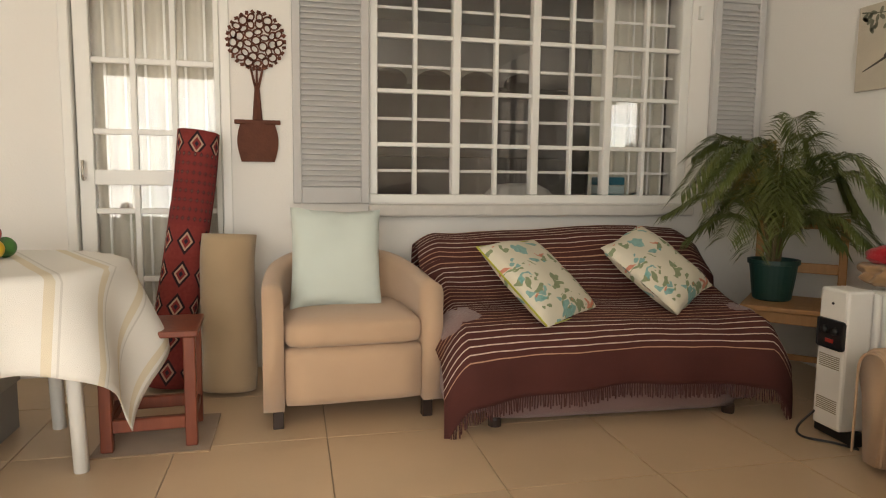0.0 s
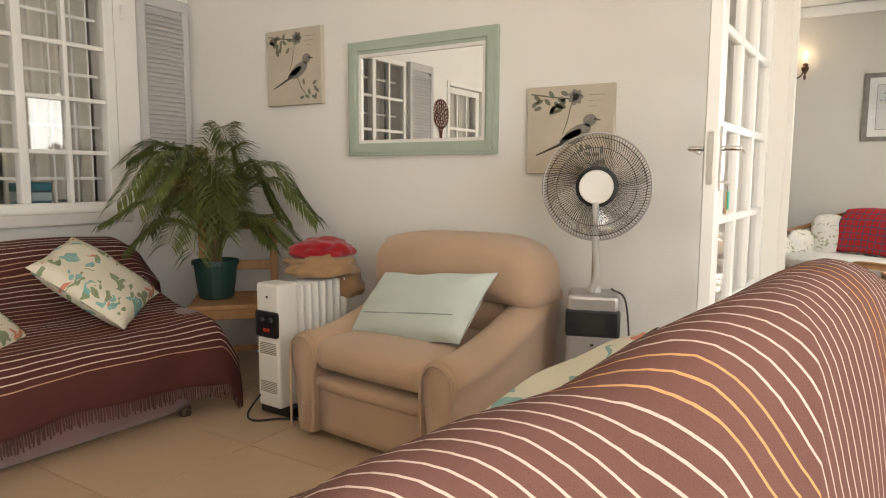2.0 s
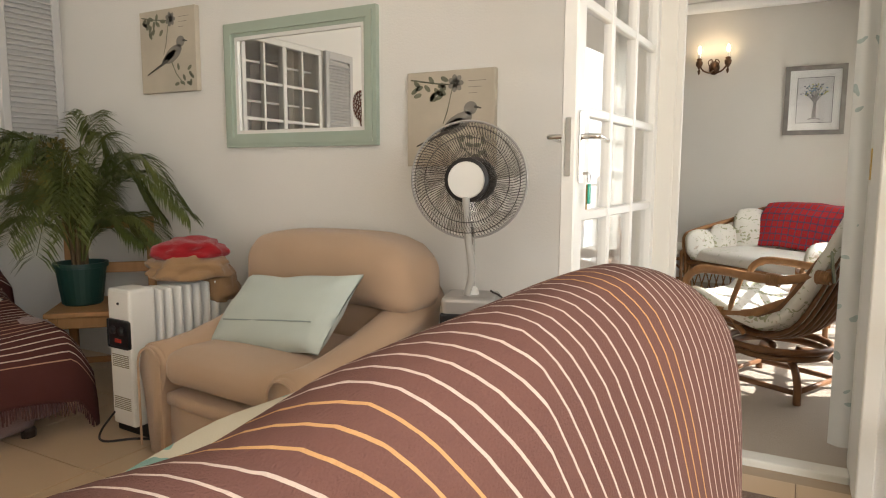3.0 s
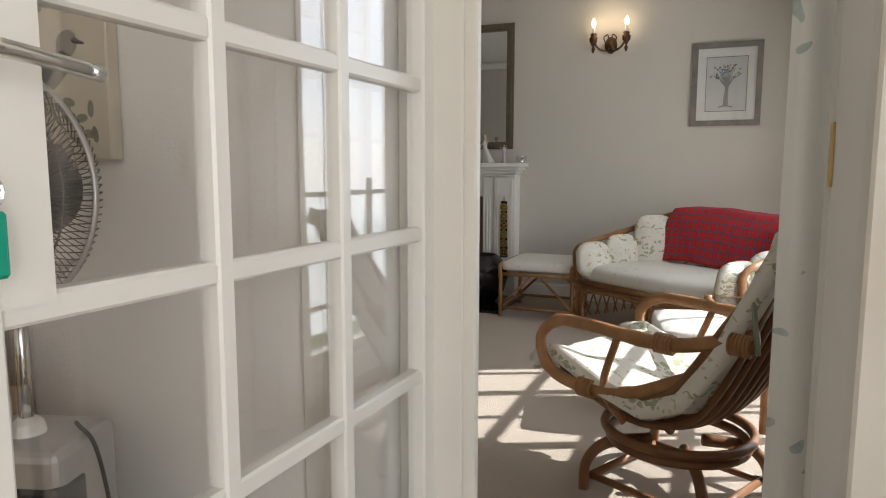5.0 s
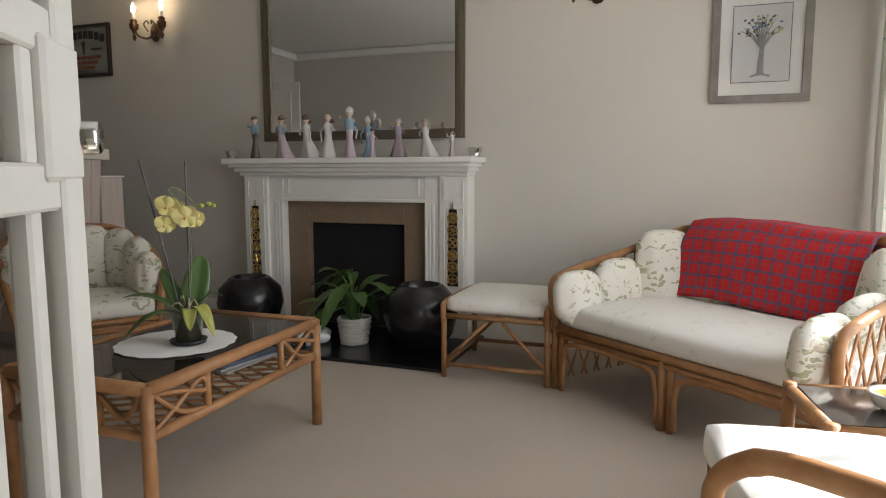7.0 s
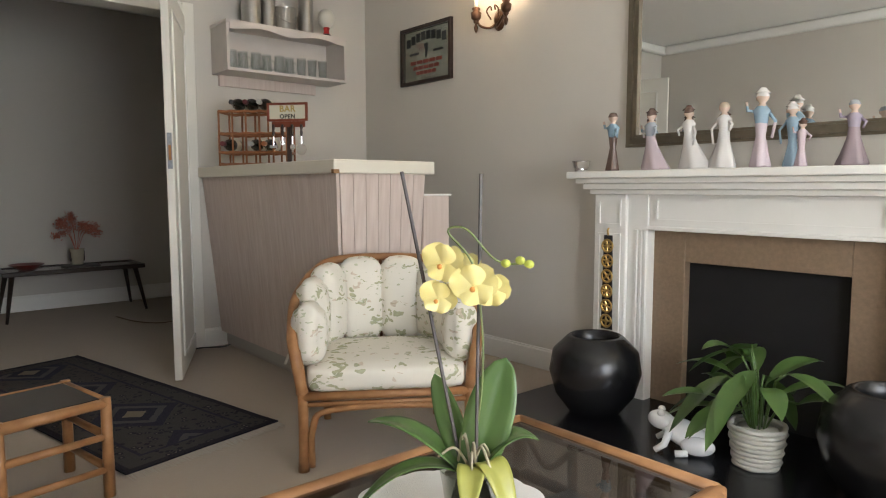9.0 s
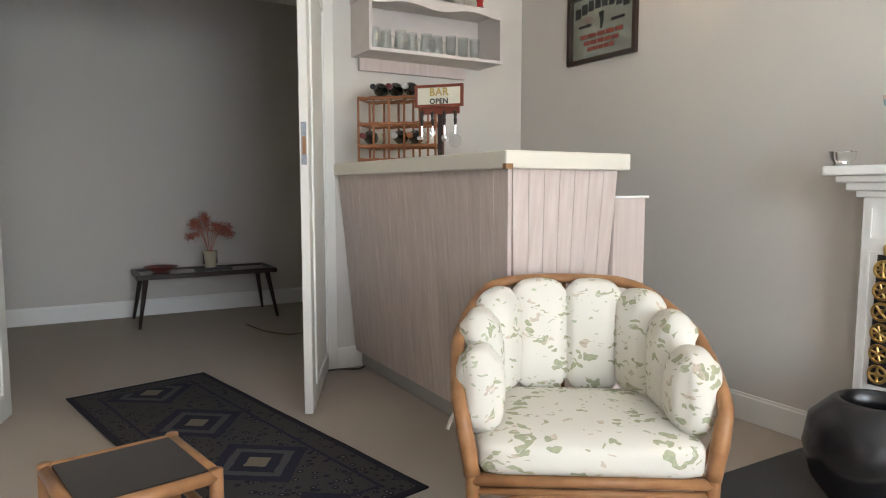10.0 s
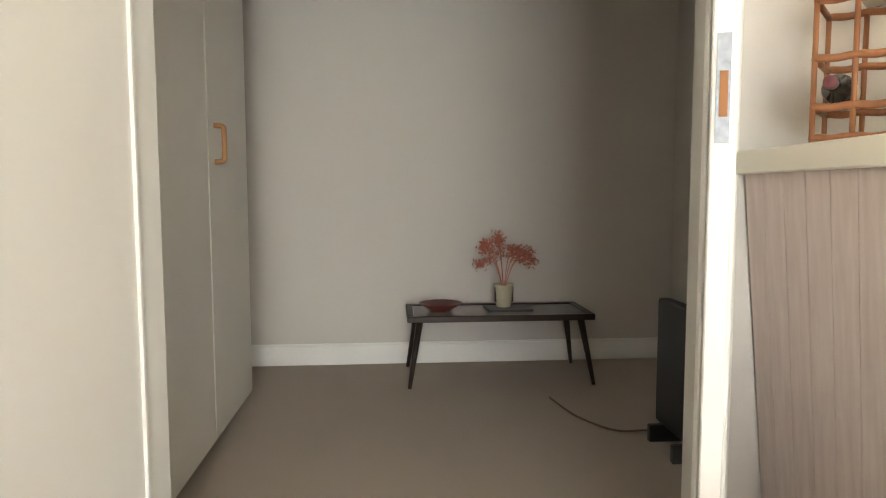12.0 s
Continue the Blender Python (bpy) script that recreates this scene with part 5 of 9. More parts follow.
def carpet_pattern():
    m, n, l, b = node_mat("red_bokhara_pile", 0.95)
    uv = n.new("ShaderNodeUVMap")
    sep = n.new("ShaderNodeSeparateXYZ")
    l.new(uv.outputs[0], sep.inputs[0])

    def cell(pitch_u, pitch_v, ru, rv, offset=0.0):
        fu = math_node(n, l, "ABSOLUTE", math_node(n, l, "SUBTRACT", math_node(n, l, "FRACT", math_node(n, l, "ADD", math_node(n, l, "DIVIDE", sep.outputs[0], pitch_u), offset)), 0.5))
        fv = math_node(n, l, "ABSOLUTE", math_node(n, l, "SUBTRACT", math_node(n, l, "FRACT", math_node(n, l, "ADD", math_node(n, l, "DIVIDE", sep.outputs[1], pitch_v), offset)), 0.5))
        return math_node(n, l, "ADD", math_node(n, l, "DIVIDE", fu, ru), math_node(n, l, "DIVIDE", fv, rv))
    d = cell(0.105, 0.16, 0.42, 0.42)
    col = mix_node(n, l, noise_node(n, l, uv.outputs[0], 60), (0.17, 0.022, 0.022), (0.27, 0.05, 0.04))
    col = mix_node(n, l, math_node(n, l, "LESS_THAN", d, 1.0), col, (0.025, 0.012, 0.016))
    col = mix_node(n, l, math_node(n, l, "LESS_THAN", d, 0.72), col, (0.45, 0.30, 0.22))
    col = mix_node(n, l, math_node(n, l, "LESS_THAN", d, 0.5), col, (0.22, 0.03, 0.03))
    col = mix_node(n, l, math_node(n, l, "LESS_THAN", d, 0.22), col, (0.03, 0.02, 0.03))
    band = math_node(n, l, "GREATER_THAN", sep.outputs[1], 0.80)
    band = math_node(n, l, "MULTIPLY", band, math_node(n, l, "LESS_THAN", sep.outputs[1], 1.16))
    e = cell(0.028, 0.045, 0.4, 0.4)
    c2 = mix_node(n, l, math_node(n, l, "LESS_THAN", e, 0.75), (0.20, 0.03, 0.028), (0.035, 0.015, 0.02))
    c2 = mix_node(n, l, math_node(n, l, "LESS_THAN", e, 0.25), c2, (0.42, 0.25, 0.18))
    l.new(mix_node(n, l, band, col, c2), b.inputs["Base Color"])
    weave_bump(n, l, b, uv.outputs[0], 400, 0.7)
    return m


def rolled_carpet(name, label, base, top, r, material, seed):
    a, b = Vector(base), Vector(top)
    d = (b - a).normalized()
    s = d.cross(Vector((0, 1, 0))).normalized()
    q = d.cross(s)

    def g(u, v):
        k = 2.35 * 2 * math.pi * u
        rr = r * (1.0 - 0.20 * u) + 0.004 * noise.noise(Vector((u * 9, v * 4, seed)))
        p = a + (b - a) * v
        sag = 0.012 * math.sin(v * 5 + seed)
        return p + s * (rr * math.cos(k) * 1.05 + sag) + q * (rr * math.sin(k) * 0.9)
    bm = sheet_uv(g, 90, 24, 2.35 * 2 * math.pi * r, (b - a).length, 0.008)
    return tagged(part(name, bm, material, smooth=True), label, "rolled carpet")


rolled_carpet("rolled_carpet", "red patterned oriental carpet rolled up against the wall", (-0.385, 3.52, 0.012), (-0.235, 3.66, 1.265), 0.098, carpet_pattern(), 1)
rolled_carpet("rolled_carpet", "tan carpet offcut rolled up against the wall", (-0.10, 3.42, 0.012), (-0.075, 3.50, 0.765), 0.125, SISAL, 4)


def metal_tree():
    t = thing("wall_ornament", "rusty cut-metal tree in a pot on the wall", "wall ornament", pose(0.045, YW - 0.016, 0))
    bm = bmesh.new()
    rnd = random.Random(2)
    R, cz = 0.145, 1.755
    pts = []
    for ring, cnt in ((0.0, 1), (0.045, 6), (0.085, 12), (0.118, 17)):
        for k in range(cnt):
            a = 2 * math.pi * (k + 0.35 * ring * 20) / cnt
            pts.append((ring * math.cos(a), ring * math.sin(a)))
    hole = []
    # a disc cut through with leaf-shaped holes: rings of little frames
    for i, (x, z) in enumerate(pts):
        a = rnd.random() * 3.14
        leafy = i % 3 != 0
        n, ro_x, ro_z = 12, 0.027, (0.019 if leafy else 0.025)
        outer, inner = [], []
        for k in range(n):
            th = 2 * math.pi * k / n
            for lst, f in ((outer, 1.0), (inner, 0.62 if leafy else 0.66)):
                ex, ez = ro_x * f * math.cos(th), ro_z * f * math.sin(th)
                lst.append((x + ex * math.cos(a) - ez * math.sin(a), cz + z + ex * math.sin(a) + ez * math.cos(a)))
        vs = [[bm.verts.new((p[0], yy, p[1])) for p in lst] for yy in (0.0, 0.004) for lst in (outer, inner)]
        for k in range(n):
            j = (k + 1) % n
            bm.faces.new((vs[0][k], vs[0][j], vs[1][j], vs[1][k]))
            bm.faces.new((vs[2][k], vs[3][k], vs[3][j], vs[2][j]))
            bm.faces.new((vs[1][k], vs[1][j], vs[3][j], vs[3][k]))
            bm.faces.new((vs[0][j], vs[0][k], vs[2][k], vs[2][j]))
    for k in range(30):
        a = 2 * math.pi * k / 30
        box(bm, -0.008, 0.008, 0.0, 0.0042, -0.010, 0.010, m=pose(R * math.cos(a), 0, cz + R * math.sin(a), 0, 40 * k, 0))
    part("crown", bm, RUST, t)
    bm = bmesh.new()
    for x0, x1 in ((0.0, -0.035), (0.0, 0.0), (0.0, 0.035)):
        tube(bm, [(x0 * 0.4, 0.003, 1.40), (x0, 0.003, 1.48), (x1, 0.003, 1.63)], 0.010, sides=6, taper=0.006)
    tube(bm, [(0, 0.003, 1.345), (0, 0.003, 1.44), (0, 0.003, 1.52)], 0.026, sides=8, taper=0.012)
    part("trunk", bm, RUST, t)

    def g(u, v):
        w = 0.085 + 0.028 * math.sin(v * 2.6) - 0.012 * v
        return Vector(((u - 0.5) * 2 * w, -0.012 * (1 - (2 * u - 1) ** 2), 1.125 + 0.20 * v))
    part("pot", sheet(bmesh.new(), g, 14, 12, 0.004), RUST, t)
    part("pot_rim", boxm(-0.118, 0.118, -0.012, 0.006, 1.322, 1.345, 0.003, 1), RUST, t)


metal_tree()


def bird_print(y0, y1, z0, z1, label):
    """Canvas on the mirror wall; front faces -x. Local: x along -y of the room, z up."""
    w, h = y1 - y0, z1 - z0
    p = thing("canvas_print", label, "picture", pose(XM - 0.002, (y0 + y1) / 2, (z0 + z1) / 2, 0, 0, -90), group="bird canvases")
    part("canvas", boxm(-w / 2, w / 2, -0.03, 0, -h / 2, h / 2, 0.003, 1), mat("aged_canvas_%s" % len(bpy.data.objects), (0.56, 0.50, 0.40), 0.9, vary=0.25, scale=5, bump=0.2, bscale=300), p)
    ink = mat("sepia_ink_%s" % len(bpy.data.objects), (0.11, 0.10, 0.085), 0.9, vary=0.4, scale=30)
    grey = mat("grey_wash_%s" % len(bpy.data.objects), (0.26, 0.24, 0.21), 0.9, vary=0.3, scale=20)
    olive = mat("olive_wash_%s" % len(bpy.data.objects), (0.20, 0.20, 0.14), 0.9, vary=0.4, scale=30)

    def blob(bm, cx, cz, rx, rz, rot, n=14):
        ca, sa = math.cos(rot), math.sin(rot)
        vs = []
        for k in range(n):
            t = 2 * math.pi * k / n
            x, z = rx * math.cos(t), rz * math.sin(t)
            vs.append(bm.verts.new((cx + x * ca - z * sa, -0.0312, cz + x * sa + z * ca)))
        bm.faces.new(vs)
    s = w / 0.42
    bm = bmesh.new()
    blob(bm, 0.04 * s, -0.02 * s, 0.075 * s, 0.036 * s, 0.5)
    blob(bm, 0.10 * s, 0.04 * s, 0.032 * s, 0.028 * s, 0.2)
    part("bird_body", bm, grey, p)
    bm = bmesh.new()
    tube(bm, [(0.0, -0.0312, -0.05 * s), (-0.16 * s, -0.0312, -0.115 * s)], 0.008 * s, sides=4, taper=0.003)
    part("bird_tail", bm, ink, p)
    bm = bmesh.new()
    tube(bm, [(0.12 * s, -0.0312, 0.045 * s), (0.15 * s, -0.0312, 0.038 * s)], 0.006 * s, sides=4, taper=0.002)
    part("bird_beak", bm, ink, p)
    bm = bmesh.new()
    blob(bm, 0.01 * s, -0.03 * s, 0.06 * s, 0.018 * s, 0.5)
    part("bird_wing", bm, ink, p)
    bm = bmesh.new()
    rnd = random.Random(int(1000 * y0))
    tube(bm, [(-0.19 * s, -0.031, h / 2 - 0.03), (-0.08 * s, -0.031, h / 2 - 0.05 * s), (0.0, -0.031, h / 2 - 0.06 * s)], 0.003, sides=4)
    tube(bm, [(0.03 * s, -0.031, -0.06 * s), (0.06 * s, -0.031, -0.12 * s), (0.12 * s, -0.031, -h / 2 + 0.03)], 0.003, sides=4)
    tube(bm, [(0.02 * s, -0.031, h / 2 - 0.05 * s), (-0.01 * s, -0.031, 0.03 * s), (-0.03 * s, -0.031, -0.02)], 0.002, sides=4)
    for k in range(16):
        blob(bm, rnd.uniform(-0.19, -0.02) * s, h / 2 - rnd.uniform(0.02, 0.13) * s, 0.02 * s, 0.010 * s, rnd.random() * 3)
    for k in range(9):
        blob(bm, rnd.uniform(0.04, 0.18) * s, -h / 2 + rnd.uniform(0.02, 0.13) * s, 0.018 * s, 0.009 * s, rnd.random() * 3)
    part("leaf_spray", bm, olive, p)
    bm = bmesh.new()
    for k in range(7):
        a = 2 * math.pi * k / 7
        blob(bm, 0.03 * s + 0.02 * s * math.cos(a), h / 2 - 0.055 * s + 0.02 * s * math.sin(a), 0.018 * s, 0.012 * s, a)
    part("flower", bm, grey, p)
    bm = bmesh.new()
    for k in range(3):
        box(bm, 0.09 * s, (0.17 - 0.02 * k) * s, -0.0312, -0.0304, h / 2 - (0.05 + 0.025 * k) * s, h / 2 - (0.048 + 0.025 * k) * s)
    part("script_line", bm, grey, p)


bird_print(2.655, 3.075, 1.515, 1.94, "aged canvas print of a songbird on a twig")
bird_print(0.995, 1.40, 1.127, 1.515, "aged canvas print of a songbird with blossoms")


def frame_parts(parent, w, h, width, depth, material, layers=((1.0, 0.0),), name="frame"):
    """Mitred moulding in local x-z, front towards -y."""
    bm = bmesh.new()
    for f0, (q0, q1, d) in enumerate(layers):
        a, b = [], []
        for sx, sz in ((-1, -1), (1, -1), (1, 1), (-1, 1)):
            a.append((sx * (w / 2 - q0), sz * (h / 2 - q0)))
            b.append((sx * (w / 2 - q1), sz * (h / 2 - q1)))
        for k in range(4):
            j = (k + 1) % 4
            vs = [bm.verts.new((p[0], y, p[1])) for p, y in ((a[k], -d), (a[j], -d), (b[j], -d), (b[k], -d), (a[k], 0), (a[j], 0), (b[j], 0), (b[k], 0))]
            for q in ((0, 1, 2, 3), (4, 7, 6, 5), (0, 4, 5, 1), (3, 2, 6, 7), (0, 3, 7, 4), (1, 5, 6, 2)):
                bm.faces.new([vs[i] for i in q])
    return part(name, bm, material, parent)


mi = thing("wall_mirror", "rectangular mirror in a stepped sage-green frame", "mirror", pose(XM - 0.002, 2.013, 1.52, 0, 0, -90))
frame_parts(mi, 0.905, 0.60, 0.075, 0.03, SAGE, ((0.0, 0.018, 0.026), (0.018, 0.05, 0.034), (0.05, 0.066, 0.022)))
frame_parts(mi, 0.775, 0.47, 0.02, 0.03, TRIM, ((0.0, 0.018, 0.018),), "inner_slip")
part("mirror_glass", boxm(-0.375, 0.375, -0.008, -0.002, -0.222, 0.222), MIRROR, mi)

# garden beyond the veranda
def garden_tree(x, y, h, seed):
    rnd = random.Random(seed)
    t = thing("tree", "leafy garden tree beyond the veranda", "tree", pose(x, y, -0.2), group="garden trees")
    bm = bmesh.new()
    tube(bm, [(0, 0, 0), (0.1, 0, h * 0.3), (0, 0.1, h * 0.55), (0.1, 0, h * 0.8)], 0.16, sides=8, taper=0.05, smooth_steps=3)
    ends = []
    for k in range(9):
        a = rnd.random() * 6.28
        z = h * rnd.uniform(0.3, 0.7)
        e = (h * 0.32 * math.cos(a), h * 0.32 * math.sin(a), z + h * rnd.uniform(0.1, 0.25))
        ends.append(e)
        tube(bm, [(0.05, 0, z), (e[0] * 0.5, e[1] * 0.5, (z + e[2]) / 2 + 0.1), e], 0.06, sides=6, taper=0.02)
    part("trunk", bm, DARKWOOD, t)
    bm = bmesh.new()
    for e in ends + [(0, 0, h * 0.9), (0.2, 0.2, h * 0.75)]:
        for k in range(230):
            p = Vector(e) + Vector((rnd.gauss(0, 0.11 * h), rnd.gauss(0, 0.11 * h), rnd.gauss(0, 0.09 * h)))
            d = Vector((rnd.uniform(-1, 1), rnd.uniform(-1, 1), rnd.uniform(-1, 1))).normalized() * 0.11
            s = d.cross(Vector((0.3, 0.2, 1))).normalized() * 0.05
            bm.faces.new([bm.verts.new(q) for q in (p - d, p + s, p + d, p - s)])
    part("crown", bm, mat("tree_leaf_%d" % seed, (0.05, 0.09, 0.025), 0.6, vary=0.5, scale=2), t)


garden_tree(1.2, -13.0, 6.5, 1)
garden_tree(5.5, -15.0, 7.5, 2)
garden_tree(-4.0, -16.0, 7.0, 3)

# ---- living room: window, hearth wall ----
FY = 2.305


def sunny_window():
    x0, x1, z0, z1 = WIN2
    w = thing("window_2", "wide white window with small panes in full sun", "window", kind="structure")
    y = YS - 0.10
    fr = bmesh.new()
    for a in ((x0, x1, z0, z0 + 0.06), (x0, x1, z1 - 0.06, z1), (x0, x0 + 0.06, z0 + 0.06, z1 - 0.06), (x1 - 0.06, x1, z0 + 0.06, z1 - 0.06)):
        box(fr, a[0], a[1], y - 0.03, y + 0.03, a[2], a[3])
    part("window_frame", fr, TRIM, w)
    n = 8
    for k in range(1, n):
        x = x0 + (x1 - x0) * k / n
        e = 0.03 if k % 2 == 0 else 0.013
        part("glazing_bar", boxm(x - e, x + e, y - 0.02, y + 0.02, z0 + 0.06, z1 - 0.06), TRIM, w)
    for k in range(1, 7):
        z = z0 + (z1 - z0) * k / 7
        part("glazing_bar", boxm(x0 + 0.06, x1 - 0.06, y - 0.018, y + 0.018, z - 0.013, z + 0.013), TRIM, w)
    p = part("pane", boxm(x0 + 0.06, x1 - 0.06, y - 0.002, y + 0.002, z0 + 0.06, z1 - 0.06), PANE, w)
    p.visible_shadow = False


sunny_window()
curtain("curtain", "white curtain with pale blue-green sprigs at the sunny window", 6.34, 7.66, 0.03, 2.55, YS + 0.14, CURTAIN_LEAF, 12, 0.045, seed=7)
curtain("curtain", "white curtain with pale blue-green sprigs at the sunny window", 3.62, 4.5, 0.03, 2.55, YS + 0.12, CURTAIN_LEAF, 6, 0.045, seed=9)
structure("curtain_rail", tubem([(3.55, YS + 0.13, 2.56), (7.7, YS + 0.13, 2.56)], 0.014), TRIM, "white curtain rail", "curtain rail")


def skirting(name, a, b, normal, h=0.11):
    (ax, ay), (bx, by) = a, b
    d = 0.016
    bm = bmesh.new()
    x0, x1 = sorted((ax, bx))
    y0, y1 = sorted((ay, by))
    if normal in ("+x", "-x"):
        s = d if normal == "+x" else -d
        box(bm, min(ax, ax + s), max(ax, ax + s), y0, y1, 0.001, h - 0.012, 0.003, 1)
        box(bm, min(ax, ax + s * 0.6), max(ax, ax + s * 0.6), y0, y1, h - 0.012, h)
    else:
        s = d if normal == "+y" else -d
        box(bm, x0, x1, min(ay, ay + s), max(ay, ay + s), 0.001, h - 0.012, 0.003, 1)
        box(bm, x0, x1, min(ay, ay + s * 0.6), max(ay, ay + s * 0.6), h - 0.012, h)
    structure(name, bm, TRIM, "white painted skirting board", "skirting")


skirting("baseboard", (XE, FY + 0.85), (XE, YN - 0.02), "-x", 0.13)
skirting("baseboard", (XE, YS + 0.02), (XE, FY - 0.85), "-x", 0.13)
skirting("baseboard", (NX1 + 0.07, YN), (XE - 0.02, YN), "-y", 0.13)
skirting("baseboard", (XI + 0.02, YN), (NX0 - 0.07, YN), "-y", 0.13)
skirting("baseboard", (4.17, 7.86), (7.24, 7.86), "-y", 0.14)
skirting("baseboard", (7.25, YN + 0.15), (7.25, 7.84), "-x", 0.14)
bm = bmesh.new()
for a in ((XI + 0.02, XE, YS, YS + 0.09), (XI + 0.02, XE, YN - 0.09, YN), (XI + 0.02, XI + 0.11, YS + 0.09, YN - 0.09), (XE - 0.09, XE, YS + 0.09, YN - 0.09)):
    box(bm, a[0], a[1], a[2], a[3], HL - 0.10, HL - 0.002, 0.03, 3)
structure("cornice", bm, CEIL, "white coved plaster cornice", "cornice")
vent = thing("wall_vent", "small square louvred wall vent", "vent", pose(XI + 0.022, 2.6, 2.35))
part("frame", boxm(0, 0.012, -0.11, 0.11, -0.075, 0.075, 0.003, 1), WALL_IN, vent)
for k in range(5):
    part("slat", boxm(0.012, 0.02, -0.095, 0.095, -0.06 + k * 0.026, -0.045 + k * 0.026), mat("vent_slat_shadow", (0.2, 0.18, 0.16), 0.8) if k == 0 else bpy.data.materials["vent_slat_shadow"], vent)


def fireplace():
    f = thing("fireplace", "white painted classical mantelpiece with stone surround", "fireplace", pose(XE, FY, 0))
    # local: x towards -x is into the room
    part("shelf", boxm(-0.295, 0, -0.905, 0.905, 1.14, 1.175, 0.006), TRIM, f)
    for k, (d, h0, h1) in enumerate(((0.25, 1.115, 1.14), (0.215, 1.085, 1.115), (0.18, 1.06, 1.085))):
        part("shelf_moulding", boxm(-d, 0, -0.88 + 0.02 * k, 0.88 - 0.02 * k, h0, h1, 0.006), TRIM, f)
    part("frieze", boxm(-0.11, 0, -0.53, 0.53, 0.895, 1.06, 0.003, 1), TRIM, f)
    fr = bmesh.new()
    for a in ((-0.49, 0.49, 0.93, 0.94), (-0.49, 0.49, 1.035, 1.045), (-0.49, -0.48, 0.94, 1.035), (0.48, 0.49, 0.94, 1.035)):
        box(fr, -0.122, -0.108, a[0], a[1], a[2], a[3])
    part("frieze_panel", fr, TRIM, f)
    part("lower_moulding", boxm(-0.125, 0, -0.53, 0.53, 0.885, 0.905, 0.004, 1), TRIM, f)
    for s in (-1, 1):
        y0, y1 = sorted((s * 0.53, s * 0.83))
        part("pilaster", boxm(-0.12, 0, y0, y1, 0.02, 1.06, 0.003, 1), TRIM, f)
        yc = s * 0.735
        part("pilaster_face", boxm(-0.145, -0.12, yc - 0.095, yc + 0.095, 0.02, 1.06, 0.004, 1), TRIM, f)
        part("plinth", boxm(-0.155, -0.1, yc - 0.105, yc + 0.105, 0.02, 0.15, 0.005), TRIM, f)
        fr = bmesh.new()
        for z0, z1 in ((0.19, 0.86), (0.90, 1.03)):
            for a in ((yc - 0.068, yc + 0.068, z0, z0 + 0.01), (yc - 0.068, yc + 0.068, z1 - 0.01, z1), (yc - 0.068, yc - 0.058, z0 + 0.01, z1 - 0.01), (yc + 0.058, yc + 0.068, z0 + 0.01, z1 - 0.01)):
                box(fr, -0.152, -0.143, a[0], a[1], a[2], a[3])
        part("pilaster_panel", fr, TRIM, f)
        for k in range(3):
            yy = s * (0.54 + 0.025 * k)
            part("reed", boxm(-0.128, -0.118, yy - 0.008, yy + 0.008, 0.15, 0.885, 0.003, 1), TRIM, f)
    stone = mat("brown_speckled_stone", (0.235, 0.165, 0.105), 0.55, vary=0.3, scale=60, bump=0.15, bscale=90)
    for a in ((-0.53, -0.36, 0.02, 0.885), (0.36, 0.53, 0.02, 0.885), (-0.36, 0.36, 0.735, 0.885)):
        part("stone_slab", boxm(-0.06, -0.002, a[0], a[1], a[2], a[3], 0.003, 1), stone, f, "brown speckled stone slab")
    # Black colour stands for the shade in the depth of the grate.
    recess_dark = mat("recess_shade_black", (0.008, 0.007, 0.007), 0.95, vary=0.4)
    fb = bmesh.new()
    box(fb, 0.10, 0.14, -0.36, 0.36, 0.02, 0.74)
    part("firebox", fb, recess_dark, f, "black panel for the firebox's dark depth")
    hearth = boxm(-0.82, -0.0, -0.90, 1.02, 0.0, 0.022, 0.006)
    part("hearth_slab", hearth, mat("polished_black_slate", (0.010, 0.010, 0.012), 0.22, vary=0.3, scale=12), f, "polished black hearth slab")


# no recess is cut: a flat black sheet stands for the shade inside
fireplace()
structure("firebox_dark_sheet", boxm(XE - 0.012, XE - 0.003, FY - 0.36, FY + 0.36, 0.024, 0.734), bpy.data.materials["recess_shade_black"], "flat black sheet standing for the shaded grate opening", "fireplace lining")


def brass_strap(y):
    s = thing("horse_brasses", "leather strap hung with round horse brasses", "wall ornament", pose(XE - 0.15, y, 0), group="horse brass straps")
    bm = boxm(-0.008, -0.003, -0.036, 0.036, 0.36, 0.85, 0.002, 1)
    for v in bm.verts:
        v.co.y *= 0.86 + 0.14 * math.cos(v.co.z * 70)
    part("strap", bm, mat("black_leather_%d" % int(y * 100), (0.014, 0.011, 0.010), 0.5), s)
    part("hook", tubem([(-0.006, 0, 0.85), (-0.012, 0, 0.875), (-0.004, 0, 0.885)], 0.006, sides=6, smooth_steps=3), BRASS, s)
    for k in range(6):
        z = 0.405 + 0.078 * k
        bm = bmesh.new()
        tube(bm, [(-0.012, 0.031 * math.cos(t), z + 0.031 * math.sin(t)) for t in [2 * math.pi * j / 20 for j in range(20)]], 0.006, sides=6, closed=True)
        for j in range(2 + k % 3):
            a = math.pi * j / (2 + k % 3) + 0.3 * k
            tube(bm, [(-0.012, 0.03 * math.cos(a), z + 0.03 * math.sin(a)), (-0.012, -0.03 * math.cos(a), z - 0.03 * math.sin(a))], 0.005, sides=5)
        lathe(bm, [(0.0, 0), (0.012, 0), (0.010, 0.006), (0, 0.008)], 12, m=pose(-0.009, 0, z, 0, -90))
        part("brass", bm, BRASS, s)


brass_strap(FY - 0.735)
brass_strap(FY + 0.735)

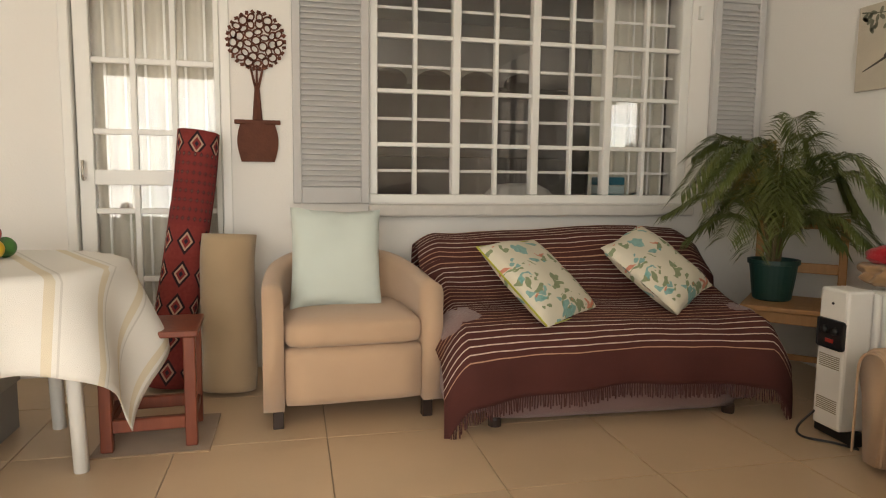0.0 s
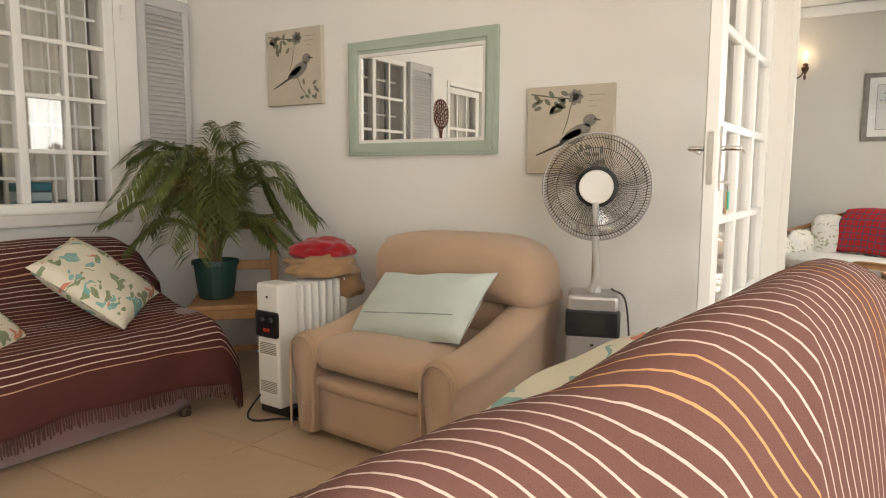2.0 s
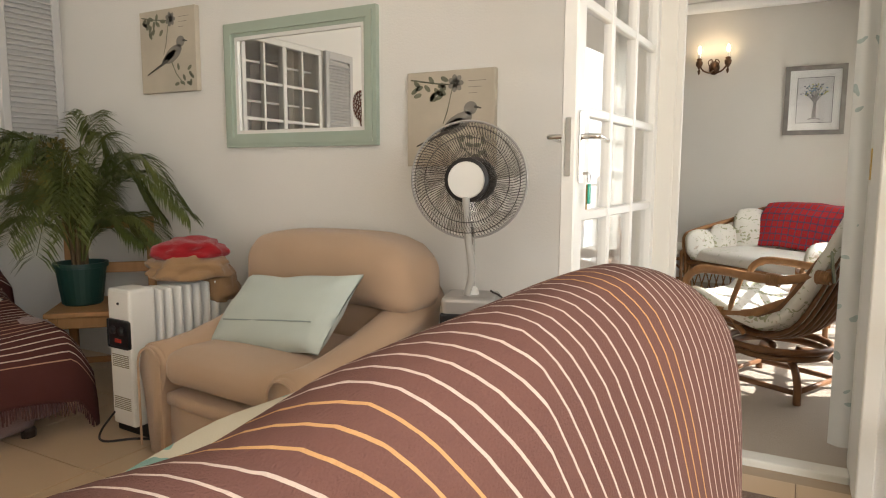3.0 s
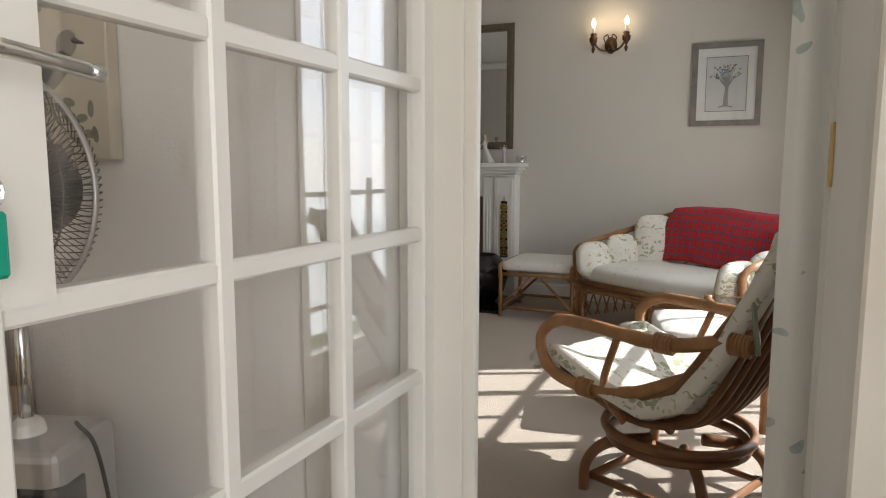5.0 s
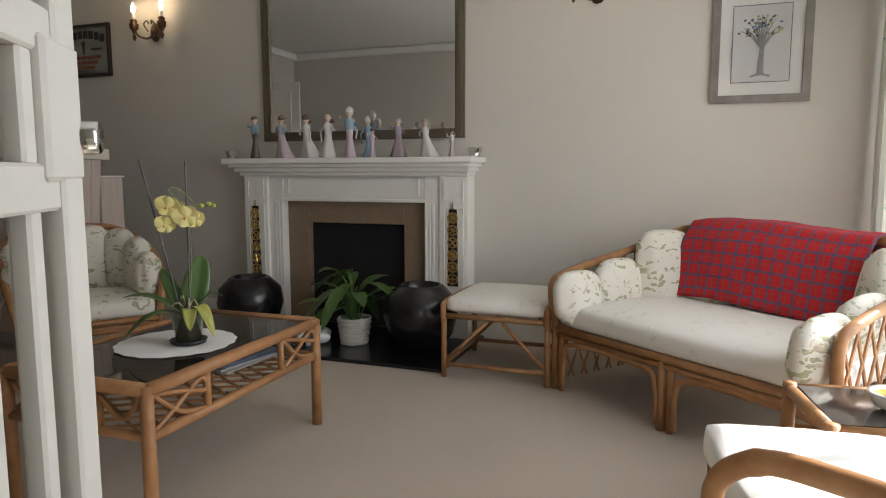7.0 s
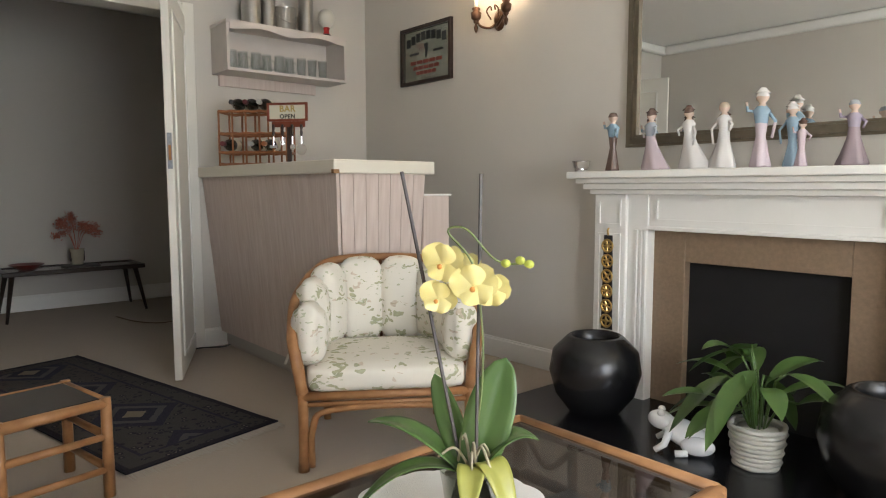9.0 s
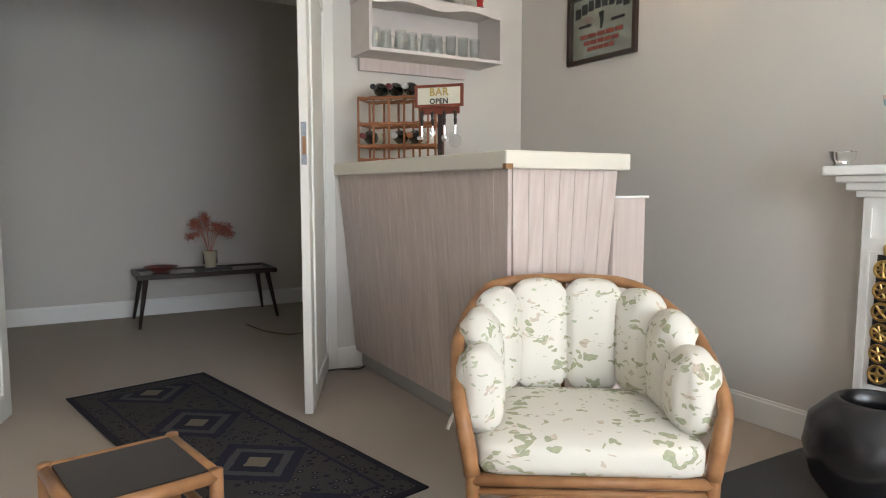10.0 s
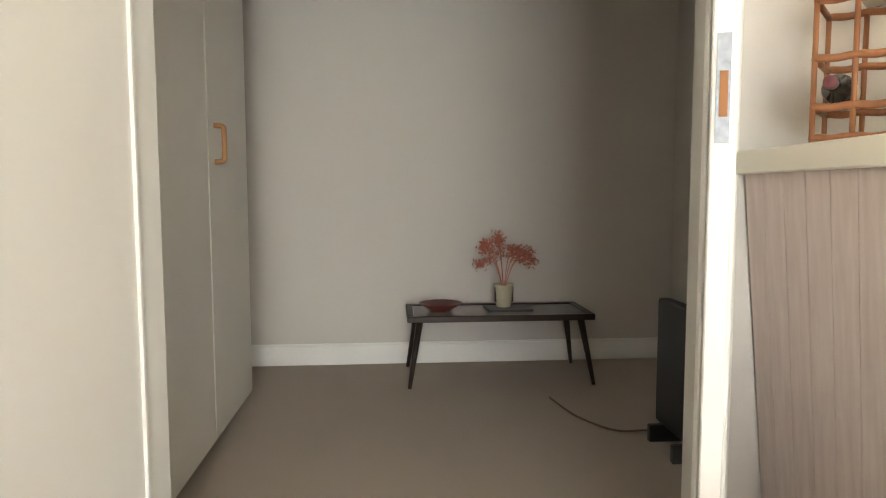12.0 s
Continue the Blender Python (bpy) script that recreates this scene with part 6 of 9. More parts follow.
om = thing("overmantel_mirror", "large mirror in a silver-gilt moulded frame", "mirror", pose(XE - 0.002, 2.29, 1.835, 0, 0, -90))
GILT = mat("antique_silver_gilt", (0.22, 0.19, 0.14), 0.45, 0.75, vary=0.25, scale=30)
frame_parts(om, 1.50, 1.07, 0.08, 0.04, GILT, ((0.0, 0.014, 0.022), (0.014, 0.036, 0.034), (0.036, 0.05, 0.018), (0.05, 0.062, 0.024)))
part("mirror_glass", boxm(-0.69, 0.69, -0.008, -0.002, -0.475, 0.475), MIRROR, om)


def figurine(x, y, kind, h, colours, seed):
    """Small glazed porcelain statuette; one plain shape."""
    rnd = random.Random(seed)
    bm = bmesh.new()
    k = h / 0.27
    flare = 0.044 if kind == "gown" else 0.027 if kind == "slim" else 0.046
    prof = [(flare * 0.95, 0), (flare, 0.01), (flare * 0.8, 0.05), (flare * 0.5, 0.11), (0.017, 0.155), (0.021, 0.185), (0.024, 0.20), (0.010, 0.218), (0.008, 0.225), (0.017, 0.238), (0.018, 0.25), (0.012, 0.264), (0.0, 0.268)]
    lathe(bm, [(r * k * 1.22, z * k) for r, z in prof], 16)
    bend = rnd.uniform(-0.25, 0.25)
    for v in bm.verts:
        a = math.atan2(v.co.y, v.co.x)
        t = v.co.z / h
        if t < 0.5:
            f = 1 + 0.24 * math.sin(a * 5 + seed + 2 * t) * (1 - 2 * t)
            v.co.x *= f * 0.75
            v.co.y *= f * (1.25 if kind == "sway" else 1.0)
        v.co.y += bend * h * (0.10 * math.sin(t * 3.1))
        if kind == "sway" and t < 0.55:
            v.co.y -= 0.26 * h * (0.55 - t)
    for s in (-1, 1):
        up = rnd.choice((0.0, 0.05, -0.03))
        tube(bm, [(0, s * 0.018 * k, 0.197 * k), (-0.012 * k, s * 0.045 * k, (0.175 + up * 0.5) * k), (-0.014 * k, s * 0.035 * k if up <= 0 else s * 0.05 * k, (0.15 + up * 1.6) * k)], 0.0065 * k, sides=6, taper=0.005 * k)
    if seed % 3 != 1:
        lathe(bm, [(0.0, 0.262 * k), (0.028 * k, 0.258 * k), (0.016 * k, 0.268 * k), (0.010 * k, 0.278 * k), (0, 0.279 * k)], 14)
    m, n, l, b = node_mat("porcelain_%d" % seed, 0.22)
    tc = n.new("ShaderNodeTexCoord")
    sep = n.new("ShaderNodeSeparateXYZ")
    l.new(tc.outputs["Object"], sep.inputs[0])
    z = math_node(n, l, "ADD", sep.outputs[2], math_node(n, l, "MULTIPLY", noise_node(n, l, tc.outputs["Object"], 30), 0.02))
    c = mix_node(n, l, math_node(n, l, "GREATER_THAN", z, 0.155 * k + 0.01), colours[0], colours[1])
    c = mix_node(n, l, math_node(n, l, "GREATER_THAN", z, 0.215 * k + 0.01), c, (0.55, 0.42, 0.34))
    c = mix_node(n, l, math_node(n, l, "GREATER_THAN", z, 0.245 * k + 0.01), c, colours[2])
    l.new(c, b.inputs["Base Color"])
    ob = part("figurine", bm, m, smooth=True)
    tagged(ob, "glazed porcelain figurine in pale pastel tones on the mantel", "figurine", "mantel figurines")
    ob.matrix_basis = pose(x, y, 1.175, 0, 0, rnd.uniform(-25, 25))


W1, PK, BL, BR, GR = (0.60, 0.58, 0.56), (0.50, 0.42, 0.45), (0.26, 0.36, 0.44), (0.15, 0.10, 0.08), (0.33, 0.35, 0.38)
for i, (y, kind, h, c) in enumerate((
    (3.01, "slim", 0.275, (BR, BL, BR)), (2.79, "sway", 0.265, (PK, GR, BR)), (2.602, "sway", 0.262, (W1, W1, BR)),
    (2.437, "gown", 0.272, (W1, W1, (0.5, 0.42, 0.32))), (2.273, "slim", 0.30, (PK, BL, W1)), (2.11, "slim", 0.175, (PK, PK, BR)),
    (1.93, "gown", 0.235, ((0.30, 0.24, 0.26), (0.32, 0.28, 0.34), GR)), (1.745, "sway", 0.22, (W1, W1, (0.45, 0.38, 0.3))), (1.57, "slim", 0.16, (PK, W1, BR)))):
    figurine(XE - 0.18, y, kind, h * 1.07, c, i + 1)
figurine(XE - 0.09, 2.19, "slim", 0.265, (BL, BL, W1), 14)


def silver_bowl(y):
    b = thing("silver_bowl", "small chased silver salt bowl on the mantel", "bowl", pose(XE - 0.19, y, 1.175), group="silver bowls")
    part("bowl", lathe(bmesh.new(), [(0.028, 0), (0.035, 0.004), (0.030, 0.012), (0.042, 0.03), (0.046, 0.052), (0.050, 0.056), (0.043, 0.055), (0.036, 0.03), (0.0, 0.02)], 24), CHROME, b, smooth=True)


silver_bowl(3.195)
silver_bowl(1.415)


def sconce(y):
    s = thing("wall_sconce", "twin-arm dark bronze wall light with lit candle bulbs", "wall light", pose(XE - 0.002, y, 2.125), group="wall sconces")
    part("backplate", lathe(bmesh.new(), [(0.045, 0), (0.05, 0.01), (0.03, 0.025), (0.018, 0.04), (0, 0.05)], 20, m=pose(0, 0, 0, 0, -90) @ Matrix.Diagonal((1.35, 1, 1, 1))), BRONZE, s, smooth=True)
    glow = bpy.data.materials.get("lit_bulb")
    if glow is None:
        glow = bpy.data.materials.new("lit_bulb")
        glow.use_nodes = True
        bb = glow.node_tree.nodes["Principled BSDF"]
        bb.inputs["Emission Color"].default_value = (1.0, 0.72, 0.38, 1)
        bb.inputs["Emission Strength"].default_value = 6.0
    for k in (-1, 1):
        arm = part("arm", tubem([(-0.02, 0, -0.01), (-0.06, k * 0.03, -0.05), (-0.09, k * 0.09, -0.03), (-0.085, k * 0.125, 0.03), (-0.085, k * 0.13, 0.075)], 0.008, smooth_steps=6), BRONZE, s, smooth=True)
        part("scroll", tubem([(-0.05, k * 0.03, 0.0), (-0.07, k * 0.05, 0.05), (-0.07, k * 0.02, 0.075), (-0.06, k * 0.015, 0.05)], 0.005, smooth_steps=5), BRONZE, s, smooth=True)
        part("cup", lathe(bmesh.new(), [(0.010, 0.02), (0.03, 0.04), (0.034, 0.075), (0.02, 0.085), (0.028, 0.10), (0.015, 0.11)], 16, (-0.085, k * 0.13, -0.02)), BRONZE, arm, smooth=True)
        part("drop", lathe(bmesh.new(), [(0.0, -0.07), (0.008, -0.06), (0.015, -0.035), (0.006, -0.015), (0.018, 0.0), (0.012, 0.02), (0, 0.03)], 14, (-0.085, k * 0.13, 0.0)), BRONZE, arm, smooth=True)
        part("candle_tube", lathe(bmesh.new(), [(0.012, 0.085), (0.012, 0.135), (0.0, 0.137)], 14, (-0.085, k * 0.13, 0.0)), TRIM, arm, smooth=True)
        part("bulb", lathe(bmesh.new(), [(0.008, 0.137), (0.016, 0.155), (0.017, 0.17), (0.010, 0.195), (0.0, 0.21)], 14, (-0.085, k * 0.13, 0.0)), glow, arm, "glowing candle bulb", smooth=True)
    la = bpy.data.lights.new("sconce_light", "POINT")
    la.energy, la.color, la.shadow_soft_size = 0.6, (1.0, 0.72, 0.42), 0.04
    new("sconce_light", la).location = (XE - 0.17, y, 2.33)


sconce(0.725)
sconce(3.98)


def tree_picture():
    w, h = 0.50, 0.63
    p = thing("framed_print", "framed print of a tree with coloured leaves", "picture", pose(XE - 0.002, -0.155, 1.775, 0, 0, -90))
    frame_parts(p, w, h, 0.04, 0.02, mat("mottled_pewter", (0.22, 0.20, 0.18), 0.45, 0.4, vary=0.5, scale=14), ((0.0, 0.042, 0.024),))
    part("mount", boxm(-w / 2 + 0.042, w / 2 - 0.042, -0.010, -0.002, -h / 2 + 0.042, h / 2 - 0.042), mat("white_mount", (0.74, 0.73, 0.71), 0.8, vary=0.02), p)
    part("paper", boxm(-0.145, 0.145, -0.013, -0.0105, -0.205, 0.205), mat("pale_paper", (0.60, 0.59, 0.59), 0.8, vary=0.06), p)
    ink = mat("pencil_ink", (0.09, 0.09, 0.10), 0.9, vary=0.3, scale=40)
    fr = bmesh.new()
    for a in ((-0.147, 0.147, -0.207, -0.203), (-0.147, 0.147, 0.203, 0.207), (-0.147, -0.143, -0.203, 0.203), (0.143, 0.147, -0.203, 0.203)):
        box(fr, a[0], a[1], -0.0145, -0.0125, a[2], a[3])
    part("ink_border", fr, ink, p)
    bm = bmesh.new()
    y = -0.0145
    tube(bm, [(0.0, y, -0.17), (0.0, y, -0.10), (0.005, y, -0.02)], 0.022, sides=6, taper=0.013)
    tube(bm, [(-0.05, y, -0.175), (-0.015, y, -0.165), (0.0, y, -0.13)], 0.006, sides=5)
    tube(bm, [(0.05, y, -0.175), (0.015, y, -0.165), (0.0, y, -0.13)], 0.006, sides=5)
    rnd = random.Random(6)
    tips = []
    for k in range(11):
        a = radians(20 + 14 * k)
        e = (0.118 * math.cos(a) * rnd.uniform(0.8, 1), 0.03 + 0.135 * math.sin(a) * rnd.uniform(0.75, 1))
        tube(bm, [(0.002, y, -0.03), (e[0] * 0.45, y, e[1] * 0.5), (e[0], y, e[1])], 0.005, sides=4, taper=0.0015)
        tips.append(e)
    bmesh.ops.scale(bm, vec=(1, 0.12, 1), verts=bm.verts[:], space=Matrix.Translation((0, -y, 0)))
    part("drawn_tree", bm, mat("grey_pencil", (0.26, 0.25, 0.25), 0.9, vary=0.3, scale=40), p)
    cols = [mat("leaf_ink_%d" % i, c, 0.8, vary=0.2) for i, c in enumerate(((0.03, 0.04, 0.10), (0.10, 0.22, 0.36), (0.42, 0.40, 0.06), (0.10, 0.14, 0.16)))]
    for i, cm in enumerate(cols):
        bm = bmesh.new()
        for k in range(12):
            e = tips[rnd.randrange(len(tips))]
            q = rnd.uniform(0.45, 1.08)
            cx, cz = e[0] * q + rnd.uniform(-0.015, 0.015), e[1] * q + rnd.uniform(-0.012, 0.02)
            bm.faces.new([bm.verts.new((cx + 0.008 * math.cos(t), -0.0155, cz + 0.006 * math.sin(t))) for t in [2 * math.pi * j / 8 for j in range(8)]])
        tagged(part("painted_leaf", bm, cm, p), kind="stuff")
    g = part("cover_glass", boxm(-w / 2 + 0.042, w / 2 - 0.042, -0.018, -0.017, -h / 2 + 0.042, h / 2 - 0.042), PANE, p)
    g.visible_shadow = False


tree_picture()


def pub_mirror():
    p = thing("pub_mirror", "framed printed mirror with dark and red lettering", "picture", pose(XE - 0.002, 4.704, 2.03, 0, 0, -90) @ Matrix.Scale(1.12, 4))
    w, h = 0.50, 0.50
    frame_parts(p, w, 0.36, 0.03, 0.02, DARKWOOD, ((0.0, 0.022, 0.022),))
    part("mirror_glass", boxm(-w / 2 + 0.02, w / 2 - 0.02, -0.008, -0.002, -0.16, 0.16), mat("green_grey_mirror", (0.36, 0.39, 0.34), 0.15, 0.8, vary=0.1), p)
    dark, red = mat("dark_print", (0.02, 0.022, 0.02), 0.5), mat("red_print", (0.22, 0.05, 0.03), 0.5)
    bm = bmesh.new()
    for k in range(8):
        x = -0.175 + 0.05 * k
        z = 0.075 + 0.035 * (1 - ((x) / 0.19) ** 2)
        box(bm, x - 0.019, x + 0.019, -0.0105, -0.0085, z - 0.022, z + 0.03)
    part("headline_bar", bm, dark, p)
    bm = bmesh.new()
    tube(bm, [(0, -0.0095, 0.065), (0.006, -0.0095, 0.02), (0, -0.0095, -0.02)], 0.02, sides=6, taper=0.006)
    bmesh.ops.scale(bm, vec=(1, 0.06, 1), verts=bm.verts[:], space=Matrix.Translation((0, 0.0095, 0)))
    part("emblem", bm, dark, p)
    for x in (-0.12, 0.12):
        part("caption_bar", boxm(x - 0.045, x + 0.045, -0.0105, -0.0085, 0.005, 0.018), dark, p)
    bm = bmesh.new()
    for z, a in ((-0.045, 0.16), (-0.08, 0.13), (-0.112, 0.10)):
        for k in range(5):
            x = -a + 2 * a * (k + 0.5) / 5
            box(bm, x - a / 6, x + a / 6, -0.0105, -0.0085, z - 0.009, z + 0.012)
    part("text_bar", bm, red, p)


pub_mirror()


def clay_pot(x, y, r, label):
    p = thing("clay_pot", label, "pot", pose(x, y, 0.022), group="black clay pots")
    part("pot_body", lathe(bmesh.new(), [(r * 0.45, 0), (r * 0.55, 0.01), (r * 0.86, r * 0.45), (r, r * 0.95), (r * 0.93, r * 1.4), (r * 0.62, r * 1.72), (r * 0.55, r * 1.76), (r * 0.5, r * 1.74), (r * 0.55, r * 1.5), (0.0, r * 0.2)], 40), BLACKGLOSS, p, smooth=True)


clay_pot(7.30, 2.89, 0.215, "round burnished black clay pot on the hearth")
clay_pot(7.29, 1.67, 0.225, "round burnished black clay pot beside the grate")


def leafy_plant():
    p = thing("peace_lily", "dark green leafy plant in a whitewashed basket", "plant", pose(7.28, 2.11, 0.022) @ Matrix.Scale(1.15, 4))
    wicker = mat("whitewashed_wicker", (0.55, 0.54, 0.48), 0.85, vary=0.25, scale=25)
    bk = part("basket", lathe(bmesh.new(), [(0.06, 0.0), (0.064, 0.13), (0, 0.132)], 20), wicker, p, "whitewashed woven basket", smooth=True)
    for k in range(9):
        z, r = 0.009 + k * 0.016, 0.068 + 0.0022 * k
        ring = [(r * (1 + 0.04 * math.sin(6 * t + k * 3.1)), t) for t in [2 * math.pi * j / 36 for j in range(36)]]
        part("wicker_band", tubem([(q * math.cos(t), q * math.sin(t), z) for q, t in ring], 0.009, sides=6, closed=True), wicker, bk, smooth=True)
    rnd = random.Random(8)
    for k in range(26):
        a = rnd.random() * 6.28
        top = rnd.uniform(0.22, 0.50)
        out = rnd.uniform(0.05, 0.27)
        ca, sa = math.cos(a), math.sin(a)
        L, w = rnd.uniform(0.18, 0.27), rnd.uniform(0.034, 0.052)
        ca = min(ca, 0.6)
        base = Vector((out * ca * 0.5, out * sa * 0.5, top * 0.8))
        tipdir = Vector((ca * 0.8, sa * 0.8, rnd.uniform(-0.4, 0.7))).normalized()
        bm = bmesh.new()
        tube(bm, [(0.02 * ca, 0.02 * sa, 0.12), tuple(base * 0.6 + Vector((0, 0, 0.10))), tuple(base)], 0.004, sides=5)

        def g(u, v, base=base, tipdir=tipdir, L=L, w=w):
            side = tipdir.cross(Vector((0, 0, 1))).normalized()
            ww = w * math.sin(math.pi * min(1, u * 0.97 + 0.03)) ** 0.8
            return base + tipdir * (L * u) + side * ((v - 0.5) * 2 * ww) + Vector((0, 0, 0.25 * ww * abs(2 * v - 1) - 0.10 * u * u))
        sheet(bm, g, 8, 4)
        part("leaf", bm, LEAF2, p, smooth=True)


leafy_plant()


def frog():
    bm = bmesh.new()

    def ell(c, r, rot=(0, 0, 0)):
        m = pose(*c, *rot) @ Matrix.Diagonal((*r, 1))
        bmesh.ops.create_icosphere(bm, subdivisions=3, radius=1.0, matrix=m)
    ell((0.02, 0, 0.055), (0.085, 0.055, 0.045), (0, 22, 0))
    ell((-0.06, 0, 0.095), (0.045, 0.04, 0.032), (0, 10, 0))
    for s in (-1, 1):
        ell((-0.06, s * 0.022, 0.125), (0.013, 0.012, 0.013))
        ell((0.06, s * 0.055, 0.035), (0.055, 0.024, 0.032))
        tube(bm, [(-0.03, s * 0.04, 0.07), (-0.045, s * 0.06, 0.03), (-0.075, s * 0.065, 0.008)], 0.014, sides=8, taper=0.010)
        tube(bm, [(0.03, s * 0.07, 0.012), (-0.01, s * 0.075, 0.008)], 0.012, sides=8)
    ob = tagged(part("frog_ornament", bm, mat("white_glazed_ceramic", (0.72, 0.72, 0.71), 0.2, vary=0.04), smooth=True), "white glazed ceramic frog crouching on the hearth", "ornament")
    ob.matrix_basis = pose(7.20, 2.39, 0.023, 0, 0, -62) @ Matrix.Scale(1.2, 4)


frog()

# ---- cane furniture ----


def lattice(bm, f, nu, nv, r):
    """Crossing canes over a surface f(u, v)."""
    for k in range(-nv, nu + 1):
        for s in (1, -1):
            pts = []
            for j in range(9):
                v = j / 8
                u = (k + (v if s > 0 else 1 - v) * nv * 0.6) / nu
                if 0 <= u <= 1:
                    pts.append(f(u, v))
            if len(pts) > 1:
                tube(bm, pts, r, sides=5)


def loveseat():
    # local: front -y, width 1.36
    a = math.degrees(math.atan2(-1.06, -0.82)) + 180
    s = thing("cane_loveseat", "honey cane two-seat sofa with a white seat cushion", "sofa", pose(6.775, 0.03, 0, 0, 0, a + 180))
    W, D = 0.675, 0.36
    for x in (-W, -0.02, W):
        part("leg", tubem([(x, -D, 0), (x, -D, 0.30 if x == -0.02 else 0.55)], 0.019, knots=0.2), CANE, s, smooth=True)
        part("leg", tubem([(x + 0.045, -D, 0), (x + 0.045, -D, 0.29)], 0.016), CANE, s, smooth=True)
    for x in (-W, W):
        part("back_leg", tubem([(x, D, 0), (x, D, 0.5)], 0.019), CANE, s, smooth=True)
        part("side_rail", tubem([(x, -D, 0.30), (x, D, 0.30)], 0.016), CANE, s, smooth=True)
    part("front_rail", tubem([(-W, -D, 0.31), (W, -D, 0.31)], 0.019, knots=0.25), CANE, s, smooth=True)
    part("front_rail", tubem([(-W, -D, 0.275), (W, -D, 0.275)], 0.014), CANE, s, smooth=True)
    part("back_rail", tubem([(-W, D, 0.30), (W, D, 0.30)], 0.016), CANE, s, smooth=True)
    for x0, x1 in ((-W + 0.045, -0.02), (0.03, W)):
        part("arch", tubem([(x0 + 0.02, -D - 0.01, 0.02), (x0 + 0.025, -D - 0.01, 0.18), (x0 + 0.10, -D - 0.01, 0.25), (x1 - 0.10, -D - 0.01, 0.25), (x1 - 0.025, -D - 0.01, 0.18), (x1 - 0.02, -D - 0.01, 0.02)], 0.013, smooth_steps=5), CANE, s, smooth=True)
    rim = [(-W, -D, 0.30), (-W - 0.01, -D - 0.02, 0.52), (-W - 0.01, -D + 0.10, 0.585), (-W, 0.12, 0.66), (-W + 0.10, D + 0.04, 0.76), (-W + 0.3, D + 0.08, 0.80), (0, D + 0.09, 0.805), (W - 0.3, D + 0.08, 0.80), (W - 0.10, D + 0.04, 0.76), (W, 0.12, 0.66), (W + 0.01, -D + 0.10, 0.585), (W + 0.01, -D - 0.02, 0.52), (W, -D, 0.30)]
    part("top_rim", tubem(rim, 0.021, sides=10, smooth_steps=5, knots=0.22), CANE, s, smooth=True)
    for x in (-W, W):
        bm = bmesh.new()
        lattice(bm, lambda u, v, x=x: Vector((x, -D + (2 * D) * u, 0.04 + (0.52 + 0.16 * u) * v)), 8, 4, 0.006)
        tagged(part("lattice", bm, CANE, s), kind="stuff")
    bm = bmesh.new()
    lattice(bm, lambda u, v: Vector((-W + 2 * W * u, D + 0.05, 0.04 + 0.72 * v)), 14, 5, 0.006)
    tagged(part("lattice", bm, CANE, s), kind="stuff")
    part("seat_base", boxm(-W + 0.02, W - 0.02, -D + 0.02, D - 0.01, 0.285, 0.315), CANE_DARK, s)
    bm = bmesh.new()
    soft_box(bm, -W + 0.025, W - 0.025, -D - 0.01, D - 0.05, 0.318, 0.44, 0.04, 0.012, 12)
    part("seat_cushion", bm, WHITE_CUSHION, s, "washed white seat cushion", smooth=True)
    for k in range(9):
        t = k / 8
        q = along([(-W + 0.09, -D + 0.06, 0.47), (-W + 0.09, 0.10, 0.53), (-W + 0.22, D - 0.04, 0.59), (0, D - 0.01, 0.60), (W - 0.22, D - 0.04, 0.59), (W - 0.09, 0.10, 0.53), (W - 0.09, -D + 0.06, 0.47)], t)
        q2 = along([(-W + 0.09, -D + 0.06, 0.47), (-W + 0.09, 0.10, 0.53), (-W + 0.22, D - 0.04, 0.59), (0, D - 0.01, 0.60), (W - 0.22, D - 0.04, 0.59), (W - 0.09, 0.10, 0.53), (W - 0.09, -D + 0.06, 0.47)], min(1, t + 0.01) if t < 1 else 0.99)
        an = math.degrees(math.atan2(q2.y - q.y, q2.x - q.x)) + (180 if t == 1 else 0)
        hh = 0.20 if 1 < k < 7 else 0.115
        bm = bmesh.new()
        soft_box(bm, -0.135, 0.135, -0.055, 0.055, -hh, hh, 0.06, 0.02, 8)
        bmesh.ops.transform(bm, matrix=pose(q.x, q.y, q.z, 0, 0, an) @ pose(0, 0, 0, -8, 0, 0), verts=bm.verts[:])
        part("back_cushion", bm, FLORAL, s, "leaf-print channel back cushion", smooth=True)
    # red tartan rug over the back
    m, n, l, b = node_mat("red_tartan_wool", 0.95)
    uv = n.new("ShaderNodeUVMap")
    sep = n.new("ShaderNodeSeparateXYZ")
    l.new(uv.outputs[0], sep.inputs[0])
    col = mix_node(n, l, noise_node(n, l, uv.outputs[0], 90), (0.42, 0.014, 0.022), (0.56, 0.03, 0.04))
    for ax in (0, 1):
        f = math_node(n, l, "FRACT", math_node(n, l, "DIVIDE", sep.outputs[ax], 0.062))
        on = math_node(n, l, "LESS_THAN", f, 0.2)
        col = mix_node(n, l, math_node(n, l, "MULTIPLY", on, 0.75), col, (0.07, 0.09, 0.15))
        on2 = math_node(n, l, "MULTIPLY", math_node(n, l, "GREATER_THAN", f, 0.5), math_node(n, l, "LESS_THAN", f, 0.56))
        col = mix_node(n, l, math_node(n, l, "MULTIPLY", on2, 0.4), col, (0.25, 0.10, 0.03))
    l.new(col, b.inputs["Base Color"])
    weave_bump(n, l, b, uv.outputs[0], 350, 0.6)
    prof = [(0, D + 0.125, 0.45), (0, D + 0.125, 0.80), (0, D + 0.08, 0.842), (0, D - 0.02, 0.835), (0, D - 0.09, 0.74), (0, D - 0.12, 0.60), (0, D - 0.14, 0.455)]

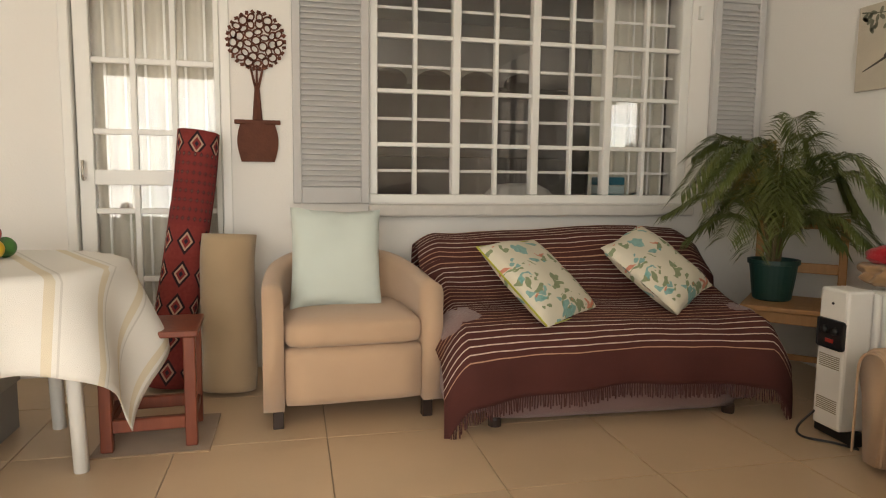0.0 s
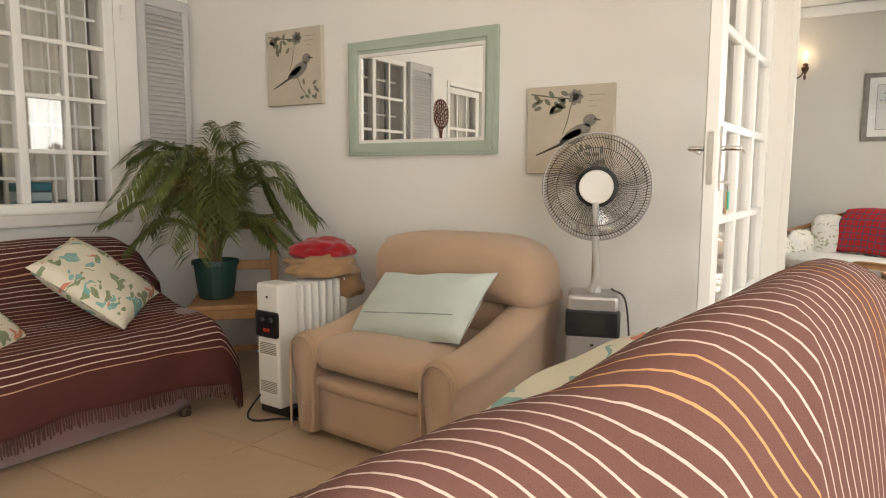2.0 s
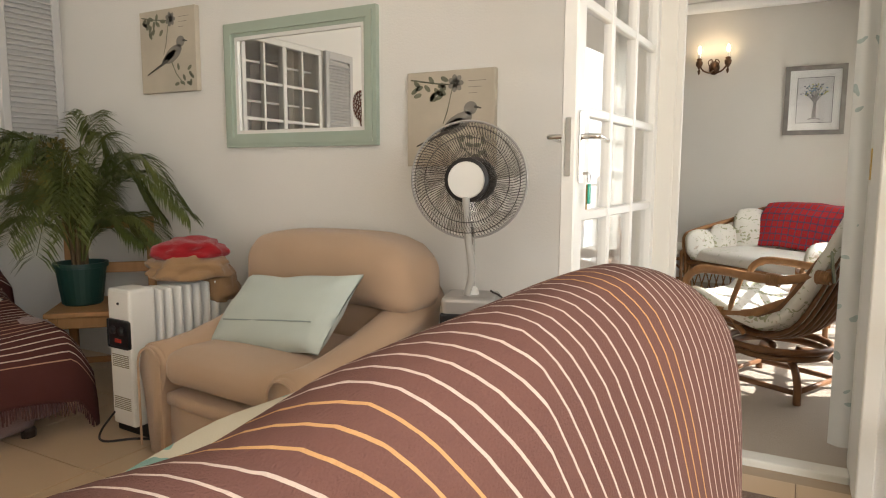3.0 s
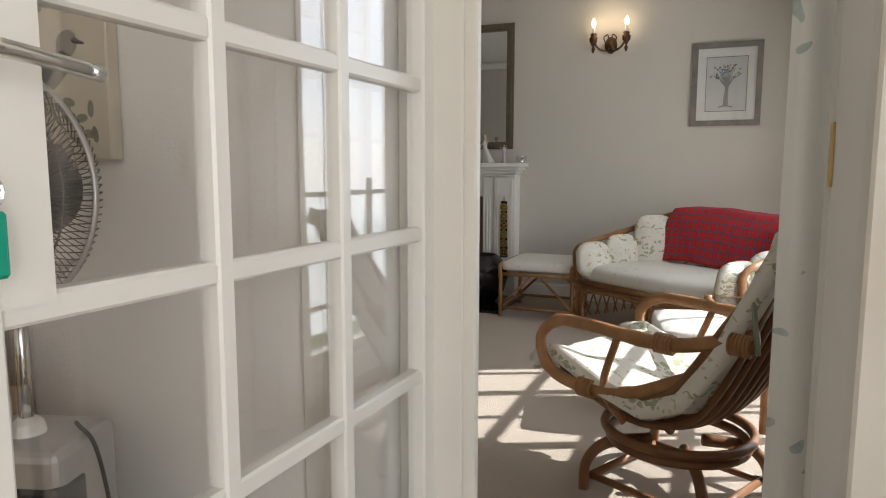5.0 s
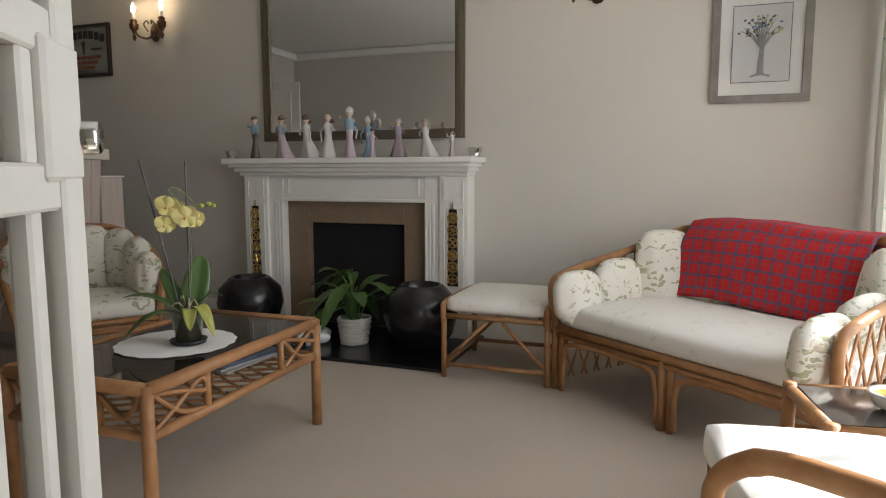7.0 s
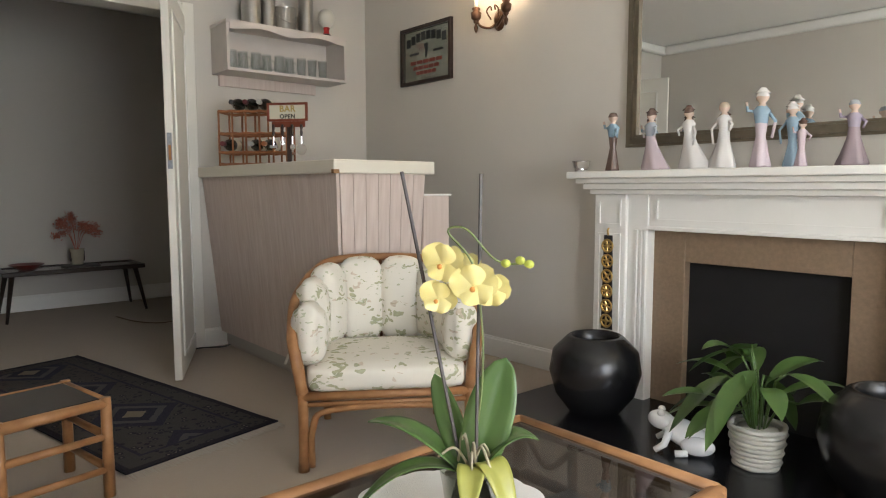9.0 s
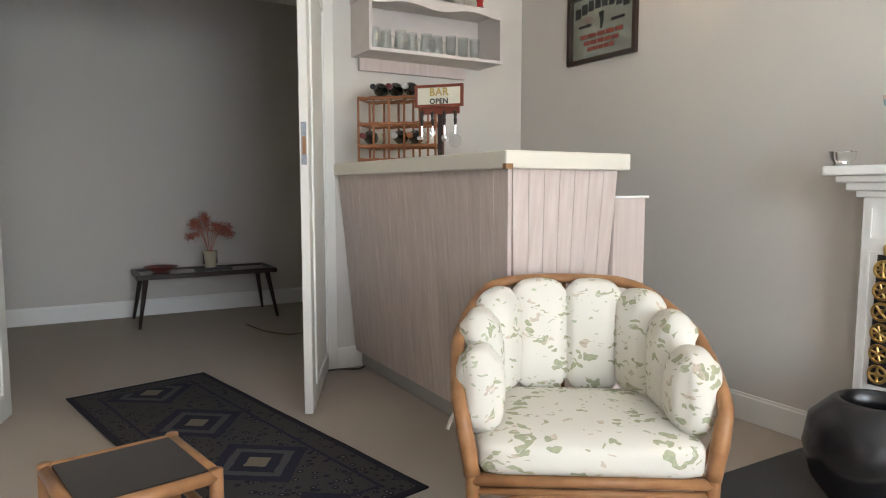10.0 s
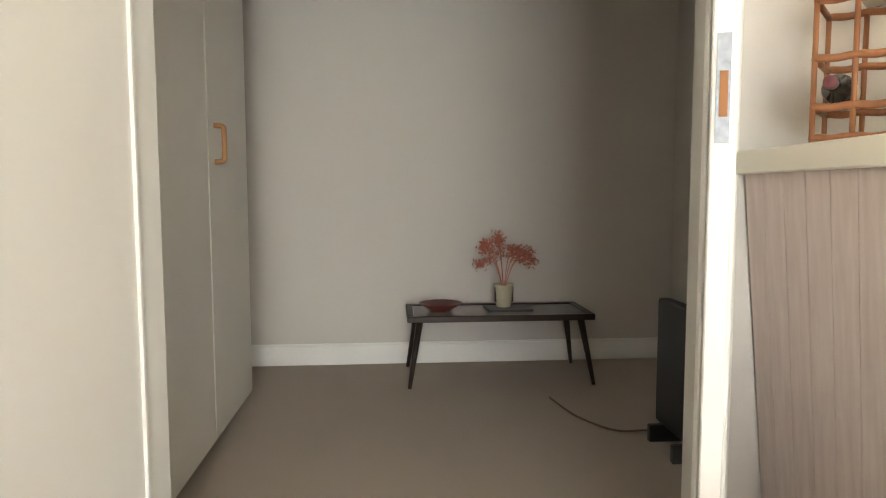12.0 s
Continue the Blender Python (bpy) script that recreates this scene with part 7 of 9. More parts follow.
    def f(u, v):
        p = along(prof, v)
        x = -0.40 + 0.88 * u - 0.05 * v
        return Vector((x, p.y - 0.012 * noise.noise(Vector((u * 5, v * 4, 3))), p.z + 0.012 * math.sin(u * 5) + 0.008 * noise.noise(Vector((u * 6, v * 5, 9)))))
    r = tagged(part("tartan_rug", sheet_uv(f, 40, 40, 0.88, run_length(prof), 0.006), m, smooth=True), "red tartan wool rug draped over the sofa back", "blanket")
    r.matrix_basis = s.matrix_basis.copy()


loveseat()


def ottoman():
    o = thing("cane_ottoman", "square cane footstool with a white print cushion", "ottoman", pose(7.165, 1.10, 0, 0, 0, 0))
    W = 0.275
    for x in (-W, W):
        for y in (-W, W):
            part("leg", tubem([(x, y, 0), (x, y, 0.33)], 0.015), CANE, o, smooth=True)
    for y in (-W, W):
        part("arched_rail", tubem([(-W, y, 0.30), (-W - 0.01, y, 0.36), (-W + 0.04, y, 0.40), (W - 0.04, y, 0.40), (W + 0.01, y, 0.36), (W, y, 0.30)], 0.016, smooth_steps=5), CANE, o, smooth=True)
        part("stretcher", tubem([(-W, y, 0.07), (W, y, 0.07)], 0.012), CANE, o, smooth=True)
    for x in (-W, W):
        part("side_rail", tubem([(x, -W, 0.33), (x, W, 0.33)], 0.015), CANE, o, smooth=True)
        part("stretcher", tubem([(x, -W, 0.07), (x, W, 0.07)], 0.012), CANE, o, smooth=True)
        part("brace", tubem([(x, -W, 0.08), (x, -0.04, 0.31)], 0.010), CANE, o, smooth=True)
        part("brace", tubem([(x, W, 0.08), (x, 0.04, 0.31)], 0.010), CANE, o, smooth=True)
    bm = bmesh.new()
    soft_box(bm, -W - 0.01, W + 0.01, -W + 0.005, W - 0.005, 0.345, 0.43, 0.035, 0.012, 10)
    part("cushion", bm, WHITE_CUSHION, o, "white leaf-print seat pad", smooth=True)


ottoman()


def coffee_table():
    x0, x1, y0, y1, zt = 5.13, 6.075, 1.665, 2.235, 0.458
    t = thing("cane_coffee_table", "honey cane coffee table with a smoked glass top", "coffee table", pose((x0 + x1) / 2, (y0 + y1) / 2, 0))
    hx, hy = (x1 - x0) / 2, (y1 - y0) / 2
    for x in (-hx, hx):
        for y in (-hy, hy):
            part("leg", tubem([(x, y, 0), (x, y, zt)], 0.020, sides=10, knots=0.17), CANE, t, smooth=True)
    for y in (-hy, hy):
        part("top_rail", tubem([(-hx, y, zt - 0.012), (hx, y, zt - 0.012)], 0.020, sides=10, knots=0.24), CANE, t, smooth=True)
        part("low_rail", tubem([(-hx, y, zt - 0.155), (hx, y, zt - 0.155)], 0.016, knots=0.24), CANE, t, smooth=True)
        for x in (-hx * 0.45, hx * 0.45):
            part("upright", tubem([(x, y, zt - 0.15), (x, y, zt - 0.02)], 0.013), CANE, t, smooth=True)
        for a, b in ((-hx + 0.02, -hx * 0.45 - 0.01), (hx * 0.45 + 0.01, hx - 0.02)):
            part("loop", tubem([(a, y, zt - 0.145), ((a + b) / 2 - 0.02, y, zt - 0.10), (b - 0.02, y, zt - 0.04), (b, y, zt - 0.085), ((a + b) / 2, y, zt - 0.055), (a, y, zt - 0.03)], 0.008, smooth_steps=5), CANE, t, smooth=True)
            part("loop", tubem([(a, y, zt - 0.03), ((a + b) / 2, y, zt - 0.12), (b, y, zt - 0.145)], 0.008, smooth_steps=5), CANE, t, smooth=True)
    for x in (-hx, hx):
        part("top_rail", tubem([(x, -hy, zt - 0.012), (x, hy, zt - 0.012)], 0.020, sides=10, knots=0.24), CANE, t, smooth=True)
        part("low_rail", tubem([(x, -hy, zt - 0.155), (x, hy, zt - 0.155)], 0.016), CANE, t, smooth=True)
        for y in (-0.1, 0.1):
            part("upright", tubem([(x, y, zt - 0.15), (x, y, zt - 0.02)], 0.013), CANE, t, smooth=True)
        part("loop", tubem([(x, -hy + 0.02, zt - 0.04), (x, -hy + 0.1, zt - 0.11), (x, -0.1, zt - 0.04)], 0.008, smooth_steps=5), CANE, t, smooth=True)
        part("loop", tubem([(x, hy - 0.02, zt - 0.04), (x, hy - 0.1, zt - 0.11), (x, 0.1, zt - 0.04)], 0.008, smooth_steps=5), CANE, t, smooth=True)
    gm = pane_glass("smoked_table_glass", (0.42, 0.40, 0.38))
    g = part("glass_top", boxm(-hx + 0.018, hx - 0.018, -hy + 0.018, hy - 0.018, zt - 0.008, zt - 0.002), gm, t, "smoked glass top")
    bm = bmesh.new()
    lattice(bm, lambda u, v: Vector((-hx + 2 * hx * u, -hy + 2 * hy * v, zt - 0.17)), 12, 7, 0.006)
    tagged(part("shelf_lattice", bm, CANE, t), kind="stuff")
    rnd = random.Random(5)
    for k in range(5):
        z = zt - 0.160 + 0.009 * k
        ob = tagged(part("magazine", boxm(-0.105, 0.105, -0.145, 0.145, 0, 0.008, 0.002, 1), mat("magazine_cover_%d" % k, rnd.choice(((0.55, 0.55, 0.54), (0.16, 0.20, 0.28), (0.5, 0.46, 0.40), (0.62, 0.62, 0.60))), 0.35, vary=0.3, scale=12)), "glossy magazine stacked on the lower cane shelf", "magazine", "stack of magazines")
        ob.matrix_basis = pose(5.88 + rnd.uniform(-0.01, 0.01), 1.94 + rnd.uniform(-0.01, 0.01), z, 0, 0, 80 + rnd.uniform(-6, 6))
    # doily
    def f(u, v):
        a, r = 2 * math.pi * u, v
        rr = 0.205 * (1 + (0.035 * abs(math.sin(9 * a)) if v > 0.85 else 0.0)) * r
        return Vector((rr * math.cos(a), rr * math.sin(a), 0.0012 + 0.002 * (noise.noise(Vector((math.cos(a) * 2, math.sin(a) * 2, r * 2))) + 0.5)))
    dl = tagged(part("doily", sheet(bmesh.new(), f, 90, 6, 0.0015), cloth("white_cotton", (0.72, 0.71, 0.68), 0.04)), "round white scalloped table mat under the orchid", "table mat")
    dl.matrix_basis = pose(5.565, 1.94, zt)


coffee_table()


def orchid():
    o = thing("orchid", "yellow moth orchid in a clear pot on a black saucer", "plant", pose(5.565, 1.885, 0.4615))
    part("saucer", lathe(bmesh.new(), [(0.045, 0), (0.06, 0.004), (0.066, 0.018), (0.062, 0.018), (0.05, 0.007), (0, 0.006)], 28), BLACK, o, "black saucer", smooth=True)
    part("pot", lathe(bmesh.new(), [(0.042, 0.008), (0.060, 0.115), (0.062, 0.116), (0.058, 0.115), (0.04, 0.012), (0, 0.011)], 28), pane_glass("cloudy_clear_plastic", (0.80, 0.82, 0.78)), o, "clear plastic pot", smooth=True)
    part("potting_bark", lathe(bmesh.new(), [(0.036, 0.014), (0.053, 0.098), (0.03, 0.108), (0, 0.11)], 20), mat("bark_and_roots", (0.17, 0.155, 0.12), 0.9, vary=0.8, scale=45, bump=1.0, bscale=60, second=(0.38, 0.38, 0.33)), o, smooth=True)
    rnd = random.Random(3)
    # across and away are the directions in which the plant fans out
    across, away, up = Vector((0.56, -0.83, 0)), Vector((0.83, 0.56, 0)), Vector((0, 0, 1))

    def spot(a, b, z):
        return across * a + away * b + up * z
    old_leaf = mat("yellowing_leaf", (0.33, 0.33, 0.07), 0.4, vary=0.3, scale=20)
    for k, (tip, arch, w) in enumerate((((-0.215, 0.02, 0.175), 0.035, 0.030), ((0.055, 0.05, 0.315), 0.0, 0.046), ((-0.20, -0.08, 0.045), 0.05, 0.026),
                                        ((0.095, -0.07, 0.035), 0.07, 0.030), ((-0.09, 0.06, 0.27), 0.0, 0.027), ((0.12, 0.05, 0.16), 0.04, 0.032), ((0.03, 0.13, 0.20), 0.03, 0.034), ((0.02, -0.11, 0.07), 0.05, 0.026))):
        root, end = spot(0.008 * (1 if tip[0] > 0 else -1), 0, 0.10), spot(*tip)
        side = (end - root).cross(up if abs(tip[2] - 0.1) < 0.12 else away).normalized()

        def g(u, v, root=root, end=end, side=side, arch=arch, w=w):
            ww = w * math.sin(math.pi * (0.08 + 0.92 * u)) ** 0.55
            q = root.lerp(end, u) + up * (4 * arch * u * (1 - u))
            fold = abs(2 * v - 1)
            return q + side * ((v - 0.5) * 2 * ww) + (up * 0.35 - away * 0.35) * (ww * fold * 0.6)
        part("leaf", sheet(bmesh.new(), g, 14, 6, 0.002), old_leaf if k in (3, 7) else LEAF2, o, smooth=True)
    root_mat = mat("pale_air_root", (0.40, 0.36, 0.24), 0.7, vary=0.3, scale=30)
    for k in range(9):
        a = rnd.uniform(0, 6.28)
        r = rnd.uniform(0.03, 0.07)
        part("air_root", tubem([(0, 0, 0.11), (0.5 * r * math.cos(a), 0.5 * r * math.sin(a), 0.11 + rnd.uniform(0.02, 0.07)), (r * math.cos(a), r * math.sin(a), 0.10 + rnd.uniform(-0.02, 0.04))], 0.0028, sides=5, smooth_steps=5), root_mat, o, smooth=True)
    stem = mat("orchid_stem", (0.16, 0.20, 0.07), 0.5, vary=0.3)
    part("stem", tubem([spot(*q) for q in ((0, 0, 0.11), (0.02, 0, 0.28), (0.018, 0, 0.40), (0.0, 0.0, 0.50), (-0.045, 0, 0.555), (-0.01, 0, 0.56), (0.045, 0, 0.505), (0.105, 0, 0.50))], 0.002, sides=6, smooth_steps=6), stem, o, smooth=True)
    stake = mat("grey_stake", (0.07, 0.06, 0.06), 0.5)
    part("stake", tubem([spot(-0.01, 0.01, 0.05), spot(-0.14, 0.02, 0.665)], 0.0035, sides=6), stake, o)
    part("stake", tubem([spot(0.01, -0.01, 0.05), spot(0.012, 0.02, 0.66)], 0.0035, sides=6), stake, o)
    petal = mat("yellow_petal", (0.78, 0.66, 0.17), 0.6, vary=0.2, scale=30, second=(0.74, 0.70, 0.38))
    lip = mat("orange_lip", (0.65, 0.28, 0.05), 0.5)
    for (ra, rb, z, s) in ((-0.048, -0.02, 0.50, 0.95), (0.012, -0.03, 0.463, 1.0), (-0.06, -0.01, 0.435, 0.8), (-0.02, 0.015, 0.485, 0.85), (0.038, -0.01, 0.452, 0.8)):
        face = Matrix.Translation(spot(ra, rb, z)) @ pose(0, 0, 0, 0, rnd.uniform(-15, 15), -56 + rnd.uniform(-18, 18))
        bm = bmesh.new()
        for k in range(5):
            a = radians(90 + 72 * k)
            big = 1.0 if k in (1, 4) else 0.82

            def g(u, v, a=a, big=big):
                ww = 0.031 * s * big * math.sin(math.pi * (0.12 + 0.80 * u)) ** 0.8
                r = 0.046 * s * big * u
                px, pz = r * math.cos(a) - (v - 0.5) * 2 * ww * math.sin(a), r * math.sin(a) + (v - 0.5) * 2 * ww * math.cos(a)
                return face @ Vector((px, -0.004 - 0.010 * u * u + 0.006 * abs(2 * v - 1) + 0.002 * k, pz))
            sheet(bm, g, 5, 4)
        fl = part("flower", bm, petal, o, "yellow orchid bloom", smooth=True)
        bm = bmesh.new()
        bmesh.ops.create_icosphere(bm, subdivisions=2, radius=0.0055 * s, matrix=face @ pose(0, -0.012, -0.006))
        part("lip", bm, lip, fl, smooth=True)
    bud = mat("green_bud", (0.45, 0.50, 0.08), 0.5)
    for q in ((0.062, 0, 0.50), (0.104, 0, 0.50), (0.088, 0, 0.506)):
        x, y, z = spot(*q)
        bm = bmesh.new()
        bmesh.ops.create_icosphere(bm, subdivisions=2, radius=0.008, matrix=pose(x, y, z) @ Matrix.Diagonal((1, 1.3, 1, 1)))
        part("bud", bm, bud, o, smooth=True)


orchid()


def barrel_chair(m, label):
    """Cane tub chair with channelled leaf-print cushions; front is -y."""
    c = thing("cane_tub_chair", label, "armchair", m, group="cane tub chairs")
    W, D = 0.33, 0.31
    for x in (-W + 0.02, W - 0.02):
        part("leg", tubem([(x, -D, 0), (x, -D, 0.34), (x * 1.08, -D + 0.02, 0.52)], 0.019, sides=10, smooth_steps=4, knots=0.2), CANE, c, smooth=True)
        part("back_leg", tubem([(x * 0.8, D - 0.02, 0), (x * 0.82, D, 0.40)], 0.017, sides=10), CANE, c, smooth=True)
        part("side_rail", tubem([(x, -D, 0.31), (x * 0.8, D - 0.02, 0.31)], 0.015), CANE, c, smooth=True)
        part("brace", tubem([(x, -D, 0.06), (x, -D + 0.09, 0.26), (x * 0.9, 0.1, 0.28)], 0.011, smooth_steps=4), CANE, c, smooth=True)
    part("front_rail", tubem([(-W + 0.02, -D, 0.325), (W - 0.02, -D, 0.325)], 0.018, sides=10, knots=0.2), CANE, c, smooth=True)
    part("front_rail", tubem([(-W + 0.02, -D, 0.29), (W - 0.02, -D, 0.29)], 0.012), CANE, c, smooth=True)
    part("arch", tubem([(-W + 0.05, -D - 0.004, 0.02), (-W + 0.055, -D - 0.004, 0.19), (-W + 0.13, -D - 0.004, 0.265), (W - 0.13, -D - 0.004, 0.265), (W - 0.055, -D - 0.004, 0.19), (W - 0.05, -D - 0.004, 0.02)], 0.014, smooth_steps=5), CANE, c, smooth=True)
    part("back_rail", tubem([(-W * 0.8, D, 0.31), (W * 0.8, D, 0.31)], 0.015), CANE, c, smooth=True)
    rim = [(-W + 0.02, -D, 0.34), (-W - 0.005, -D + 0.01, 0.50), (-W - 0.02, -D + 0.08, 0.58), (-W - 0.02, 0.02, 0.70), (-W + 0.06, D - 0.01, 0.80), (-0.14, D + 0.06, 0.835), (0.14, D + 0.06, 0.835), (W - 0.06, D - 0.01, 0.80), (W + 0.02, 0.02, 0.70), (W + 0.02, -D + 0.08, 0.58), (W + 0.005, -D + 0.01, 0.50), (W - 0.02, -D, 0.34)]
    part("top_rim", tubem(rim, 0.021, sides=10, smooth_steps=5, knots=0.22), CANE, c, smooth=True)
    for k in range(13):
        q = along(rim, 0.12 + 0.76 * k / 12)
        part("spindle", tubem([(q.x * 0.88, q.y * 0.9, 0.31), (q.x * 0.98, q.y * 0.98, (0.31 + q.z) / 2), tuple(q)], 0.007, sides=6), CANE_DARK, c)
    part("seat_base", boxm(-W + 0.03, W - 0.03, -D + 0.02, D - 0.02, 0.30, 0.325), CANE_DARK, c)
    bm = bmesh.new()
    soft_box(bm, -W + 0.035, W - 0.035, -D - 0.02, D - 0.09, 0.335, 0.455, 0.04, 0.012, 10)
    part("seat_cushion", bm, FLORAL, c, "green leaf-print seat cushion", smooth=True)
    N = 8
    path = [(-W + 0.045, -D + 0.05, 0), (-W + 0.05, 0.04, 0), (-W + 0.13, D - 0.08, 0), (0, D - 0.035, 0), (W - 0.13, D - 0.08, 0), (W - 0.05, 0.04, 0), (W - 0.045, -D + 0.05, 0)]
    for k in range(N):
        t = (k + 0.5) / N
        q, qa, qb = along(path, t), along(path, t - 0.03), along(path, t + 0.03)
        an = math.degrees(math.atan2(qb.y - qa.y, qb.x - qa.x))
        top = 0.62 + 0.215 * math.sin(math.pi * t) ** 0.7
        bm = bmesh.new()
        soft_box(bm, -0.09, 0.09, -0.05, 0.055, 0.44, top, 0.045, 0.018, 9)
        bmesh.ops.transform(bm, matrix=pose(q.x, q.y, 0, 0, 0, an), verts=bm.verts[:])
        for v in bm.verts:
            lean = max(0, v.co.z - 0.45)
            v.co.x *= 1 + 0.10 * lean
            v.co.y += 0.14 * lean * (1 if q.y > 0 else 0.2)
            v.co += Vector((1, 1, 1)) * (0.004 * noise.noise(v.co * 14))
        part("back_cushion", bm, FLORAL, c, "green leaf-print back channel", smooth=True)
    for s in (-1, 1):
        part("tie", tubem([(s * (W - 0.0), -D + 0.12, 0.50), (s * (W + 0.03), -D + 0.11, 0.49), (s * (W + 0.05), -D + 0.10, 0.44)], 0.006, sides=5, smooth_steps=3), FLORAL, c)
    return c


first = barrel_chair(pose(6.38, 3.32, 0, 0, 0, -33) @ Matrix.Diagonal((1.05, 0.97, 0.91, 1)), "honey cane tub chair with green leaf-print cushions")
copy_thing(first, pose(4.245, 2.89, 0, 0, 0, 78) @ Matrix.Diagonal((0.95, 0.95, 0.91, 1)))


def cane_side_table(m, w, d, h, label, top):
    t = thing("cane_side_table", label, "side table", m, group="cane side tables")
    hx, hy = w / 2, d / 2
    for x in (-hx, hx):
        for y in (-hy, hy):
            part("leg", tubem([(x, y, 0), (x, y, h)], 0.018, sides=10, knots=0.15), CANE, t, smooth=True)
    for z, r in ((h - 0.02, 0.018), (h - 0.14, 0.013), (h - 0.26, 0.013)):
        for y in (-hy, hy):
            part("rail", tubem([(-hx, y, z), (hx, y, z)], r, knots=0.2), CANE, t, smooth=True)
        for x in (-hx, hx):
            part("rail", tubem([(x, -hy, z), (x, hy, z)], r, knots=0.2), CANE, t, smooth=True)
    part("glass_top", boxm(-hx + 0.015, hx - 0.015, -hy + 0.015, hy - 0.015, h - 0.012, h - 0.004), top, t, "smoked glass top")
    part("under_shelf", boxm(-hx + 0.01, hx - 0.01, -hy + 0.01, hy - 0.01, h - 0.03, h - 0.02), DARKWOOD, t)
    return t


SMOKED = mat("dark_smoked_glass", (0.05, 0.042, 0.036), 0.08, vary=0.1)
cane_side_table(pose(5.12, 3.647, 0, 0, 0, 11), 0.335, 0.335, 0.36, "small honey cane side table with dark glass top", SMOKED)
cane_side_table(pose(5.68, -0.30, 0, 0, 0, 8), 0.34, 0.34, 0.455, "honey cane side table with dark glass top beside the sofa", SMOKED)
bw = thing("ashtray_bowl", "small white bowl with blue and yellow glaze inside", "bowl", pose(5.66, -0.34, 0.456))
part("bowl", lathe(bmesh.new(), [(0.035, 0), (0.055, 0.008), (0.07, 0.035), (0.072, 0.045), (0.060, 0.045), (0.05, 0.02), (0, 0.016)], 28), mat("white_glaze", (0.75, 0.74, 0.70), 0.2), bw, smooth=True)
part("yellow_glaze", lathe(bmesh.new(), [(0.050, 0.022), (0.057, 0.036), (0.055, 0.037), (0.045, 0.0225)], 28), mat("yellow_glaze", (0.65, 0.45, 0.05), 0.2), bw)
part("blue_glaze", lathe(bmesh.new(), [(0.0, 0.0175), (0.043, 0.0215), (0.043, 0.0225), (0, 0.019)], 28), mat("blue_glaze", (0.03, 0.06, 0.35), 0.2), bw)


def swivel_chair():
    """Cane rocker on a round swivel base; front is -y."""
    c = thing("cane_swivel_chair", "brown cane swivel armchair with a loose chintz cushion", "armchair", pose(4.43, -0.035, 0, 0, 0, 153) @ Matrix.Diagonal((0.87, 0.87, 1.0, 1)))
    for k in range(4):
        a = radians(45 + 90 * k)
        ca, sa = math.cos(a), math.sin(a)
        part("foot", tubem([(0.36 * ca, 0.36 * sa, 0.0), (0.35 * ca, 0.35 * sa, 0.10), (0.27 * ca, 0.27 * sa, 0.17), (0.10 * ca, 0.10 * sa, 0.19)], 0.021, sides=10, smooth_steps=5), CANE_DARK, c, smooth=True)
        b = radians(45 + 90 * (k + 1))
        part("stretcher", tubem([(0.33 * ca, 0.33 * sa, 0.05), (0.33 * math.cos(b), 0.33 * math.sin(b), 0.05)], 0.014), CANE_DARK, c, smooth=True)
    for z, r in ((0.20, 0.26), (0.235, 0.28)):
        part("swivel_ring", tubem([(r * math.cos(t), r * math.sin(t), z) for t in [2 * math.pi * k / 32 for k in range(32)]], 0.018, sides=8, closed=True), CANE_DARK, c, smooth=True)
    # bowl of bent canes
    prof = [(-0.40, 0.40), (-0.22, 0.31), (0.0, 0.27), (0.20, 0.33), (0.34, 0.52), (0.46, 0.78), (0.50, 0.90)]
    for k in range(9):
        x = -0.25 + 0.0625 * k
        e = 1 - 0.25 * (x / 0.25) ** 2
        part("slat", tubem([(x, y * (0.92 + 0.08 * e), z + 0.03 * (x / 0.25) ** 2) for y, z in prof], 0.012, sides=7, smooth_steps=4), CANE_DARK, c, smooth=True)
    rim = [(-0.24, -0.38, 0.41), (-0.31, -0.1, 0.36), (-0.32, 0.15, 0.45), (-0.30, 0.36, 0.72), (-0.20, 0.50, 0.90), (0, 0.54, 0.94), (0.20, 0.50, 0.90), (0.30, 0.36, 0.72), (0.32, 0.15, 0.45), (0.31, -0.1, 0.36), (0.24, -0.38, 0.41)]
    part("bowl_rim", tubem(rim, 0.019, sides=10, smooth_steps=5), CANE_DARK, c, smooth=True)
    part("front_bar", tubem([(-0.24, -0.38, 0.41), (0, -0.41, 0.40), (0.24, -0.38, 0.41)], 0.018, sides=10, smooth_steps=5), CANE_DARK, c, smooth=True)
    for s in (-1, 1):
        arm = part("arm", tubem([(s * 0.29, 0.42, 0.66), (s * 0.34, 0.15, 0.60), (s * 0.35, -0.18, 0.61), (s * 0.35, -0.33, 0.60), (s * 0.35, -0.41, 0.53), (s * 0.345, -0.37, 0.43), (s * 0.335, -0.22, 0.395), (s * 0.325, -0.02, 0.41), (s * 0.31, 0.2, 0.50)], 0.022, sides=12, smooth_steps=6, knots=0.19), CANE, c, "pale honey cane arm hoop", smooth=True)
        part("strut", tubem([(s * 0.345, -0.05, 0.60), (s * 0.33, -0.12, 0.41), (s * 0.29, -0.05, 0.30)], 0.015, sides=8, smooth_steps=4), CANE, arm, smooth=True)
        for y0, z0 in ((0.10, 0.60), (-0.22, 0.395), (0.36, 0.64)):
            for j in range(6):
                bm = bmesh.new()
                yy = y0 + 0.012 * j
                tube(bm, [(s * 0.34 + 0.027 * math.cos(t), yy, z0 + 0.027 * math.sin(t)) for t in [2 * math.pi * q / 12 for q in range(12)]], 0.006, sides=5, closed=True)
                part("cane_binding", bm, CANE, arm)

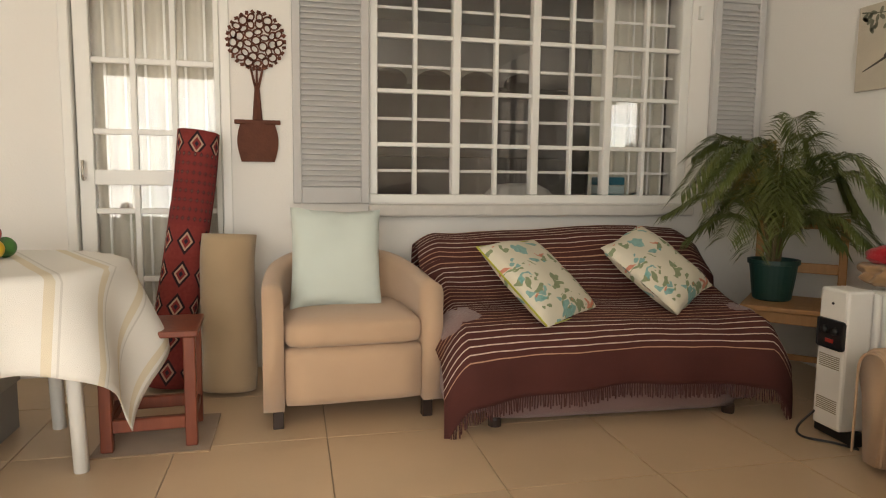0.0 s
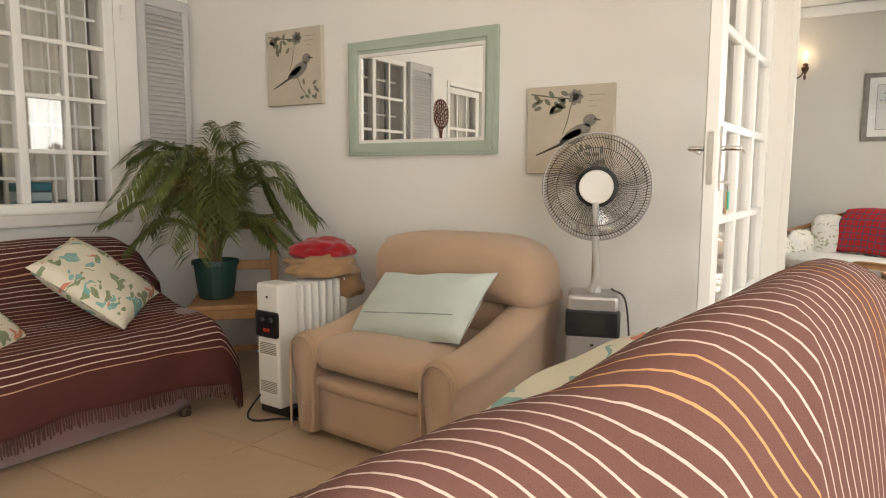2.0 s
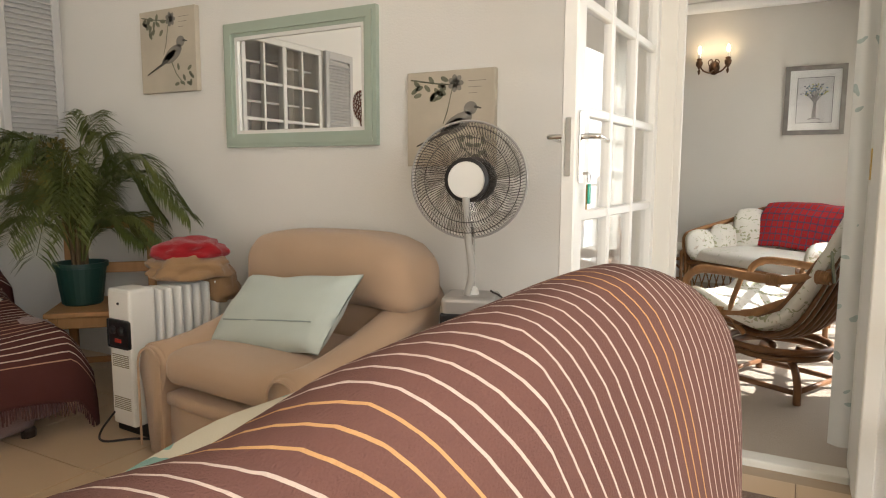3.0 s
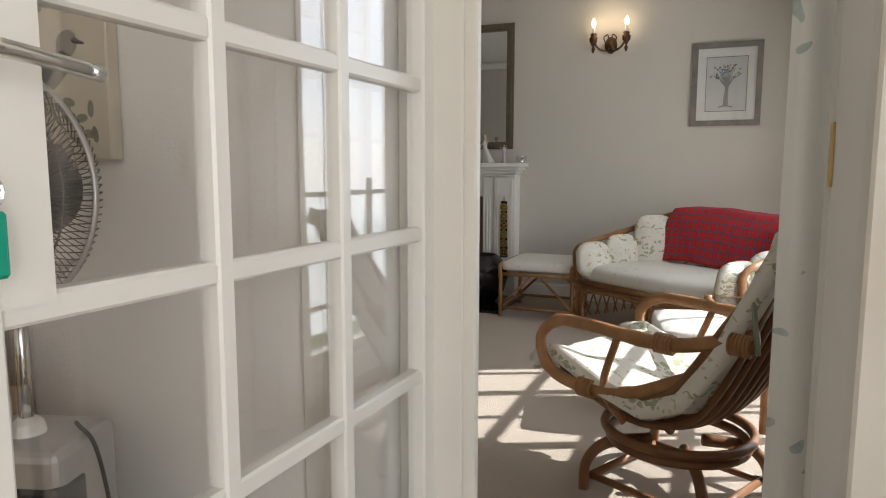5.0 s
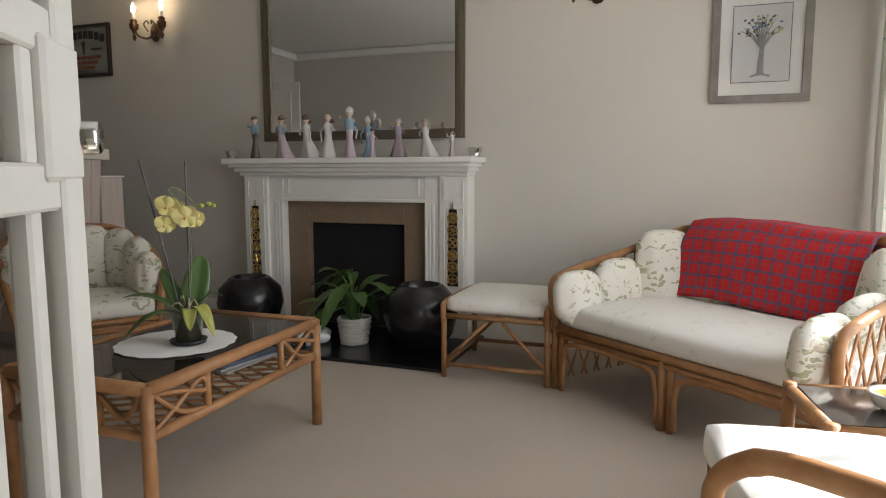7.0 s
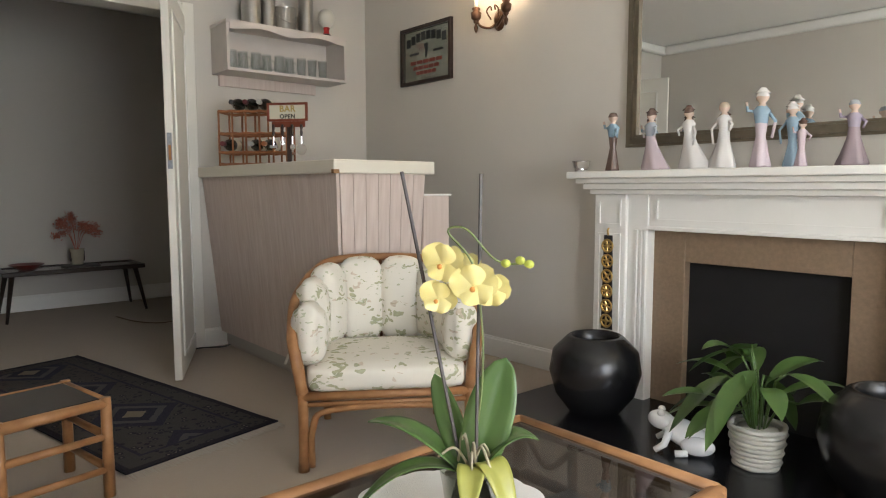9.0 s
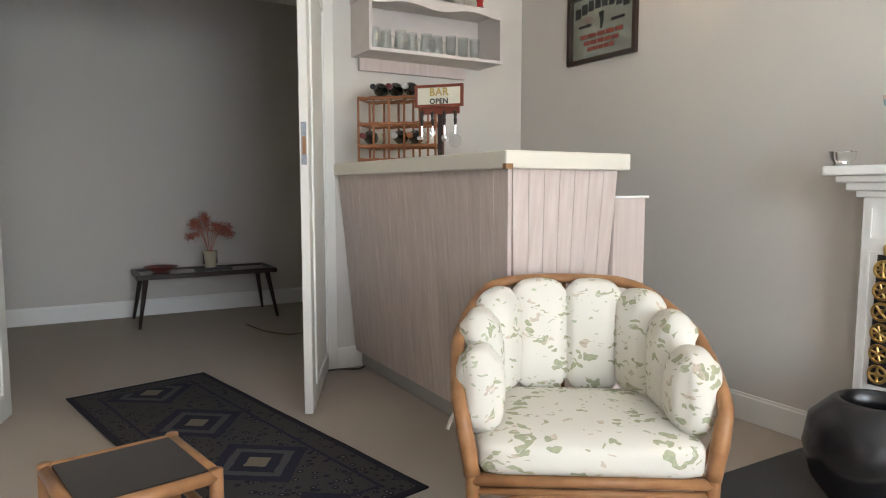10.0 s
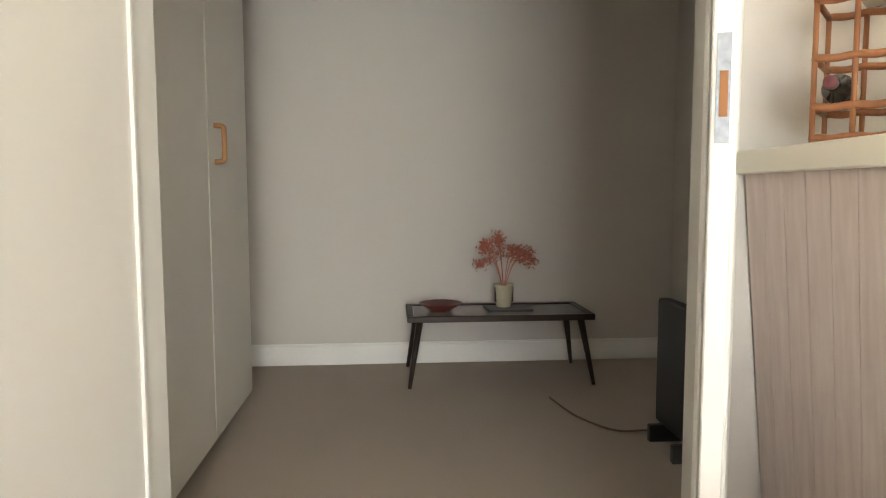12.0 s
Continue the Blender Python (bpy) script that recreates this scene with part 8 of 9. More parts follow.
    def f(u, v):
        p = along([(0, -0.52, 0.40), (0, -0.46, 0.455), (0, -0.36, 0.475), (0, -0.15, 0.41), (0, 0.05, 0.37), (0, 0.18, 0.42), (0, 0.30, 0.58), (0, 0.40, 0.78), (0, 0.48, 0.93), (0, 0.53, 0.95)], v)
        x = (u - 0.5) * 2
        tuft = 0.018 * math.cos(v * 26) * (1 - x * x)
        return Vector((x * (0.30 + 0.04 * math.sin(v * 3.1)), p.y - 0.02 * (1 - x * x) * (v > 0.5) + 0.01 * noise.noise(Vector((u * 6, v * 9, 2))), p.z + 0.035 * (abs(x) ** 3) + tuft + 0.012 * noise.noise(Vector((u * 5, v * 8, 4)))))
    part("cushion", sheet(bmesh.new(), f, 30, 60, 0.055), FLORAL, c, "thick loose leaf-print cushion with ties", smooth=True)
    for s in (-1, 1):
        part("tie", tubem([(s * 0.28, 0.40, 0.78), (s * 0.33, 0.42, 0.74), (s * 0.33, 0.44, 0.62)], 0.009, sides=5, smooth_steps=4), cloth("green_tie_%d" % s, (0.28, 0.31, 0.22)), c)


swivel_chair()
ex = thing("cane_footstool", "low cane stool with a sunlit white print cushion", "stool", pose(5.28, -0.12, 0, 0, 0, 10))
for x in (-0.2, 0.2):
    for y in (-0.2, 0.2):
        part("leg", tubem([(x, y, 0), (x, y, 0.34)], 0.017, sides=8), CANE, ex, smooth=True)
for y in (-0.2, 0.2):
    part("rail", tubem([(-0.2, y, 0.33), (0.2, y, 0.33)], 0.015), CANE, ex, smooth=True)
for x in (-0.2, 0.2):
    part("rail", tubem([(x, -0.2, 0.33), (x, 0.2, 0.33)], 0.015), CANE, ex, smooth=True)
bm = bmesh.new()
soft_box(bm, -0.23, 0.23, -0.23, 0.23, 0.345, 0.44, 0.03, 0.012, 8)
part("cushion", bm, WHITE_CUSHION, ex, "white print seat pad", smooth=True)

# ---- rug, bar corner, double doors, hall ----
# set out on a plan of its own, then brought to the room's scale and place
YB, BX0, BX1, BH = 5.54, 4.86, 6.44, 2.16
BAR_PLAN = Matrix.Translation((-0.308, -0.225, 0)) @ Matrix.Scale(1.03, 4)
_built = set(bpy.data.objects)


def navy_rug():
    m, n, l, b = node_mat("navy_oriental_pile", 0.95)
    uv = n.new("ShaderNodeUVMap")
    sep = n.new("ShaderNodeSeparateXYZ")
    l.new(uv.outputs[0], sep.inputs[0])
    W, L = 0.70, 1.95
    du = math_node(n, l, "ABSOLUTE", math_node(n, l, "SUBTRACT", sep.outputs[0], W / 2))
    dv = math_node(n, l, "ABSOLUTE", math_node(n, l, "SUBTRACT", sep.outputs[1], L / 2))
    edge = math_node(n, l, "MAXIMUM", math_node(n, l, "ADD", du, L / 2 - W / 2), dv)
    navy = mix_node(n, l, noise_node(n, l, uv.outputs[0], 40), (0.012, 0.013, 0.028), (0.022, 0.022, 0.04))
    vor = n.new("ShaderNodeTexVoronoi")
    vor.inputs["Scale"].default_value = 26
    l.new(uv.outputs[0], vor.inputs["Vector"])
    motif = mix_node(n, l, math_node(n, l, "LESS_THAN", vor.outputs["Distance"], 0.33), (0.05, 0.044, 0.042), (0.012, 0.012, 0.022))
    motif = mix_node(n, l, math_node(n, l, "LESS_THAN", vor.outputs["Distance"], 0.14), motif, (0.15, 0.13, 0.105))
    # three lozenge medallions down the middle
    fv = math_node(n, l, "ABSOLUTE", math_node(n, l, "SUBTRACT", math_node(n, l, "FRACT", math_node(n, l, "DIVIDE", math_node(n, l, "ADD", sep.outputs[1], 0.10), 0.58)), 0.5))
    loz = math_node(n, l, "ADD", math_node(n, l, "DIVIDE", du, 0.19), math_node(n, l, "DIVIDE", fv, 0.36))
    loz = math_node(n, l, "ADD", loz, math_node(n, l, "MULTIPLY", math_node(n, l, "SUBTRACT", noise_node(n, l, uv.outputs[0], 18), 0.5), 0.12))
    col = mix_node(n, l, math_node(n, l, "LESS_THAN", loz, 1.15), motif, navy)
    col = mix_node(n, l, math_node(n, l, "LESS_THAN", loz, 0.85), col, (0.075, 0.07, 0.068))
    col = mix_node(n, l, math_node(n, l, "LESS_THAN", loz, 0.62), col, (0.015, 0.016, 0.03))
    col = mix_node(n, l, math_node(n, l, "LESS_THAN", loz, 0.30), col, (0.20, 0.16, 0.11))
    col = mix_node(n, l, math_node(n, l, "GREATER_THAN", edge, L / 2 - 0.13), col, navy)
    col = mix_node(n, l, math_node(n, l, "GREATER_THAN", edge, L / 2 - 0.115), col, motif)
    col = mix_node(n, l, math_node(n, l, "GREATER_THAN", edge, L / 2 - 0.03), col, (0.014, 0.013, 0.02))
    l.new(col, b.inputs["Base Color"])
    weave_bump(n, l, b, uv.outputs[0], 300, 0.7)
    r = thing("oriental_rug", "dark navy oriental rug with cream fringes", "rug", pose(5.415, 5.745, 0.001, 0, 0, -163.2) @ pose(0.35, 0, 0))
    r.matrix_basis = pose(5.12, 5.65, 0.001, 0, 0, 12.5)

    def f(u, v):
        return Vector((u * W, -v * L, 0.008 + 0.002 * noise.noise(Vector((u * 3, v * 6, 1)))))
    part("rug_field", sheet_uv(f, 10, 26, W, L, 0.006), m, r)
    rnd = random.Random(9)
    bm = bmesh.new()
    for k in range(90):
        x = W * (k + 0.5) / 90
        for y, s in ((0, 1), (-L, -1)):
            tube(bm, [(x, y, 0.006), (x + rnd.uniform(-0.006, 0.006), y + s * rnd.uniform(0.035, 0.06), 0.003)], 0.0022, sides=4)
    tagged(part("fringe", bm, cloth("cream_fringe", (0.55, 0.50, 0.42)), r), kind="stuff")


navy_rug()


def bar_counter():
    b = thing("bar_counter", "limed pine corner bar with a thick white top", "bar counter")
    x0, x1, y0 = 6.50, 7.10, 3.835
    zt = 1.13
    part("worktop", boxm(x0, x1, y0, YB - 0.004, zt, zt + 0.065, 0.004, 1), mat("cream_laminate", (0.70, 0.66, 0.56), 0.4, vary=0.06, scale=5), b, "cream laminate top with a chipped corner")
    part("chip", boxm(x0 - 0.001, x0 + 0.03, y0 - 0.0015, y0 + 0.02, zt - 0.0005, zt + 0.018), mat("raw_chipboard", (0.30, 0.17, 0.07), 0.9, vary=0.4, scale=60), b)
    # planks lean inwards to the floor
    n = 18
    for k in range(n):
        ya, yb = [y0 + 0.03 + (YB - 0.01 - y0 - 0.03) * (k + q) / n for q in (0, 1)]
        ba, bb = [3.99 + (YB - 0.01 - 3.99) * (k + q) / n for q in (0, 1)]
        bm = bmesh.new()
        e = 0.0008
        vs = [bm.verts.new(p) for p in ((x0 + 0.03, ya + e, zt), (x0 + 0.03, yb - e, zt), (6.625, bb - e, 0.10), (6.625, ba + e, 0.10), (x0 + 0.048, ya + e, zt), (x0 + 0.048, yb - e, zt), (6.643, bb - e, 0.10), (6.643, ba + e, 0.10))]
        for q in ((0, 1, 2, 3), (4, 7, 6, 5), (0, 3, 7, 4), (1, 5, 6, 2), (0, 4, 5, 1), (3, 2, 6, 7)):
            bm.faces.new([vs[i] for i in q])
        bmesh.ops.bevel(bm, geom=bm.edges[:], offset=0.0008, segments=1, affect="EDGES")
        part("plank", bm, LIMEWASH, b)
    n = 7
    for k in range(n):
        xa, xb = [x0 + 0.05 + (7.06 - x0 - 0.05) * (k + q) / n for q in (0, 1)]
        ba, bb = [6.645 + (7.06 - 6.645) * (k + q) / n for q in (0, 1)]
        bm = bmesh.new()
        e = 0.0008
        vs = [bm.verts.new(p) for p in ((xa + e, y0 + 0.03, zt), (xb - e, y0 + 0.03, zt), (bb - e, 3.97, 0.10), (ba + e, 3.97, 0.10), (xa + e, y0 + 0.048, zt), (xb - e, y0 + 0.048, zt), (bb - e, 3.99, 0.10), (ba + e, 3.99, 0.10))]
        for q in ((0, 1, 2, 3), (4, 7, 6, 5), (0, 3, 7, 4), (1, 5, 6, 2), (0, 4, 5, 1), (3, 2, 6, 7)):
            bm.faces.new([vs[i] for i in q])
        bmesh.ops.bevel(bm, geom=bm.edges[:], offset=0.0008, segments=1, affect="EDGES")
        part("plank", bm, LIMEWASH, b)
    part("backing", boxm(6.66, 7.05, 4.02, YB - 0.01, 0.02, 1.10), DARKROOM, b)
    part("kickboard", boxm(6.665, 6.68, 4.02, YB - 0.01, 0.0, 0.11), mat("grey_kickboard", (0.36, 0.33, 0.30), 0.6, vary=0.1), b)
    part("kickboard", boxm(6.68, 7.05, 4.0, 4.015, 0.0, 0.11), bpy.data.materials["grey_kickboard"], b)
    w = part("side_wing", boxm(7.065, 7.24, y0 + 0.05, y0 + 0.075, 0.0, 1.02, 0.003, 1), LIMEWASH, b)
    part("wing_cap", boxm(7.06, 7.25, y0 + 0.04, y0 + 0.085, 1.02, 1.03, 0.002, 1), TRIM, b)
    cd = tagged(part("power_cord", tubem([(6.36, 5.50, 0.008), (6.45, 5.46, 0.02), (6.52, 5.50, 0.006), (6.60, 5.45, 0.008), (6.66, 5.48, 0.008)], 0.005, sides=6, smooth_steps=5), BLACK, smooth=True), "black power cord trailing on the carpet", "cord")


bar_counter()


def wall_shelf():
    x0, x1, y0, z0, z1 = 6.62, 7.49, 5.28, 1.80, 2.11
    LW = mat("limed_white_paint", (0.60, 0.55, 0.51), 0.6, vary=0.12, scale=8)
    s = thing("wall_shelf", "whitewashed open wall cabinet with scalloped trim, full of glasses", "shelf")
    e = 0.018
    part("bottom", boxm(x0, x1, y0, YB - 0.003, z0, z0 + e), LW, s)
    part("top", boxm(x0 - 0.005, x1 + 0.005, y0 - 0.006, YB - 0.003, z1 - e, z1), LW, s)
    for x in (x0, x1 - e):
        part("side", boxm(x, x + e, y0, YB - 0.003, z0 + e, z1 - e), LW, s)
    part("back_panel", boxm(x0 + e, x1 - e, YB - 0.012, YB - 0.004, z0 + e, z1 - e), LW, s)

    def f(u, v):
        return Vector((x0 + e + (x1 - x0 - 2 * e) * u, y0 + 0.003, z1 - e - v * (0.028 + 0.012 * math.cos(u * 4 * math.pi))))
    part("scalloped_trim", sheet(bmesh.new(), f, 40, 2, 0.012), LW, s)
    part("rail", boxm(x0 + 0.04, x1 - 0.12, YB - 0.03, YB - 0.004, z0 - 0.07, z0), LIMEWASH, s)
    clear = pane_glass("clear_glass", (0.90, 0.92, 0.92))
    rnd = random.Random(1)
    mug = None
    for k in range(9):
        x = x0 + 0.07 + 0.083 * k
        if k < 6:
            g = thing("beer_mug", "thick clear glass tankard on the shelf", "mug", pose(x, y0 + 0.10 + 0.02 * (k % 2), z0 + e), group="tankards")
            part("glass_body", lathe(bmesh.new(), [(0.030, 0), (0.034, 0.01), (0.036, 0.05), (0.032, 0.10), (0.034, 0.125), (0.030, 0.125), (0.028, 0.10), (0.031, 0.05), (0.028, 0.02), (0, 0.018)], 18), clear, g, smooth=True)
            part("handle", tubem([(0.033, 0, 0.03), (0.058, 0, 0.045), (0.058, 0, 0.085), (0.033, 0, 0.10)], 0.006, sides=6, smooth_steps=4), clear, g, smooth=True)
        else:
            g = thing("tumbler", "clear glass tumbler on the shelf", "glass", pose(x, y0 + 0.10, z0 + e), group="tumblers")
            part("glass_body", lathe(bmesh.new(), [(0.026, 0), (0.033, 0.13), (0.031, 0.13), (0.024, 0.012), (0, 0.01)], 18), clear, g, smooth=True)
    # vessels on top
    steel = mat("brushed_steel", (0.45, 0.44, 0.42), 0.3, 1.0, vary=0.2, scale=20)
    for k, (x, r, h) in enumerate(((6.84, 0.062, 0.26), (6.96, 0.048, 0.24), (7.08, 0.075, 0.16), (7.24, 0.052, 0.28))):
        v = thing("steel_canister", "brushed steel bar canister on top of the shelf", "canister", pose(x, 5.40, z1), group="bar canisters")
        part("canister_body", lathe(bmesh.new(), [(r * 0.95, 0), (r, 0.008), (r, h - 0.01), (r * 1.04, h), (r * 0.96, h), (r * 0.94, 0.02), (0, 0.012)], 28), steel, v, smooth=False)
        if k == 2:
            part("bail_handle", tubem([(-r - 0.003, 0, h - 0.03), (-r * 0.8, -r * 0.75, h * 0.5), (0, -r - 0.012, h * 0.32), (r * 0.8, -r * 0.75, h * 0.5), (r + 0.003, 0, h - 0.03)], 0.004, sides=6, smooth_steps=5), steel, v, smooth=True)
    cb = thing("ornamental_rooster", "white round ornament with a red base", "ornament", pose(7.385, 5.37, z1))
    bm = bmesh.new()
    bmesh.ops.create_uvsphere(bm, u_segments=20, v_segments=14, radius=0.062, matrix=pose(0, 0, 0.135) @ Matrix.Diagonal((0.95, 0.9, 1.1, 1)))
    part("globe", bm, mat("milky_glaze", (0.66, 0.64, 0.57), 0.3), cb, smooth=True)
    part("neck", lathe(bmesh.new(), [(0.022, 0.03), (0.018, 0.05), (0.024, 0.075)], 16), mat("red_glaze", (0.42, 0.02, 0.015), 0.3), cb)
    part("foot", lathe(bmesh.new(), [(0.045, 0), (0.045, 0.012), (0.02, 0.03), (0, 0.032)], 20), BLACK, cb)


wall_shelf()


def wine_rack():
    r = thing("wine_rack", "turned wooden wine rack on the bar top", "wine rack", pose(6.535, 5.24, 1.196, 0, 0, -42))
    # local x runs along the rack, y is depth
    L, D = 0.42, 0.19
    WD = wood("chestnut_dowel", (0.20, 0.075, 0.03), (0.36, 0.16, 0.07), 0.45)
    n = 5
    zs = (0.012, 0.085, 0.20, 0.335)
    for y in (0.0, D):
        for i, z in enumerate(zs):
            ln = L if i else L
            def f(t, y=y, z=z):
                return (t * ln, y, z + (0.002 * math.cos(t * n * 2 * math.pi) if 0 < z < 0.5 else 0))
            part("rail", tubem([f(k / 30) for k in range(31)], 0.0095, sides=8), WD, r, smooth=True)
        for k in range(n + 1):
            part("upright", tubem([(L * k / n, y, 0.0), (L * k / n, y, 0.335)], 0.0065, sides=8), WD, r, smooth=True)
    for z in zs:
        for k in (0, n):
            part("cross_rail", tubem([(L * k / n, 0, z), (L * k / n, D, z)], 0.008, sides=8), WD, r, smooth=True)
    dark = mat("dark_bottle_glass", (0.012, 0.014, 0.010), 0.12, vary=0.1)
    label = mat("cream_label", (0.62, 0.58, 0.46), 0.7, vary=0.08, scale=20)
    caps = [mat("foil_cap_%d" % i, c, 0.4) for i, c in enumerate(((0.10, 0.015, 0.02), (0.50, 0.50, 0.49), (0.30, 0.10, 0.03), (0.02, 0.02, 0.02)))]
    for i, (k, z) in enumerate(((0, 0.135), (2, 0.135), (3, 0.135), (0, 0.385), (1, 0.385), (2, 0.385))):
        x = L * (k + 0.5) / n + (0.06 if z > 0.3 else 0)
        b = thing("wine_bottle", "dark wine bottle lying in the rack", "bottle", pose(6.535, 5.24, 1.196, 0, 0, -42) @ pose(x, D + 0.05, z, 90, 0, 0), group="wine bottles")
        part("bottle_body", lathe(bmesh.new(), [(0.030, 0), (0.0365, 0.006), (0.0365, 0.17), (0.032, 0.195), (0.016, 0.225), (0.0135, 0.30), (0, 0.302)], 22), dark, b, smooth=True)
        part("label", lathe(bmesh.new(), [(0.0369, 0.05), (0.0371, 0.05), (0.0371, 0.14), (0.0369, 0.14)], 22), label, b)
        part("foil_cap", lathe(bmesh.new(), [(0.0145, 0.245), (0.0148, 0.303), (0, 0.305)], 16), caps[i % 4], b)


wine_rack()


def bar_sign():
    s = thing("bar_sign", "small framed bar sign hung with serving tools", "sign", pose(6.735, 4.72, 1.497, 0, 0, -50))
    frame_parts(s, 0.245, 0.105, 0.012, 0.012, REDWOOD, ((0.0, 0.013, 0.014),))
    part("backing", boxm(-0.112, 0.112, -0.006, 0.004, -0.043, 0.043), mat("cream_mirror_panel", (0.62, 0.60, 0.48), 0.3, vary=0.08), s)
    ink, gold = mat("sign_ink", (0.03, 0.03, 0.025), 0.5), mat("sign_gold", (0.42, 0.30, 0.08), 0.4, 0.3)

    def text(body, size, x, z, m):
        cu = bpy.data.curves.new("lettering", "FONT")
        cu.body, cu.size, cu.align_x, cu.align_y, cu.extrude = body, size, "CENTER", "CENTER", 0.0008
        cu.space_character = 1.1
        cu.offset = 0.0012
        tmp = new("lettering", cu)
        dg = bpy.context.evaluated_depsgraph_get()
        me = bpy.data.meshes.new_from_object(tmp.evaluated_get(dg))
        bpy.data.objects.remove(tmp)
        me.materials.clear()
        me.materials.append(m)
        ob = new("lettering", me)
        ob.parent = s
        ob.matrix_basis = pose(x, -0.0075, z, 90, 0, 0)
    text("BAR", 0.05, 0.0, 0.017, gold)
    text("OPEN", 0.034, 0.0, -0.026, ink)
    part("stand", boxm(-0.10, 0.10, 0.004, 0.012, -0.085, 0.05), REDWOOD, s)
    part("stand_foot", boxm(-0.012, 0.012, 0.006, 0.02, -0.301, -0.06), DARKWOOD, s)
    dark = DARKWOOD
    for k, x in enumerate((-0.085, -0.03, 0.03, 0.085)):
        tl = part("tool", lathe(bmesh.new(), [(0.004, -0.055), (0.007, -0.045), (0.009, -0.03), (0.006, -0.02), (0.009, -0.005), (0.007, 0.01), (0.003, 0.015)], 12, (x, -0.012, -0.085)), dark, s, "turned dark handle", smooth=True)
        bm = bmesh.new()
        tube(bm, [(x, -0.012, -0.135), (x, -0.012, -0.19)], 0.003, sides=6)
        if k == 3:
            lathe(bm, [(0.0, 0), (0.03, 0.0), (0.032, 0.004), (0.0, 0.006)], 20, m=pose(x, -0.012, -0.215, 90))
        elif k == 2:
            bmesh.ops.create_uvsphere(bm, u_segments=14, v_segments=8, radius=0.016, matrix=pose(x, -0.012, -0.20) @ Matrix.Diagonal((1, 0.5, 1.2, 1)))
        elif k == 1:
            tube(bm, [(x + 0.013 * math.cos(t), -0.012, -0.175 + 0.013 * math.sin(t)) for t in [2 * math.pi * j / 14 for j in range(14)]], 0.003, sides=6, closed=True)
        else:
            box(bm, x - 0.022, x + 0.022, -0.02, -0.004, -0.205, -0.19)
        part("tool_head", bm, CHROME, tl, "bright steel head")


bar_sign()


def panel_door(name, label, m, L, h, mould_side, lock):
    """Hinge at the origin, leaf along +x."""
    d = thing(name, label, "door", m, kind="structure")
    t = 0.02
    part("door_leaf", boxm(0, L, -t, t, 0.012, h, 0.003, 1), CREAM, d)
    fr = bmesh.new()
    a0, a1, b0, b1, e = 0.10, L - 0.10, 0.12, h - 0.12, 0.016
    for s in (-1, 1):
        y0, y1 = sorted((s * (t - 0.001), s * (t + 0.010)))
        for q in ((a0, a1, b0, b0 + e), (a0, a1, b1 - e, b1), (a0, a0 + e, b0 + e, b1 - e), (a1 - e, a1, b0 + e, b1 - e)):
            box(fr, q[0], q[1], y0, y1, q[2], q[3], 0.004, 1)
    part("panel_moulding", fr, TRIM, d)
    if lock:
        lp = part("lock_plate", boxm(L, L + 0.003, -0.012, 0.012, 1.165, 1.355), mat("worn_steel_plate", (0.30, 0.32, 0.35), 0.45, 0.8, vary=0.6, scale=60), d, "worn steel lock plate")
        part("bolt_slot", boxm(L + 0.003, L + 0.0045, -0.006, 0.008, 1.21, 1.29), mat("bare_wood_slot", (0.30, 0.13, 0.04), 0.7), lp)
    return d


ang = math.degrees(math.atan2(4.83 - 5.525, 6.10 - 6.43))
panel_door("door_3", "cream panelled double-door leaf standing open edge-on", pose(6.43, 5.525, 0, 0, 0, ang), 0.765, 2.14, 1, True)
panel_door("door_4", "cream panelled double-door leaf folded back into the room", pose(4.885, 5.525, 0, 0, 0, -105), 0.725, 2.14, 1, False)
bm = bmesh.new()
for x0, x1 in ((BX0 - 0.07, BX0 + 0.004), (BX1 - 0.004, BX1 + 0.07)):
    box(bm, x0, x1, YB - 0.016, YB + 0.1385, 0, BH + 0.07, 0.004, 1)
box(bm, BX0 + 0.004, BX1 - 0.004, YB - 0.016, YB + 0.1385, BH - 0.004, BH + 0.07, 0.004, 1)
structure("trim_doorway", bm, CREAM, "cream painted architrave of the double doors", "architrave")


def cupboard():
    c = thing("built_in_cupboard", "tall cream built-in cupboard with plain doors", "cupboard")
    x1 = 4.79
    part("carcass", boxm(4.16, x1 - 0.02, YB + 0.142, 7.13, 0.06, 2.6), CREAM, c)
    part("kickboard", boxm(4.16, x1 - 0.05, YB + 0.142, 7.12, 0.0, 0.06), BLACK, c)
    for y0, y1, hy in ((YB + 0.142, 6.42, None), (6.425, 7.13, 6.52)):
        d = part("cupboard_door", boxm(x1 - 0.02, x1, y0, y1 - 0.004, 0.06, 2.6, 0.003, 1), CREAM, c)
        if hy:
            part("handle", tubem([(x1, hy, 1.21), (x1 + 0.035, hy, 1.215), (x1 + 0.04, hy, 1.24), (x1 + 0.04, hy, 1.33), (x1 + 0.035, hy, 1.355), (x1, hy, 1.36)], 0.011, sides=8, smooth_steps=4), PINE, d, "wooden pull handle", smooth=True)


cupboard()


